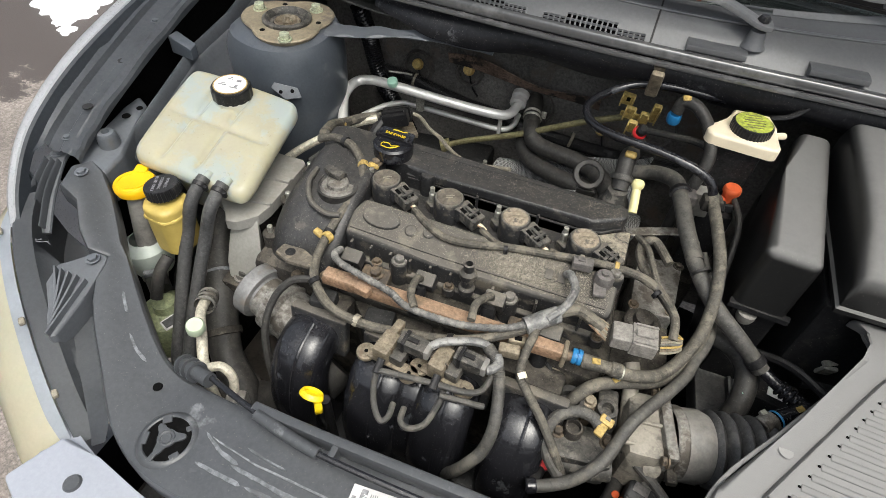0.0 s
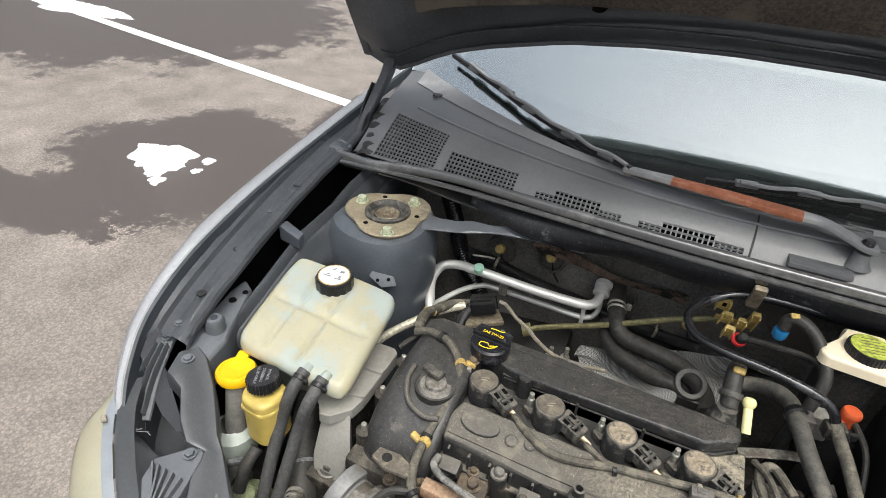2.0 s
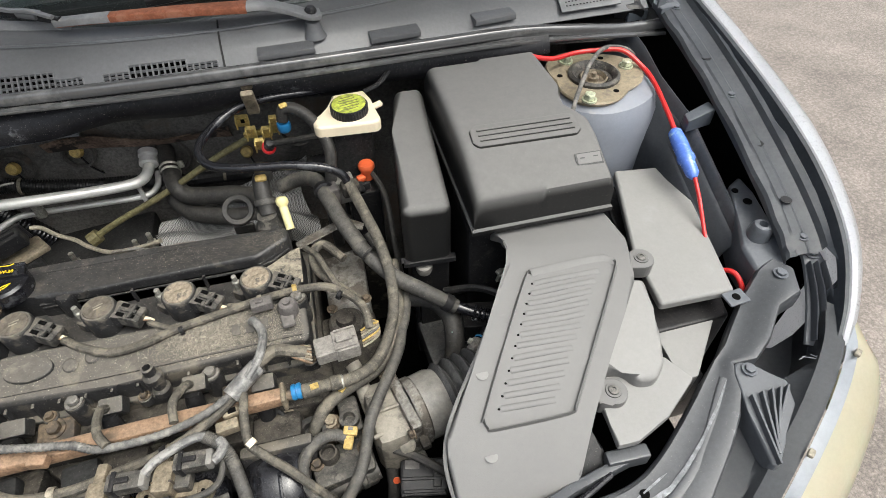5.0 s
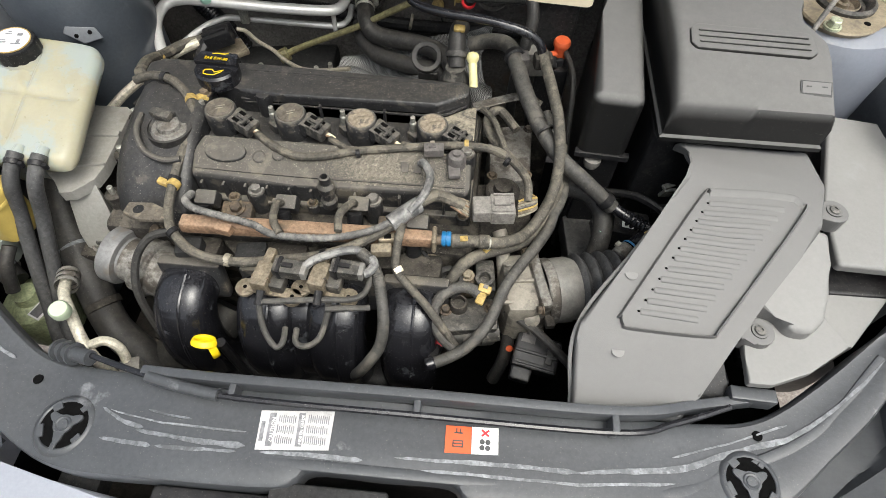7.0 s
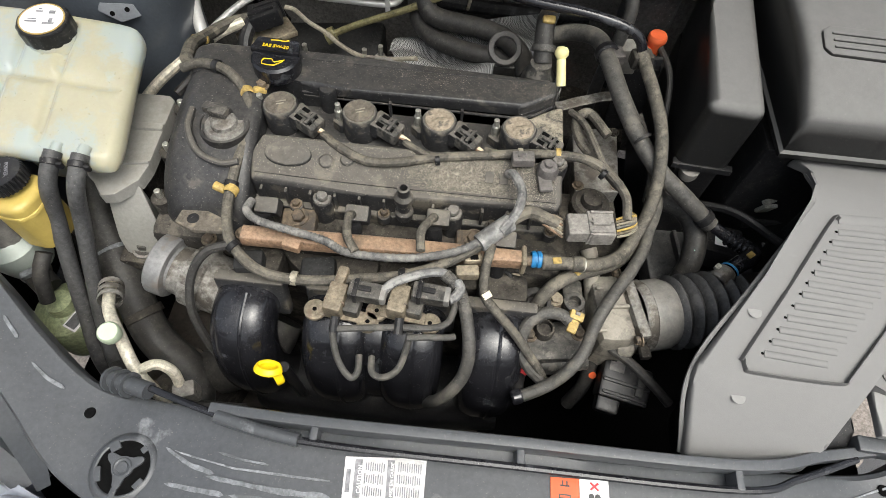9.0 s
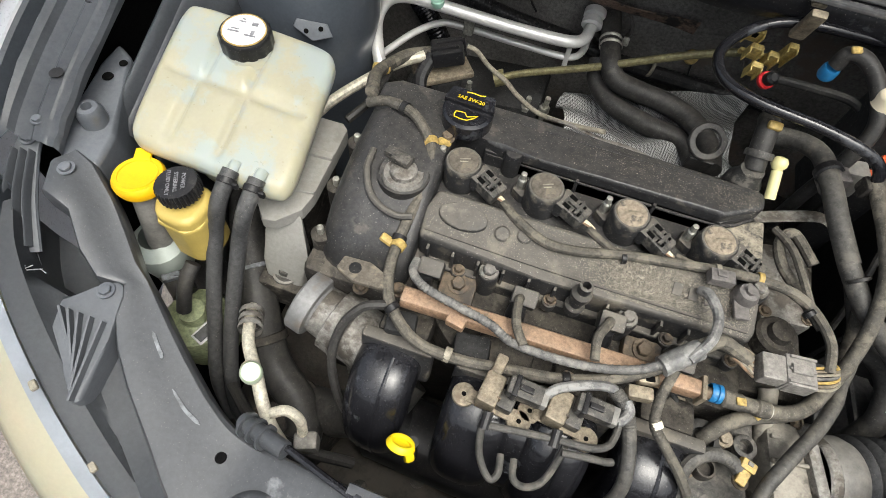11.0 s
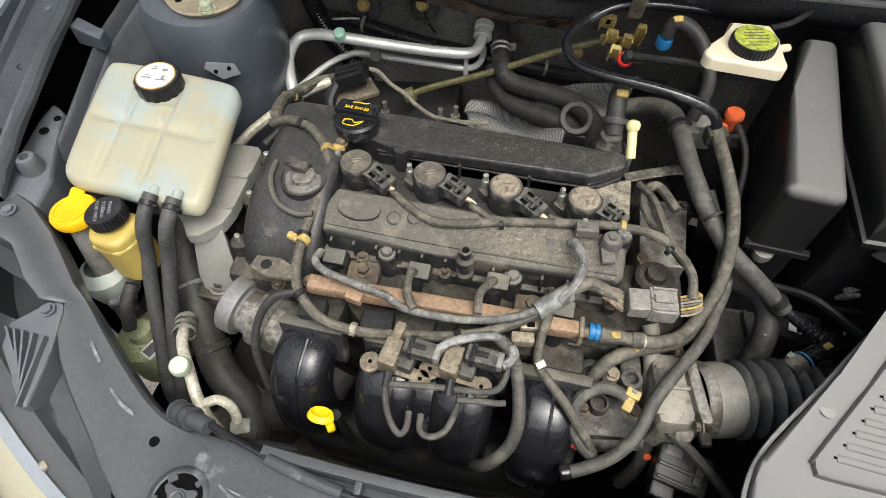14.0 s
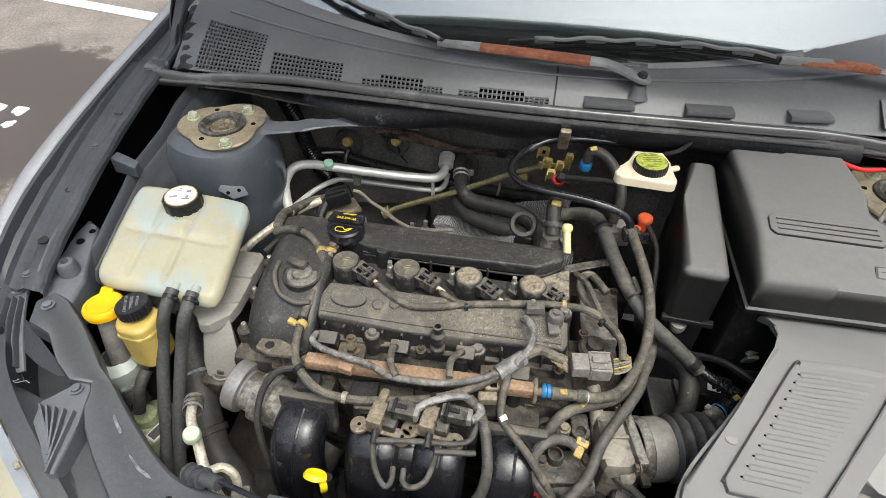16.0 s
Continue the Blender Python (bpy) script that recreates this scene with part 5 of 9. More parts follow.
    for lx, ly, lz in ((0.585, 0.187, 0.812), (0.701, 0.272, 0.838), (0.515, 0.142, 0.764)):
        part("clip", box((0.011, 0.007, 0.006), (s * lx, ly, lz), (0, 0, s * 35), 0.002), "beige", hs)
    for k in range(5):
        part("mark", fix(tube([(0.668 - 0.006 * k, 0.276 + 0.003 * k, 0.8285), (0.660 - 0.006 * k, 0.286 + 0.003 * (k % 2), 0.8280)], 0.0007, 6)), "smear", hs)

# ---- cowl and windshield ----
cowl = thing("cowl_panel", (0, 0.85, 1.0), "faded black plastic cowl below the windshield with vent grilles", "cowl")


def cowl_front(x):
    k = (x / 0.6) ** 2
    return Vector((x, 0.822 + 0.035 * k, 1.014 - 0.014 * k))


def cowl_rear(x):
    k = (x / 0.6) ** 2
    return Vector((x, 0.898 + 0.175 * k, 1.062 + 0.035 * k))


def cowl_at(x, s, lift=0.0):
    a, b = cowl_front(x), cowl_rear(x)
    p = a.lerp(b, s)
    p.z += 0.010 * math.sin(math.pi * min(1, s * 1.15)) + lift
    return p


VENTS = [(-0.655, -0.520, 0.02, 0.43), (-0.500, -0.360, 0.05, 0.27), (-0.322, -0.290, 0.04, 0.13), (-0.290, -0.212, 0.03, 0.21), (-0.212, -0.176, 0.03, 0.12), (-0.150, -0.115, 0.03, 0.12), (-0.115, -0.038, 0.03, 0.19), (-0.038, 0.004, 0.03, 0.12)]


def cowl_mesh():
    xs = sorted({-0.70 + 0.02 * i for i in range(71)} | {q for v in VENTS for q in v[:2]})
    ss = sorted({i / 12 for i in range(13)} | {q for v in VENTS for q in v[2:]})
    t = B()
    g = {(x, s): t.verts.new(cowl_at(x, s)) for x in xs for s in ss}
    for x0, x1 in zip(xs, xs[1:]):
        for s0, s1 in zip(ss, ss[1:]):
            mx, ms = (x0 + x1) / 2, (s0 + s1) / 2
            if any(a < mx < b and c < ms < d for a, b, c, d in VENTS):
                continue
            t.faces.new((g[x0, s0], g[x1, s0], g[x1, s1], g[x0, s1]))
    bmesh.ops.remove_doubles(t, verts=t.verts, dist=0.0004)
    bmesh.ops.solidify(t, geom=t.faces[:], thickness=0.002)
    return t


part("panel", cowl_mesh(), "cowl", cowl)
# black sheet painted as the shade behind the vent grilles
part("shade_backing", sheet(lambda u, v: cowl_at(-0.69 + 1.38 * u, 0.02 + 0.9 * v, -0.026), 40, 6, 0.001), "shade_black", cowl)


def grille_mesh(x0, x1, s0, s1, step):
    """A lattice of thin bars across an opening."""
    t = B()
    nx = max(2, round((x1 - x0) / step))
    depth = (cowl_rear((x0 + x1) / 2) - cowl_front((x0 + x1) / 2)).length * (s1 - s0)
    ns = max(2, round(depth / step))
    for i in range(nx + 1):
        x = x0 + (x1 - x0) * i / nx
        sweep([cowl_at(x, s0 + (s1 - s0) * k / 4, -0.001) for k in range(5)], lambda q: [(-0.0011, -0.0015), (0.0011, -0.0015), (0.0011, 0.0015), (-0.0011, 0.0015)], t, 0)
    for j in range(ns + 1):
        s = s0 + (s1 - s0) * j / ns
        sweep([cowl_at(x0 + (x1 - x0) * k / 8, s, -0.001) for k in range(9)], lambda q: [(-0.0011, -0.0015), (0.0011, -0.0015), (0.0011, 0.0015), (-0.0011, 0.0015)], t, 0)
    return t


for v in VENTS:
    part("vent_grille", grille_mesh(*v, 0.0078), "cowl", cowl, "black vent grille with small square holes")
for a, b, c, d in ((-0.665, -0.185, 0.80, 0.99), (0.16, 0.42, 0.86, 0.96)):
    part("bleached_edge", sheet(lambda u, v: cowl_at(a + (b - a) * u, (c + 0.06 * u * (a < 0)) + (d - c - 0.06 * u * (a < 0)) * v, 0.0025), 30, 3, 0.001), "cowl_pale", cowl, "bleached pale rear edge")
flap = part("corner_flap", sheet(lambda u, v: cowl_at(0.535 + 0.11 * u, 0.02 + 0.26 * v, 0.010 - 0.006 * v), 8, 4, 0.002), "cowl_pale", cowl, "pale grey corner flap")
for k in range(3):
    for j in range(15):
        part("flap_hole", lathe([(0, 0.0004), (0.0016, 0.0004), (0.0018, 0)], 6, cowl_at(0.545 + 0.0062 * j, 0.05 + 0.035 * k, 0.0122 - 0.0010 * k)), "shade_black", flap)
part("seam", sweep([cowl_at(0.012, k / 6, 0.001) for k in range(6)], lambda q: rounded(0.003, 0.002, 0.8, 6), None, 0), "black", cowl)
part("step_edge", sweep([cowl_at(-0.62 + 1.24 * k / 30, 0.56, 0.001) for k in range(31)], lambda q: rounded(0.006, 0.004, 0.7, 8), None, 0), "cowl", cowl)
for a, b in ((0.060, 0.140), (0.222, 0.297), (0.385, 0.452)):
    part("seal_tab", sweep([cowl_at(a + (b - a) * k / 5, 0.14, 0.0) for k in range(6)], lambda q: rounded(0.036, 0.011, 0.5, 14), None, 0), "cowl", cowl)
for s in (-1, 1):
    part("plug", lathe([(0, 0.003), (0.010, 0.002), (0.011, 0)], 16, cowl_at(s * 0.600, 0.80, 0.002)), "black", cowl)
    part("corner", sheet(lambda u, v: cowl_at(s * (0.62 + 0.10 * u), v, 0.0) + Vector((0, 0.03 * u, -0.015 * u)), 6, 8, 0.002), "black", cowl)

strip = solo("weatherstrip", sweep([(-0.715, 0.838, 1.000), (-0.64, 0.832, 0.998), (-0.56, 0.840, 1.004), (-0.45, 0.838, 1.010), (-0.30, 0.824, 1.012), (-0.10, 0.813, 1.013), (0.10, 0.811, 1.013),
                                    (0.30, 0.820, 1.010), (0.45, 0.832, 1.004), (0.56, 0.835, 0.992), (0.64, 0.845, 0.978), (0.73, 0.850, 0.974)],
                                   lambda t: rounded(0.015, 0.018, 0.8, 14), None, 10), "seal", "long black rubber weatherstrip along the cowl edge", "weatherstrip")
part("lip", sweep([(-0.70, 0.826, 0.992), (-0.45, 0.822, 1.000), (-0.10, 0.800, 1.003), (0.10, 0.798, 1.003), (0.45, 0.818, 0.994), (0.72, 0.838, 0.964)], lambda t: rounded(0.013, 0.006, 0.6, 12), None, 16), "seal", strip)

screen = thing("windshield", (0, 1.0, 1.05), "large pale windshield reflecting the overcast sky", "windshield")


def glass_fn(u, v):
    x = -0.70 + 1.40 * u
    p = cowl_rear(max(-0.66, min(0.66, x)))
    return Vector((x, p.y - 0.008, p.z - 0.004)) + Vector((-x * 0.12 * v, 0.93 - 0.25 * (x / 0.7) ** 2, 0.41)) * v + Vector((0, 0, 0.02 * math.sin(math.pi * v) ** 2))


pane = part("pane", sheet(glass_fn, 40, 20, 0.005), "glass", screen)
pane.visible_shadow = False
part("dark_band", sheet(lambda u, v: glass_fn(u, 0.11 * v) - Vector((0, 0, 0.007)), 40, 3, 0.001), "black", screen)
part("rain_tray", sheet(lambda u, v: Vector((-0.72 + 1.44 * u, 0.95 + 0.9 * v, 0.98 + 0.02 * v)), 4, 4, 0.004), "dark", screen)
part("dashboard", sheet(lambda u, v: Vector((-0.72 + 1.44 * u, 1.05 + 1.0 * v, 1.0 + 0.06 * math.sin(3 * v))), 20, 10, 0.004), "dark", screen)


# ---- wipers ----
def wiper(at, arm, rusty, blade, label):
    w = thing("wiper", at, label, "wiper", "windshield wipers")  # arm, rust and blade run outwards
    part("pivot_boss", lathe([(0.018, -0.024), (0.013, -0.016), (0.010, -0.002), (0.0, 0.001)], 20, at), "cowl", w)
    part("pivot_nut", lathe([(0.0085, 0.008), (0.0085, 0.015), (0.0055, 0.019), (0, 0.019)], 8, at), "black", w)
    part("arm_head", sweep(arm, lambda t: rounded(0.030 - 0.008 * t - 0.006 * max(0, 0.12 - t) / 0.12, 0.009, 0.5, 14)), "cowl_pale", w, "dull grey curved arm head")
    part("arm", sweep(rusty, lambda t: rounded(0.028 - 0.016 * t, 0.011, 0.5, 12)), "rust", w, "wiper arm with bare orange rust")
    part("painted_end", sweep([Vector(p) + Vector((0, 0, 0.0006)) for p in rusty[-2:]], lambda t: rounded(0.0185 - 0.0055 * t, 0.0112, 0.5, 12)), "cowl_pale", w, "arm end with flaking grey paint")
    br = part("blade", sweep(blade, lambda t: rounded(0.009, 0.010, 0.6, 10)), "black", w)
    part("rubber", sweep([Vector(p) + Vector((0.006, 0.012, -0.010)) for p in blade], lambda t: rounded(0.004, 0.008, 0.7, 8)), "rubber", br)
    line = spline(blade, 8)
    for a, b in ((0.06, 0.55), (0.45, 0.94)):
        seg = line[int(a * (len(line) - 1)):int(b * (len(line) - 1)) + 1:3]
        part("frame_strip", sweep([p + Vector((0.004, -0.008, 0.006 + 0.004 * (i % 2))) for i, p in enumerate(seg)], lambda t: rounded(0.007, 0.005, 0.5, 8)), "cowl_pale", br)
    for k in range(4, len(line) - 2, 6):
        part("bridge", box((0.034, 0.016, 0.009), line[k] + Vector((0, 0, 0.003)), (0, 0, math.degrees(math.atan2(line[k + 1].y - line[k].y, line[k + 1].x - line[k].x))), 0.003), "cowl", br)
    return w


wiper((0.145, 0.850, 1.056), [(0.158, 0.852, 1.062), (0.142, 0.851, 1.063), (0.118, 0.858, 1.070), (0.085, 0.862, 1.079), (0.050, 0.857, 1.083)], [(0.060, 0.857, 1.082), (-0.03, 0.864, 1.084), (-0.12, 0.876, 1.082), (-0.195, 0.888, 1.078)],
      [(-0.185, 0.884, 1.082), (-0.274, 0.932, 1.086), (-0.392, 0.990, 1.104), (-0.477, 1.040, 1.120), (-0.610, 1.118, 1.142)], "black windshield wiper with a rusty arm resting on the glass")
wiper((0.612, 0.935, 1.044), [(0.626, 0.945, 1.050), (0.610, 0.932, 1.052), (0.588, 0.914, 1.058), (0.558, 0.915, 1.072), (0.500, 0.913, 1.085)], [(0.51, 0.913, 1.084), (0.44, 0.910, 1.088), (0.36, 0.906, 1.089)],
      [(0.36, 0.906, 1.090), (0.25, 0.926, 1.091), (0.15, 0.926, 1.090), (0.04, 0.917, 1.089), (-0.075, 0.896, 1.086)], "black windshield wiper with a rusty arm lying along the cowl")

# ---- hood ----
hood = thing("hood", (0, 1.0, 1.1), "open hood seen from below with black frame and dusty pad", "hood")
LEAN_BACK = radians(58)


def hood_at(x, s, inset=0.0):
    zb = lerp([(0, 1.249), (0.09, 1.249), (0.213, 1.242), (0.351, 1.227), (0.494, 1.197), (0.572, 1.174), (0.632, 1.145), (0.663, 1.128), (0.70, 1.132), (0.745, 1.150)], abs(x))
    yb = 1.002
    p = Vector((x * (1.0 - 0.06 * s), yb, zb)) + Vector((0, -math.cos(LEAN_BACK), math.sin(LEAN_BACK))) * s
    return p + Vector((0, math.sin(LEAN_BACK), math.cos(LEAN_BACK))) * inset


part("outer_skin", sheet(lambda u, v: hood_at(-0.76 + 1.52 * u, 0.92 * v, 0.035 - 0.02 * abs(2 * u - 1) ** 3), 24, 14, 0.002), "silver", hood)
part("inner_frame", sheet(lambda u, v: hood_at(-0.745 + 1.49 * u, 0.90 * v, 0.012 * math.sin(math.pi * u) - 0.010 * (1 if 0.06 < v < 0.16 else 0)), 40, 30, 0.002), "hoodpaint", hood, "dark painted hood inner frame")
part("pad", sheet(lambda u, v: hood_at(-0.60 + 1.20 * u, 0.085 + 0.04 * abs(2 * u - 1) ** 2 + 0.72 * v, -0.014 + 0.004 * math.sin(u * 40) * math.sin(v * 25)), 30, 20, 0.006), "pad", hood, "dusty brown insulation pad")
for q, w in ((0.040, 0.012),):
    part("bead", sweep([hood_at(-0.70 + 1.40 * k / 40, q + 0.006 * math.cos(k * math.pi / 40), -0.004) for k in range(41)], lambda t: rounded(w, 0.003, 0.9, 10), None, 0), "hoodpaint", hood)
part("edge_fold", sweep([hood_at(-0.745 + 1.49 * k / 40, 0.004, 0.0) for k in range(41)], lambda t: rounded(0.010, 0.008, 0.6, 8), None, 0), "hoodpaint", hood)
for s in (-1, 1):
    part("side_fold", sweep([hood_at(s * 0.745, 0.9 * k / 10, 0.0) for k in range(11)], lambda t: rounded(0.02, 0.014, 0.6, 8), None, 0), "hoodpaint", hood)
    for q in (0.30, 0.58):
        part("hole", lathe([(0, 0.001), (0.016, 0.001)], 18, hood_at(s * q, 0.085, -0.002), axis=(0, -math.sin(LEAN_BACK), -math.cos(LEAN_BACK))), "shade_black", hood)

# ---- wheels under the wings ----
for s in (-1, 1):
    whl = part("wheel", lathe([(0.19, -0.10), (0.20, -0.06), (0.20, 0.06), (0.19, 0.10)], 40, (s * 0.72, 0.78, 0.312), axis=(1, 0, 0)), "dark", shell, "black tyre on a plain rim")
    part("tyre", lathe([(0.19, -0.095), (0.25, -0.105), (0.298, -0.095), (0.312, -0.070), (0.312, 0.070), (0.298, 0.095), (0.25, 0.105), (0.19, 0.095)], 48, (s * 0.72, 0.78, 0.312), axis=(1, 0, 0)), "rubber", whl)
    part("rim", lathe([(0.19, 0.05), (0.17, 0.04), (0.06, 0.055), (0, 0.055)], 40, (s * 0.72, 0.78, 0.312), axis=(s, 0, 0)), "silver", whl)

tabp = part("hole_tab", box((0.030, 0.022, 0.004), (0.606, 0.380, 0.842), (0, 0, 5), 0.002), "railpaint", slam)
part("hole", lathe([(0, 0.0006), (0.005, 0.0006), (0.0055, 0.0)], 14, (0.606, 0.380, 0.8442)), "shade_black", tabp)


# ---- engine ----
engine = thing("engine", (-0.17, 0.5, 0.45), "dusty four-cylinder engine with a black plastic cam cover", "engine")
part("block", box((0.50, 0.26, 0.34), (-0.17, 0.53, 0.615), (0, 0, 0), 0.012), "block", engine, "grimy cast engine block")
part("head_face", prism([(-0.30, 0.425), (0.085, 0.425), (0.085, 0.48), (-0.30, 0.48)], 0.66, 0.783, 0.006), "block", engine)
cover = part("cam_cover_flange", prism([(-0.405, 0.455), (-0.30, 0.448), (0.070, 0.448), (0.074, 0.645), (-0.405, 0.645)], 0.782, 0.803, 0.004), "cover", engine)


def lid_z(y):
    """Height of the front cam cover, which rises to the rear."""
    return 0.836 + 0.40 * (y - 0.457) - 1.8 * max(0, y - 0.495) ** 1.5


lid = part("cam_cover_front", prism([(-0.298, 0.458), (-0.16, 0.455), (0.062, 0.458), (0.068, 0.470), (0.066, 0.516), (-0.294, 0.517), (-0.303, 0.49)], 0.800, lambda x, y: lid_z(y), 0.007, seg=3),
           "cover", engine, "black dusty plastic front cam cover")
LIDTILT = math.degrees(math.atan(0.36))
part("emboss", prism([(-0.258 + 0.028 * math.cos(a), 0.491 + 0.014 * math.sin(a)) for a in [i * math.pi / 10 for i in range(20)]], 0.835, lambda x, y: lid_z(y) + 0.0020, 0.002), "cover", lid)
for k in range(2):
    part("emboss", lathe([(0, 0.0020), (0.0070, 0.0017), (0.0090, 0)], 18, pose(-0.212 + 0.024 * k, 0.487 + 0.006 * (k % 2), lid_z(0.488) - 0.0006, LIDTILT, 0, 0)), "cover", lid)
for k in range(13):
    x = -0.285 + 0.029 * k
    part("side_rib", box((0.0035, 0.008, 0.028), (x, 0.4545, 0.815), (0, 0, 0), 0.001), "cover", lid)
rear = part("cam_cover_rear", prism([(-0.402, 0.590), (-0.300, 0.590), (-0.262, 0.587), (-0.245, 0.583), (-0.20, 0.583), (0.012, 0.583), (0.056, 0.610), (0.056, 0.630), (0.045, 0.637), (-0.230, 0.634), (-0.262, 0.640), (-0.385, 0.642), (-0.404, 0.630)], 0.80, 0.871, 0.006, seg=3),
            "cover_clean", engine, "black plastic rear cam cover")


def grit_mesh(n, x0, x1, y0, y1, z, seed, dense=None, lo=0.00025, hi=0.0008):
    """Grains strewn over a surface, closer together round the dense places."""
    r = random.Random(seed)
    t = B()
    while n:
        x, y = r.uniform(x0, x1), r.uniform(y0, y1)
        if dense and r.random() > sum(k * math.exp(-((x - a) / sa) ** 2 - ((y - b) / sb) ** 2) for a, b, sa, sb, k in dense):
            continue
        n -= 1
        s = lo + (hi - lo) * r.random() ** 3
        p = Vector((x, y, z(x, y)))
        v = [t.verts.new(p + Vector((s * math.cos(a) * r.uniform(0.6, 1.2), s * math.sin(a) * r.uniform(0.6, 1.2), 0))) for a in (0, 1.6, 3.1, 4.7)] + [t.verts.new(p + Vector((0, 0, s * 0.8)))]
        for i in range(4):
            t.faces.new((v[i], v[(i + 1) % 4], v[4]))
    return t


tagged(part("grit", grit_mesh(20000, -0.295, 0.060, 0.462, 0.513, lambda x, y: lid_z(y) + 0.0002, 3,
                              [(-0.062, 0.486, 0.036, 0.022, 1.0), (-0.02, 0.480, 0.05, 0.02, 0.45), (-0.2, 0.50, 0.12, 0.03, 0.05), (0.03, 0.49, 0.05, 0.04, 0.15)]), "grit", lid, "sandy grit lying on the cover"), kind="stuff")
tagged(part("grit", grit_mesh(1500, -0.25, 0.05, 0.590, 0.632, lambda x, y: 0.8712, 4, [(-0.05, 0.615, 0.15, 0.03, 0.6), (0.03, 0.62, 0.03, 0.03, 1.0)], 0.00025, 0.0007), "grit", rear, "pale specks of grit"), kind="stuff")
part("step", prism([(-0.262, 0.583), (0.014, 0.583), (0.052, 0.607), (0.050, 0.612), (0.010, 0.589), (-0.262, 0.589)], 0.80, 0.8575, 0.002), "cover_clean", rear)
part("scallop", lathe([(0.011, 0.80), (0.011, 0.864), (0.009, 0.868), (0, 0.868)], 20, (-0.228, 0.584, 0)), "cover_clean", rear)
part("right_wall", prism([(0.015, 0.545), (0.068, 0.545), (0.068, 0.612), (0.056, 0.610), (0.016, 0.583)], 0.80, 0.848, 0.004), "sandy", rear)


def dome_mesh():
    """Timing cover end: a barrel that rolls down to the front and over its outer end."""
    t = B()
    prof = spline([(0, 0.618, 0.871), (0, 0.585, 0.871), (0, 0.545, 0.868), (0, 0.505, 0.860), (0, 0.470, 0.846), (0, 0.440, 0.826), (0, 0.420, 0.802), (0, 0.409, 0.770), (0, 0.405, 0.735)], 4)
    xs = [-0.409, -0.4085, -0.4065, -0.402, -0.395, -0.386, -0.374, -0.36, -0.34, -0.32, -0.306, -0.300, -0.298]
    rows = []
    for p in prof:
        row = []
        for x in xs:
            e = max(0, -0.372 - x) / 0.037
            f = max(0, x + 0.306) / 0.008
            d = 0.034 * (1 - math.sqrt(max(0, 1 - e * e))) + 0.012 * f * f
            k = min(1, max(0, (0.50 - p.y) / 0.09))
            row.append(t.verts.new((x, p.y + d * k * 0.9, p.z - d * (1 - 0.5 * k))))
        rows.append(row)
    for a, b in zip(rows, rows[1:]):
        for i in range(len(a) - 1):
            t.faces.new((a[i], a[i + 1], b[i + 1], b[i]))
    for side, x in ((0, -0.4085), (-1, -0.299)):
        low = [t.verts.new((x, r[side].co.y, 0.73)) for r in rows]
        for i in range(len(rows) - 1):
            t.faces.new((rows[i][side], rows[i + 1][side], low[i + 1], low[i]))
    return t


dome = part("timing_dome", dome_mesh(), "cover_clean", engine, "rounded black timing cover dome", sharp=50)
vvt = part("valve_seat", lathe([(0.025, 0.84), (0.025, 0.860), (0.022, 0.864), (0.016, 0.864), (0.015, 0.869), (0.011, 0.872), (0, 0.873)], 28, (-0.336, 0.514, 0)), "alu", engine, "dusty cam timing solenoid")
part("connector", box((0.022, 0.013, 0.010), (-0.341, 0.520, 0.876), (0, 0, -12), 0.002), "plug", vvt)
part("connector", box((0.034, 0.012, 0.009), (-0.346, 0.527, 0.872), (0, 0, -12), 0.002), "plug", vvt)
part("rim", lathe([(0.030, 0.850), (0.030, 0.8635), (0.0275, 0.8645), (0.0275, 0.850)], 28, (-0.336, 0.514, 0)), "rubber", vvt)
part("vent_pipe", tube([(-0.378, 0.530, 0.866), (-0.374, 0.500, 0.865), (-0.357, 0.474, 0.857), (-0.330, 0.465, 0.852), (-0.310, 0.470, 0.852)], 0.0042, 10), "cover", engine)
for x, y, z in ((-0.412, 0.560, 0.830), (-0.414, 0.500, 0.818), (-0.408, 0.440, 0.805), (-0.398, 0.602, 0.842)):
    lug = part("lug", lathe([(0.012, -0.04), (0.012, 0), (0.009, 0.002), (0, 0.002)], 16, (x, y, z)), "block", engine)
    part("stud", lathe([(0.004, 0), (0.004, 0.013), (0.003, 0.014), (0, 0.014)], 10, (x, y, z)), "steel", lug)
for x, y in ((-0.213, 0.452), (-0.058, 0.451), (0.058, 0.512)):
    lug = part("bolt_boss", lathe([(0.0125, -0.045), (0.0125, -0.003), (0.011, 0), (0, 0)], 18, (x, y, 0.822 if y < 0.5 else 0.858)), "cover", engine)
    part("bolt", bolt((x, y, 0.822 if y < 0.5 else 0.858), 0.007, 0.008), "alu", lug)
part("breather_nozzle", lathe([(0.010, 0.81), (0.011, 0.822), (0.008, 0.826), (0.008, 0.838), (0.011, 0.842), (0.011, 0.850), (0.007, 0.855), (0.007, 0.866), (0.0045, 0.867), (0.0042, 0.855), (0, 0.855)], 18, (-0.115, 0.447, 0)), "cover", engine)
pad = part("bracket_plate", prism([(-0.368, 0.395), (-0.345, 0.386), (-0.312, 0.388), (-0.305, 0.402), (-0.335, 0.414), (-0.365, 0.412)], 0.824, 0.829, 0.002), "coildark", engine)
part("slot", lathe([(0, 0.0008), (0.007, 0.0008)], 12, (-0.348, 0.401, 0.829)), "black", pad)

# oil filler cap with its lettering
cap = thing("oil_filler_cap", (-0.291, 0.618, 0.882), "black oil filler cap with yellow lettering and oil can symbol", "oil cap")
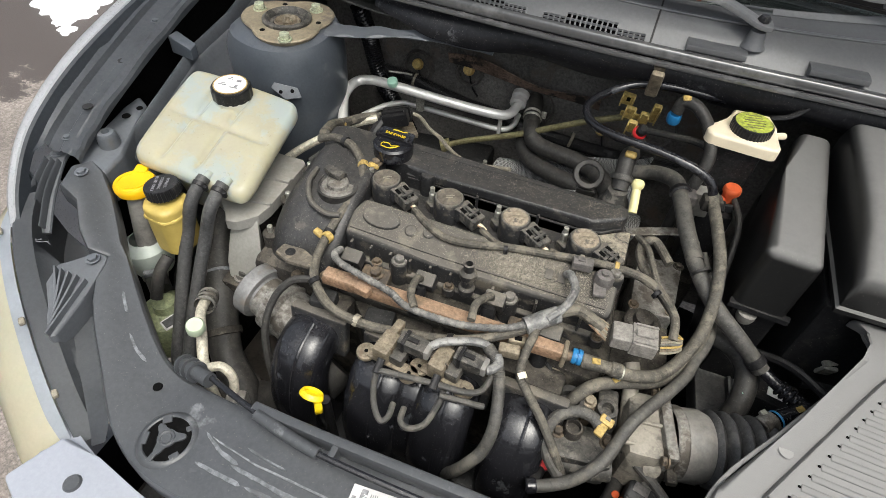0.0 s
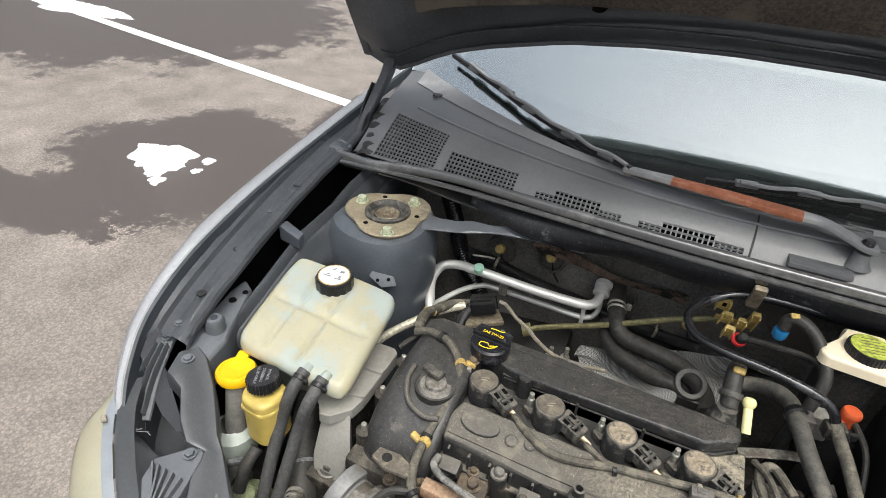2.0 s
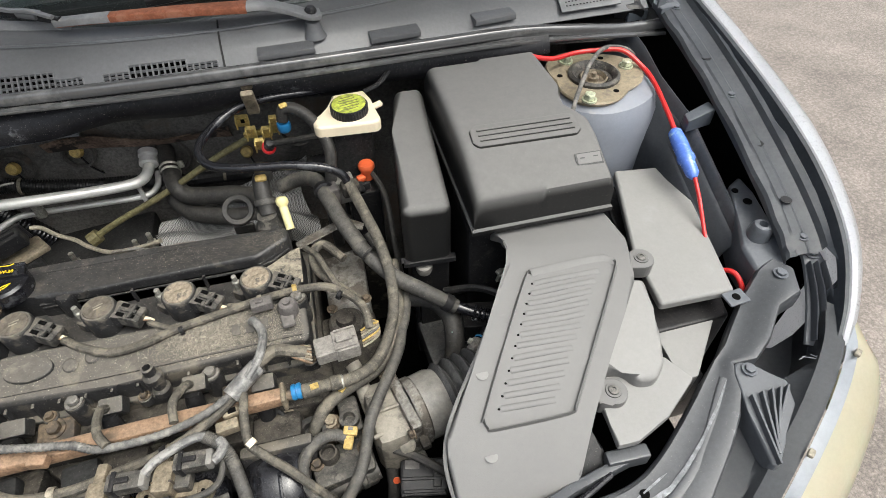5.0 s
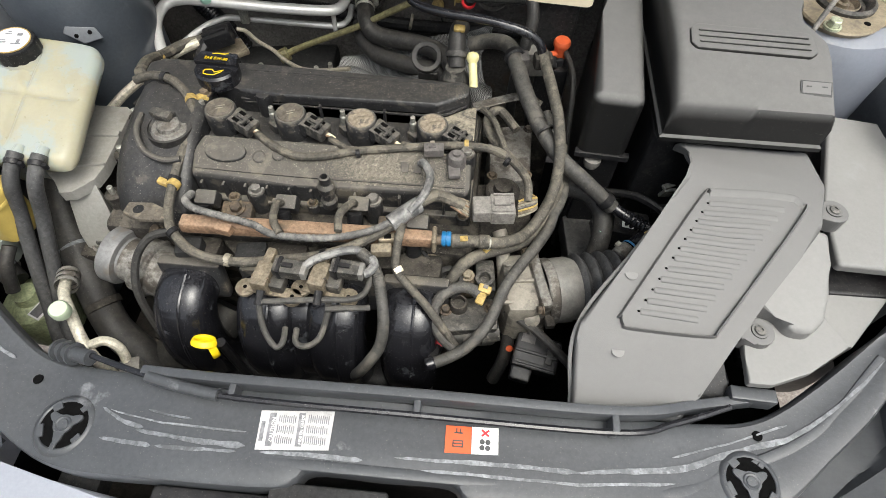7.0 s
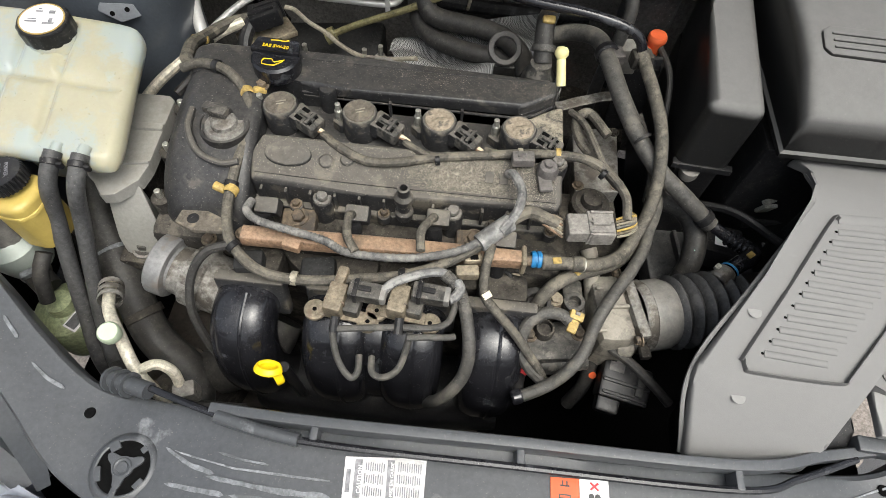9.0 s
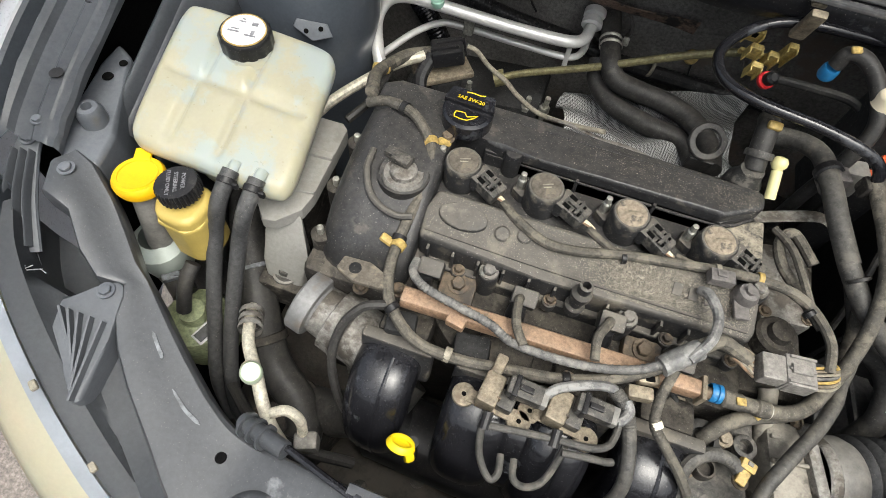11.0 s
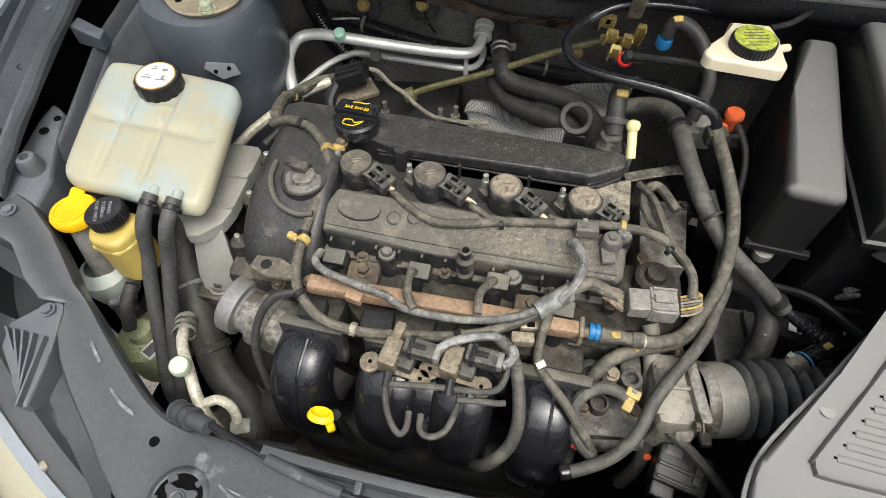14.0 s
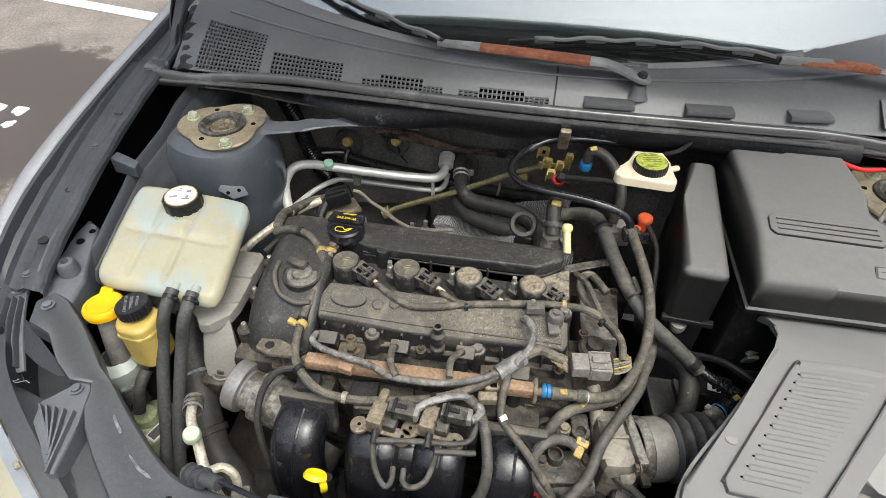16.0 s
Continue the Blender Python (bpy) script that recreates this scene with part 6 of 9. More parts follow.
part("cap", lathe([(0.0285, 0.0), (0.0295, 0.004), (0.0295, 0.019), (0.0265, 0.022), (0.0, 0.022)], 32, (-0.292, 0.604, 0.871)), "gloss", cap)
part("grip", prism([(-0.323, 0.606), (-0.318, 0.628), (-0.266, 0.626), (-0.262, 0.604)], 0.892, 0.899, 0.003), "gloss", cap)
words("SAE 5W-20", 0.0068, pose(-0.292, 0.6115, 0.8994, 0, 0, -3), "dipyellow", cap)
part("oil_can", tube([(-0.304, 0.595, 0.8934), (-0.294, 0.596, 0.8934), (-0.290, 0.591, 0.8934), (-0.279, 0.596, 0.8934), (-0.289, 0.586, 0.8934), (-0.304, 0.587, 0.8934), (-0.304, 0.595, 0.8934)], 0.0007, 6, None, 2), "dipyellow", cap)
part("oil_can", tube([(-0.300, 0.6215, 0.8992), (-0.292, 0.6225, 0.8992), (-0.284, 0.6215, 0.8992), (-0.278, 0.6235, 0.8992)], 0.0007, 6, None, 2), "dipyellow", cap)


# ---- ignition coils ----
def coil(top):
    c = thing("ignition_coil", (0, 0, 0), "round dusty black pencil ignition coil with a plug connector", "ignition coil", "row of ignition coils")
    part("body", lathe([(0.021, -0.07), (0.0215, -0.012), (0.0215, -0.003), (0.0195, 0.0), (0.0, 0.0005)], 28), "cover", c)
    part("top_disc", lathe([(0.0, 0.0016), (0.0165, 0.0014), (0.0175, 0.0)], 28), top, c, "dusty round top")
    for k in range(2):
        part("print_line", box((0.012 - 0.003 * k, 0.0016, 0.0004), (0.001, 0.002 - 0.004 * k, 0.0017), (0, 0, 20), 0), "beige" if top == "coildark" else "tan", c)
    part("ear", prism([(-0.036, 0.004), (-0.030, 0.020), (-0.016, 0.016), (-0.012, 0.0), (-0.024, -0.006)], -0.05, -0.022, 0.003), "cover", c)
    part("stud", lathe([(0.005, -0.022), (0.005, -0.008), (0.0035, -0.006), (0.0035, 0.002), (0, 0.003)], 10, (-0.027, 0.008, 0)), "steel", c)
    plug = part("connector", box((0.034, 0.024, 0.018), (0.035, -0.013, -0.014), (0, 8, -28), 0.003), "plug", c)
    for q, r in ((-0.007, 0.007), (-0.007, -0.007), (0.006, 0.006), (0.006, -0.006)):
        part("slot", box((0.009, 0.005, 0.002), (0.035 + q * 0.883 + r * 0.469, -0.013 - q * 0.469 + r * 0.883, -0.0052 - 0.14 * q), (0, 8, -28), 0), "shade_black", plug)
    part("latch", box((0.020, 0.005, 0.004), (0.036, -0.0135, -0.0035), (0, 8, -28), 0.001), "plug", plug)
    part("bridge", box((0.004, 0.020, 0.004), (0.040, -0.0157, -0.0038), (0, 8, -28), 0.001), "plug", plug)
    part("collar", box((0.014, 0.027, 0.022), (0.022, -0.006, -0.014), (0, 8, -28), 0.003), "cover", plug)
    for k in range(3):
        part("lead", tube([(0.048, -0.020 - 0.003 + 0.003 * k, -0.017), (0.056, -0.026 + 0.002 * k, -0.017), (0.062, -0.030 + 0.001 * k, -0.016)], 0.0012, 6), "cream" if k else "copper", plug)
    return c


for k, top in enumerate(("coildark", "coildark", "coiltan", "coiltan")):
    coil(top).matrix_basis = pose(-0.278 + 0.096 * k, 0.55, 0.869, 0, 0, (0, 4, -3, 2)[k])

loom = thing("coil_wiring_loom", (-0.1, 0.51, 0.85), "dusty grey taped wiring loom feeding the ignition coils", "wiring loom")
part("trunk", tube([(-0.222, 0.522, 0.853), (-0.200, 0.505, 0.855), (-0.166, 0.490, 0.853), (-0.130, 0.492, 0.853), (-0.085, 0.502, 0.857), (-0.036, 0.510, 0.859), (0.028, 0.519, 0.862), (0.085, 0.520, 0.862),
                    (0.115, 0.508, 0.858), (0.138, 0.482, 0.850), (0.141, 0.452, 0.842)], 0.0054, 10), "loom", loom)
for pts in ([(-0.124, 0.524, 0.853), (-0.108, 0.512, 0.855), (-0.090, 0.501, 0.857)], [(-0.028, 0.524, 0.853), (-0.012, 0.518, 0.857), (0.006, 0.516, 0.861)], [(0.068, 0.524, 0.853), (0.085, 0.522, 0.858), (0.105, 0.512, 0.859)],
            [(0.075, 0.600, 0.855), (0.090, 0.575, 0.862), (0.100, 0.545, 0.863), (0.112, 0.512, 0.859)]):
    part("branch", tube(pts, 0.0042, 8), "loom", loom)
part("branch", tube([(0.124, 0.575, 0.845), (0.100, 0.605, 0.850), (0.084, 0.590, 0.850), (0.088, 0.560, 0.848), (0.110, 0.530, 0.846), (0.135, 0.500, 0.842)], 0.0062, 10), "loom", loom)
sensor = thing("cam_sensor", (0.03, 0.505, 0.85), "small dusty cam sensor with a pale plug", "sensor")
part("plug", box((0.026, 0.015, 0.013), (0.016, 0.506, 0.866), (0, 0, 6), 0.002), "plugbrown", sensor)
part("latch", box((0.010, 0.006, 0.003), (0.014, 0.506, 0.873), (0, 0, 6), 0.001), "plugbrown", sensor)
part("body", lathe([(0.012, -0.014), (0.013, 0.0), (0.010, 0.006), (0.005, 0.007), (0.005, 0.011), (0, 0.011)], 18, (0.046, 0.500, 0.860)), "plugbrown", sensor)
part("tab", box((0.016, 0.026, 0.006), (0.044, 0.486, 0.853), (0, 0, 8), 0.002), "plugbrown", sensor)

# main loom from the left over the timing cover to the junction
main = thing("engine_wiring_loom", (-0.3, 0.45, 0.83), "dusty taped main wiring loom with yellow ties", "wiring loom")
part("trunk", ribbed([(-0.410, 0.592, 0.868), (-0.385, 0.595, 0.876), (-0.350, 0.585, 0.878), (-0.322, 0.560, 0.868), (-0.308, 0.522, 0.856), (-0.313, 0.478, 0.848), (-0.316, 0.438, 0.834), (-0.312, 0.405, 0.826),
                      (-0.296, 0.374, 0.824), (-0.262, 0.352, 0.814), (-0.215, 0.352, 0.803), (-0.165, 0.358, 0.806), (-0.105, 0.364, 0.818), (-0.060, 0.378, 0.832), (-0.012, 0.405, 0.848)], 0.0064, 0.004, 0.05), "loom", main)
part("branch", tube([(-0.300, 0.376, 0.824), (-0.325, 0.366, 0.820), (-0.342, 0.345, 0.800), (-0.345, 0.318, 0.765), (-0.332, 0.295, 0.715), (-0.318, 0.285, 0.690)], 0.0052, 8), "rubber", main)
part("rail_loom", ribbed([(-0.290, 0.432, 0.830), (-0.287, 0.412, 0.842), (-0.270, 0.398, 0.846), (-0.232, 0.390, 0.845), (-0.195, 0.384, 0.842), (-0.165, 0.374, 0.838), (-0.105, 0.375, 0.838), (-0.053, 0.384, 0.846), (-0.015, 0.405, 0.852)], 0.0050, 0.0048, 0.16), "loom_grey", main, "grey corrugated loom tube")
part("junction", tube([(-0.026, 0.396, 0.850), (-0.008, 0.412, 0.854), (0.006, 0.424, 0.856)], 0.0105, 12), "tape", main, "taped junction")
part("grey_branch", tube([(-0.004, 0.408, 0.860), (0.012, 0.432, 0.868), (0.016, 0.460, 0.868), (0.006, 0.482, 0.866), (0.001, 0.490, 0.856)], 0.0052, 10), "tape", main)
part("plug_branch", tube([(0.005, 0.425, 0.858), (0.025, 0.440, 0.856), (0.045, 0.440, 0.848), (0.060, 0.437, 0.842)], 0.0078, 10), "loom", main)
part("drop_branch", ribbed([(-0.012, 0.398, 0.850), (-0.016, 0.372, 0.832), (-0.014, 0.350, 0.820), (0.000, 0.336, 0.812), (0.025, 0.318, 0.795), (0.052, 0.298, 0.765), (0.070, 0.288, 0.735)], 0.0056, 0.005, 0.10), "loom", main)
part("pale_tape", tube([(-0.014, 0.352, 0.821), (-0.010, 0.347, 0.8185)], 0.0062, 10), "cream", main)
for pts in ([(-0.158, 0.374, 0.842), (-0.170, 0.392, 0.844), (-0.174, 0.420, 0.838), (-0.172, 0.432, 0.825)], [(-0.088, 0.382, 0.845), (-0.090, 0.405, 0.848), (-0.080, 0.428, 0.842), (-0.078, 0.436, 0.830)]):
    part("injector_branch", tube(pts, 0.0050, 10), "loom", main)
for x, y, z, a in ((-0.321, 0.562, 0.868, 30), (-0.314, 0.440, 0.836, -10)):
    part("tie", lathe([(0.0068, -0.005), (0.0082, -0.004), (0.0082, 0.004), (0.0068, 0.005)], 18, pose(x, y, z, 90, 0, a)), "clip", main, "dusty yellow cable tie")
    part("tie_clip", box((0.016, 0.010, 0.008), (x + (0.014 if a > 0 else -0.014), y + (0.006 if a > 0 else 0.002), z), (0, 20, a), 0.003), "clip", main)

plug = thing("wiring_connector", (0.1, 0.44, 0.84), "large grey multi-pin wiring connector with bare coloured leads", "connector")
part("socket", box((0.028, 0.028, 0.020), (0.085, 0.437, 0.840), (0, 0, 6), 0.003), "conn", plug)
part("header", box((0.028, 0.034, 0.023), (0.110, 0.440, 0.840), (0, 0, 6), 0.003), "conn", plug)
part("lock", box((0.020, 0.010, 0.004), (0.108, 0.440, 0.853), (0, 0, 6), 0.001), "conn", plug)
for q in (-0.013, 0.0, 0.013):
    part("rib", box((0.026, 0.003, 0.003), (0.109, 0.440 + q, 0.8525), (0, 0, 6), 0.0008), "conn", plug)
part("rim", box((0.004, 0.031, 0.023), (0.096, 0.4385, 0.840), (0, 0, 6), 0.001), "conn", plug)
rnd = random.Random(5)
for k in range(7):
    dy = 0.005 * (k - 3)
    part("lead", tube([(0.067, 0.434 + dy * 0.8, 0.840), (0.056, 0.437 + dy * 0.7, 0.844), (0.044, 0.440 + dy * 0.4, 0.845)], 0.0015, 6), ("copper", "beige", "tan", "beige")[k % 4], plug)
    part("lead", tube([(0.129, 0.442 + dy * 0.8, 0.840), (0.142, 0.446 + dy * 0.8, 0.843), (0.152, 0.454 + dy * 0.5, 0.840), (0.146, 0.468, 0.838)], 0.0015, 6), ("beige", "tan", "clip", "loom_grey")[k % 4], plug)

# ---- fuel rail ----
rail = thing("fuel_rail", (-0.13, 0.395, 0.81), "copper-coloured dusty fuel rail with injector plugs", "fuel rail")
part("rail", sweep([(-0.291, 0.392, 0.820), (-0.13, 0.396, 0.820), (0.024, 0.400, 0.818)], lambda t: rounded(0.021 - 0.003 * max(0, t - 0.8) * 5, 0.019, 0.5, 14), None, 4), "copper", rail)
part("rail_end", box((0.006, 0.027, 0.024), (0.027, 0.400, 0.818), (0, 0, 2), 0.003), "tan", rail)
part("neck", lathe([(0.0065, 0.0), (0.0065, 0.010)], 14, (0.029, 0.400, 0.818), axis=(1, 0.02, 0)), "rustbrown", rail)
part("clip", box((0.022, 0.012, 0.012), (-0.030, 0.388, 0.829), (0, 0, 10), 0.003), "tan", rail)
part("clip_slot", box((0.009, 0.006, 0.002), (-0.029, 0.387, 0.8352), (0, 0, 10), 0.0006), "shade_black", rail)
part("blue_ring", lathe([(0.0088, 0), (0.0098, 0.002), (0.0098, 0.005), (0.0084, 0.0055), (0.0084, 0.0065), (0.0098, 0.007), (0.0098, 0.011), (0.0085, 0.012), (0, 0.012)], 20, (0.036, 0.402, 0.818), axis=(1, 0.05, 0)), "blue", rail, "blue quick-release ring")
for x, y in ((-0.241, 0.432), (-0.030, 0.428)):
    pad = part("mount_pad", box((0.042, 0.036, 0.018), (x, y, 0.790), (10, 0, 3), 0.004), "rustbrown", rail)
    part("bolt", bolt((x, y + 0.004, 0.800), 0.008, 0.009, (0, -0.2, 1)), "rustbrown", pad)
for x, y, z in ((-0.278, 0.432, 0.812), (-0.172, 0.432, 0.815), (-0.078, 0.436, 0.818), (0.0, 0.420, 0.812)):
    inj = part("injector", lathe([(0.010, -0.03), (0.011, 0.0), (0.009, 0.012), (0, 0.013)], 16, (x, y - 0.012, z - 0.006), axis=(0, 0.4, 1)), "black", rail)
    part("plug", box((0.028, 0.020, 0.022), (x + 0.004, y + 0.004, z + 0.004), (20, 0, 0), 0.003), "cover", inj)
    part("clip_wire", box((0.004, 0.012, 0.006), (x + 0.014, y + 0.004, z + 0.012), (20, 0, 0), 0.001), "steel", inj)
part("clamp", box((0.020, 0.012, 0.012), (-0.228, 0.376, 0.838), (0, 0, -10), 0.002), "copper", rail)
part("clamp", box((0.026, 0.014, 0.014), (-0.035, 0.372, 0.826), (0, 0, 8), 0.003), "tan", rail)

# ---- intake manifold ----
intake = thing("intake_manifold", (-0.13, 0.29, 0.5), "glossy black plastic intake manifold with four curved runners", "intake manifold")
RUN = [(0.352, 0.752), (0.336, 0.757), (0.316, 0.752), (0.299, 0.728), (0.291, 0.686), (0.296, 0.640), (0.312, 0.598), (0.335, 0.565)]


def run_line(x, off):
    """A line along a runner, off metres outside its centre line."""
    pts = []
    for k, (y, z) in enumerate(RUN):
        y0, z0 = RUN[max(0, k - 1)]
        y1, z1 = RUN[min(len(RUN) - 1, k + 1)]
        d = math.hypot(y1 - y0, z1 - z0)
        pts.append((x, y + off * (z1 - z0) / d, z - off * (y1 - y0) / d))
    return pts


for x, w in ((-0.286, 0.072), (-0.176, 0.080), (-0.090, 0.076), (0.004, 0.074)):
    r = part("runner", sweep(run_line(x, 0), lambda t: rounded(w, 0.058 + 0.008 * math.sin(3 * t), 0.75, 24), None, 6), "gloss", intake)
    part("weld_seam", sweep(run_line(x + 0.006, 0.030)[1:7], lambda t: rounded(0.005, 0.008, 0.7, 8)), "gloss", r)
    part("weld_lip", sweep(run_line(x + 0.0105, 0.0285)[1:7], lambda t: rounded(0.003, 0.006, 0.7, 8)), "gloss", r)
    for f in (-0.36, 0.38):
        part("rib", sweep(run_line(x + w * f, 0.022)[1:6], lambda t: rounded(0.0026, 0.008, 0.7, 8)), "gloss", r)
    for f, g in ((-0.2, 3), (0.25, 4)):
        y, z = RUN[g]
        part("nub", lathe([(0.004, -0.004), (0.0038, 0.0015), (0.0025, 0.0025), (0, 0.0025)], 12, (x + w * f, y - 0.024, z + 0.014), axis=(0, -0.85, 0.5)), "gloss", r)
    part("flange", box((w + 0.010, 0.016, 0.066), (x + 0.005, 0.350, 0.760), (-8, 0, 0), 0.005), "cover", r)
    part("port", box((w - 0.014, 0.040, 0.050), (x + 0.006, 0.378, 0.762), (-8, 0, 0), 0.008), "block", r)
part("web", sweep(run_line(-0.132, -0.004), lambda t: rounded(0.060, 0.050, 0.6, 20), None, 6), "gloss", intake)
part("plenum", sweep([(-0.30, 0.32, 0.54), (-0.13, 0.31, 0.55), (0.03, 0.32, 0.56)], lambda t: rounded(0.10, 0.10, 0.7, 20)), "black", intake)
part("sensor_boss", box((0.034, 0.026, 0.022), (-0.285, 0.372, 0.792), (0, 0, 10), 0.005), "dark", intake)
part("sensor_boss", box((0.040, 0.030, 0.028), (-0.205, 0.372, 0.786), (0, 0, 8), 0.005), "dark", intake)
part("shelf", prism([(-0.23, 0.375), (0.03, 0.378), (0.03, 0.425), (-0.29, 0.425)], 0.70, 0.775, 0.006), "block", intake)

dip = thing("dipstick", (-0.236, 0.266, 0.70), "yellow plastic loop handle of the oil dipstick", "dipstick")
part("tube", tube([(-0.235, 0.280, 0.60), (-0.234, 0.275, 0.68), (-0.233, 0.272, 0.735)], 0.0065, 10), "black", dip)
RING = pose(-0.243, 0.262, 0.758, -38, 8, 0)
part("loop", sweep([RING @ Vector((0.0128 * math.cos(a), 0.0100 * math.sin(a), 0)) for a in [i * math.pi / 12 for i in range(25)]], lambda t: rounded(0.0048, 0.0085, 0.6, 10), None, 0), "dipyellow", dip)
part("web", lathe([(0, -0.001), (0.0105, -0.001), (0.0105, -0.003), (0, -0.003)], 24, RING), "dipyellow", dip)
part("tail", sweep([(-0.233, 0.257, 0.754), (-0.230, 0.253, 0.746), (-0.232, 0.254, 0.736)], lambda t: rounded(0.010, 0.007, 0.6, 10)), "dipyellow", dip)

# solenoid valves on the manifold
for x, y, name in ((-0.168, 0.328, "a"), (-0.100, 0.334, "b")):
    v = thing("solenoid_valve", (x, y, 0.79), "vacuum solenoid valve on a dusty tan bracket", "solenoid", "vacuum solenoids")
    for q, dy in ((-0.030, -0.006), (0.030, -0.014)):
        ear = part("ear", prism([(x + q + 0.0125 * math.cos(a), y + dy + 0.0125 * math.sin(a)) for a in [i * math.pi / 7 for i in range(14)]], 0.792, 0.797, 0.0015), "tan", v, "dusty steel mounting ear")
        part("hole", lathe([(0, 0.0004), (0.0022, 0.0004), (0.0025, 0)], 12, (x + q, y + dy, 0.7972)), "shade_black", ear)
    part("bridge", box((0.052, 0.014, 0.004), (x - 0.001, y - 0.008, 0.7965), (0, 0, -6), 0.001), "tan", v)
    part("body", box((0.021, 0.034, 0.024), (x - 0.006, y + 0.002, 0.809), (0, 0, -8), 0.003), "tan", v)
    part("neck", box((0.012, 0.030, 0.012), (x - 0.005, y + 0.026, 0.812), (0, 0, -8), 0.003), "tan", v)
    part("groove", box((0.0225, 0.002, 0.0225), (x - 0.006, y - 0.004, 0.8096), (0, 0, -8), 0.0005), "rustbrown", v)
    part("coil_case", box((0.018, 0.020, 0.016), (x + 0.012, y - 0.002, 0.804), (0, 0, -8), 0.003), "plug", v)
    plg = part("plug", box((0.036, 0.020, 0.016), (x + 0.026, y + 0.008, 0.824), (0, 0, -4), 0.003), "plug", v)
    part("seal", box((0.008, 0.0185, 0.0145), (x + 0.045, y + 0.007, 0.824), (0, 0, -4), 0.002), "grey_conn", plg)
    part("latch", box((0.014, 0.006, 0.004), (x + 0.026, y + 0.008, 0.833), (0, 0, -4), 0.001), "black", plg)
    part("collar", box((0.006, 0.023, 0.019), (x + 0.016, y + 0.009, 0.824), (0, 0, -4), 0.002), "black", plg)
    part("port", tube([(x - 0.002, y - 0.02, 0.816), (x - 0.002, y - 0.036, 0.810)], 0.005, 10), "black", v)

vac = thing("vacuum_hoses", (-0.1, 0.3, 0.8), "pair of thin dusty rubber vacuum hoses bent round the manifold", "hose")
for pts in ([(-0.168, 0.296, 0.811), (-0.137, 0.301, 0.810), (-0.100, 0.306, 0.810), (-0.068, 0.309, 0.810), (-0.052, 0.316, 0.810), (-0.046, 0.329, 0.810), (-0.044, 0.345, 0.812)],
            [(-0.092, 0.297, 0.805), (-0.066, 0.301, 0.804), (-0.050, 0.303, 0.803), (-0.042, 0.306, 0.800)]):
    part("hose", tube(pts, 0.0038, 10), "hosegrey", vac)
for pts in ([(-0.172, 0.300, 0.808), (-0.171, 0.290, 0.798), (-0.166, 0.275, 0.784), (-0.156, 0.262, 0.776), (-0.147, 0.257, 0.773), (-0.142, 0.265, 0.774), (-0.144, 0.283, 0.772)],
            [(-0.090, 0.304, 0.806), (-0.091, 0.294, 0.795), (-0.097, 0.274, 0.780), (-0.106, 0.264, 0.775), (-0.118, 0.261, 0.773), (-0.127, 0.266, 0.774), (-0.130, 0.283, 0.772)]):
    part("hose", tube(pts, 0.0038, 10), "hosegrey", vac)
wire = thing("solenoid_wiring", (-0.08, 0.34, 0.82), "grey taped wiring to the solenoids ending in a thick corrugated tube", "wiring loom")
part("lead", tube([(-0.124, 0.337, 0.826), (-0.112, 0.349, 0.829), (-0.086, 0.361, 0.831), (-0.066, 0.366, 0.831), (-0.054, 0.364, 0.828)], 0.0052, 10), "tape", wire)
part("lead", tube([(-0.052, 0.338, 0.824), (-0.046, 0.342, 0.824), (-0.041, 0.352, 0.824), (-0.046, 0.360, 0.826)], 0.0058, 10), "tape", wire)
part("conduit", ribbed([(-0.060, 0.366, 0.829), (-0.046, 0.357, 0.822), (-0.036, 0.342, 0.813), (-0.028, 0.316, 0.802), (-0.024, 0.292, 0.784), (-0.028, 0.275, 0.760), (-0.040, 0.262, 0.742), (-0.054, 0.258, 0.715), (-0.066, 0.266, 0.68), (-0.07, 0.28, 0.64)], 0.0076, 0.0035, 0.07), "hosegrey", wire)

# ---- left: pulley, mount bracket ----
pump = thing("idler_pulley", (-0.37, 0.37, 0.70), "worn steel accessory pulley on a dirty cast housing", "pulley")
AX = (0.95, -0.22, -0.14)
part("pulley", lathe([(0.0, 0.0), (0.024, 0.0), (0.028, 0.004), (0.038, 0.004), (0.0395, 0.006), (0.0395, 0.022), (0.038, 0.025), (0.030, 0.026), (0.026, 0.032), (0, 0.032)], 40, (-0.412, 0.382, 0.752), axis=AX), "pulley", pump)
part("housing", lathe([(0.030, 0.0), (0.031, 0.016), (0.038, 0.018), (0.039, 0.040), (0.036, 0.043), (0.036, 0.070), (0.028, 0.075), (0, 0.075)], 36, (-0.384, 0.375, 0.747), axis=AX), "alu", pump)
part("seam_band", lathe([(0.0395, 0.0), (0.0405, 0.002), (0.0405, 0.004), (0.0395, 0.006)], 36, (-0.350, 0.367, 0.742), axis=AX), "alu", pump)
part("foot", box((0.05, 0.04, 0.06), (-0.318, 0.352, 0.712), (0, 0, 12), 0.008), "alu", pump)
mount = thing("mount_bracket", (-0.47, 0.5, 0.7), "pale dusty aluminium engine mount bracket", "bracket")
part("plate", prism([(-0.520, 0.592), (-0.447, 0.594), (-0.438, 0.586), (-0.436, 0.480), (-0.440, 0.458), (-0.462, 0.434), (-0.478, 0.431), (-0.492, 0.452), (-0.520, 0.470)], 0.792, lambda x, y: 0.811 + 0.03 * (y - 0.5), 0.0018), "mount_alu", mount)
part("step", box((0.084, 0.010, 0.006), (-0.478, 0.536, 0.8140), (0, 0, 4), 0.0015), "mount_alu", mount)
part("step", box((0.048, 0.004, 0.005), (-0.460, 0.480, 0.8115), (0, 0, 10), 0.001), "mount_alu", mount)
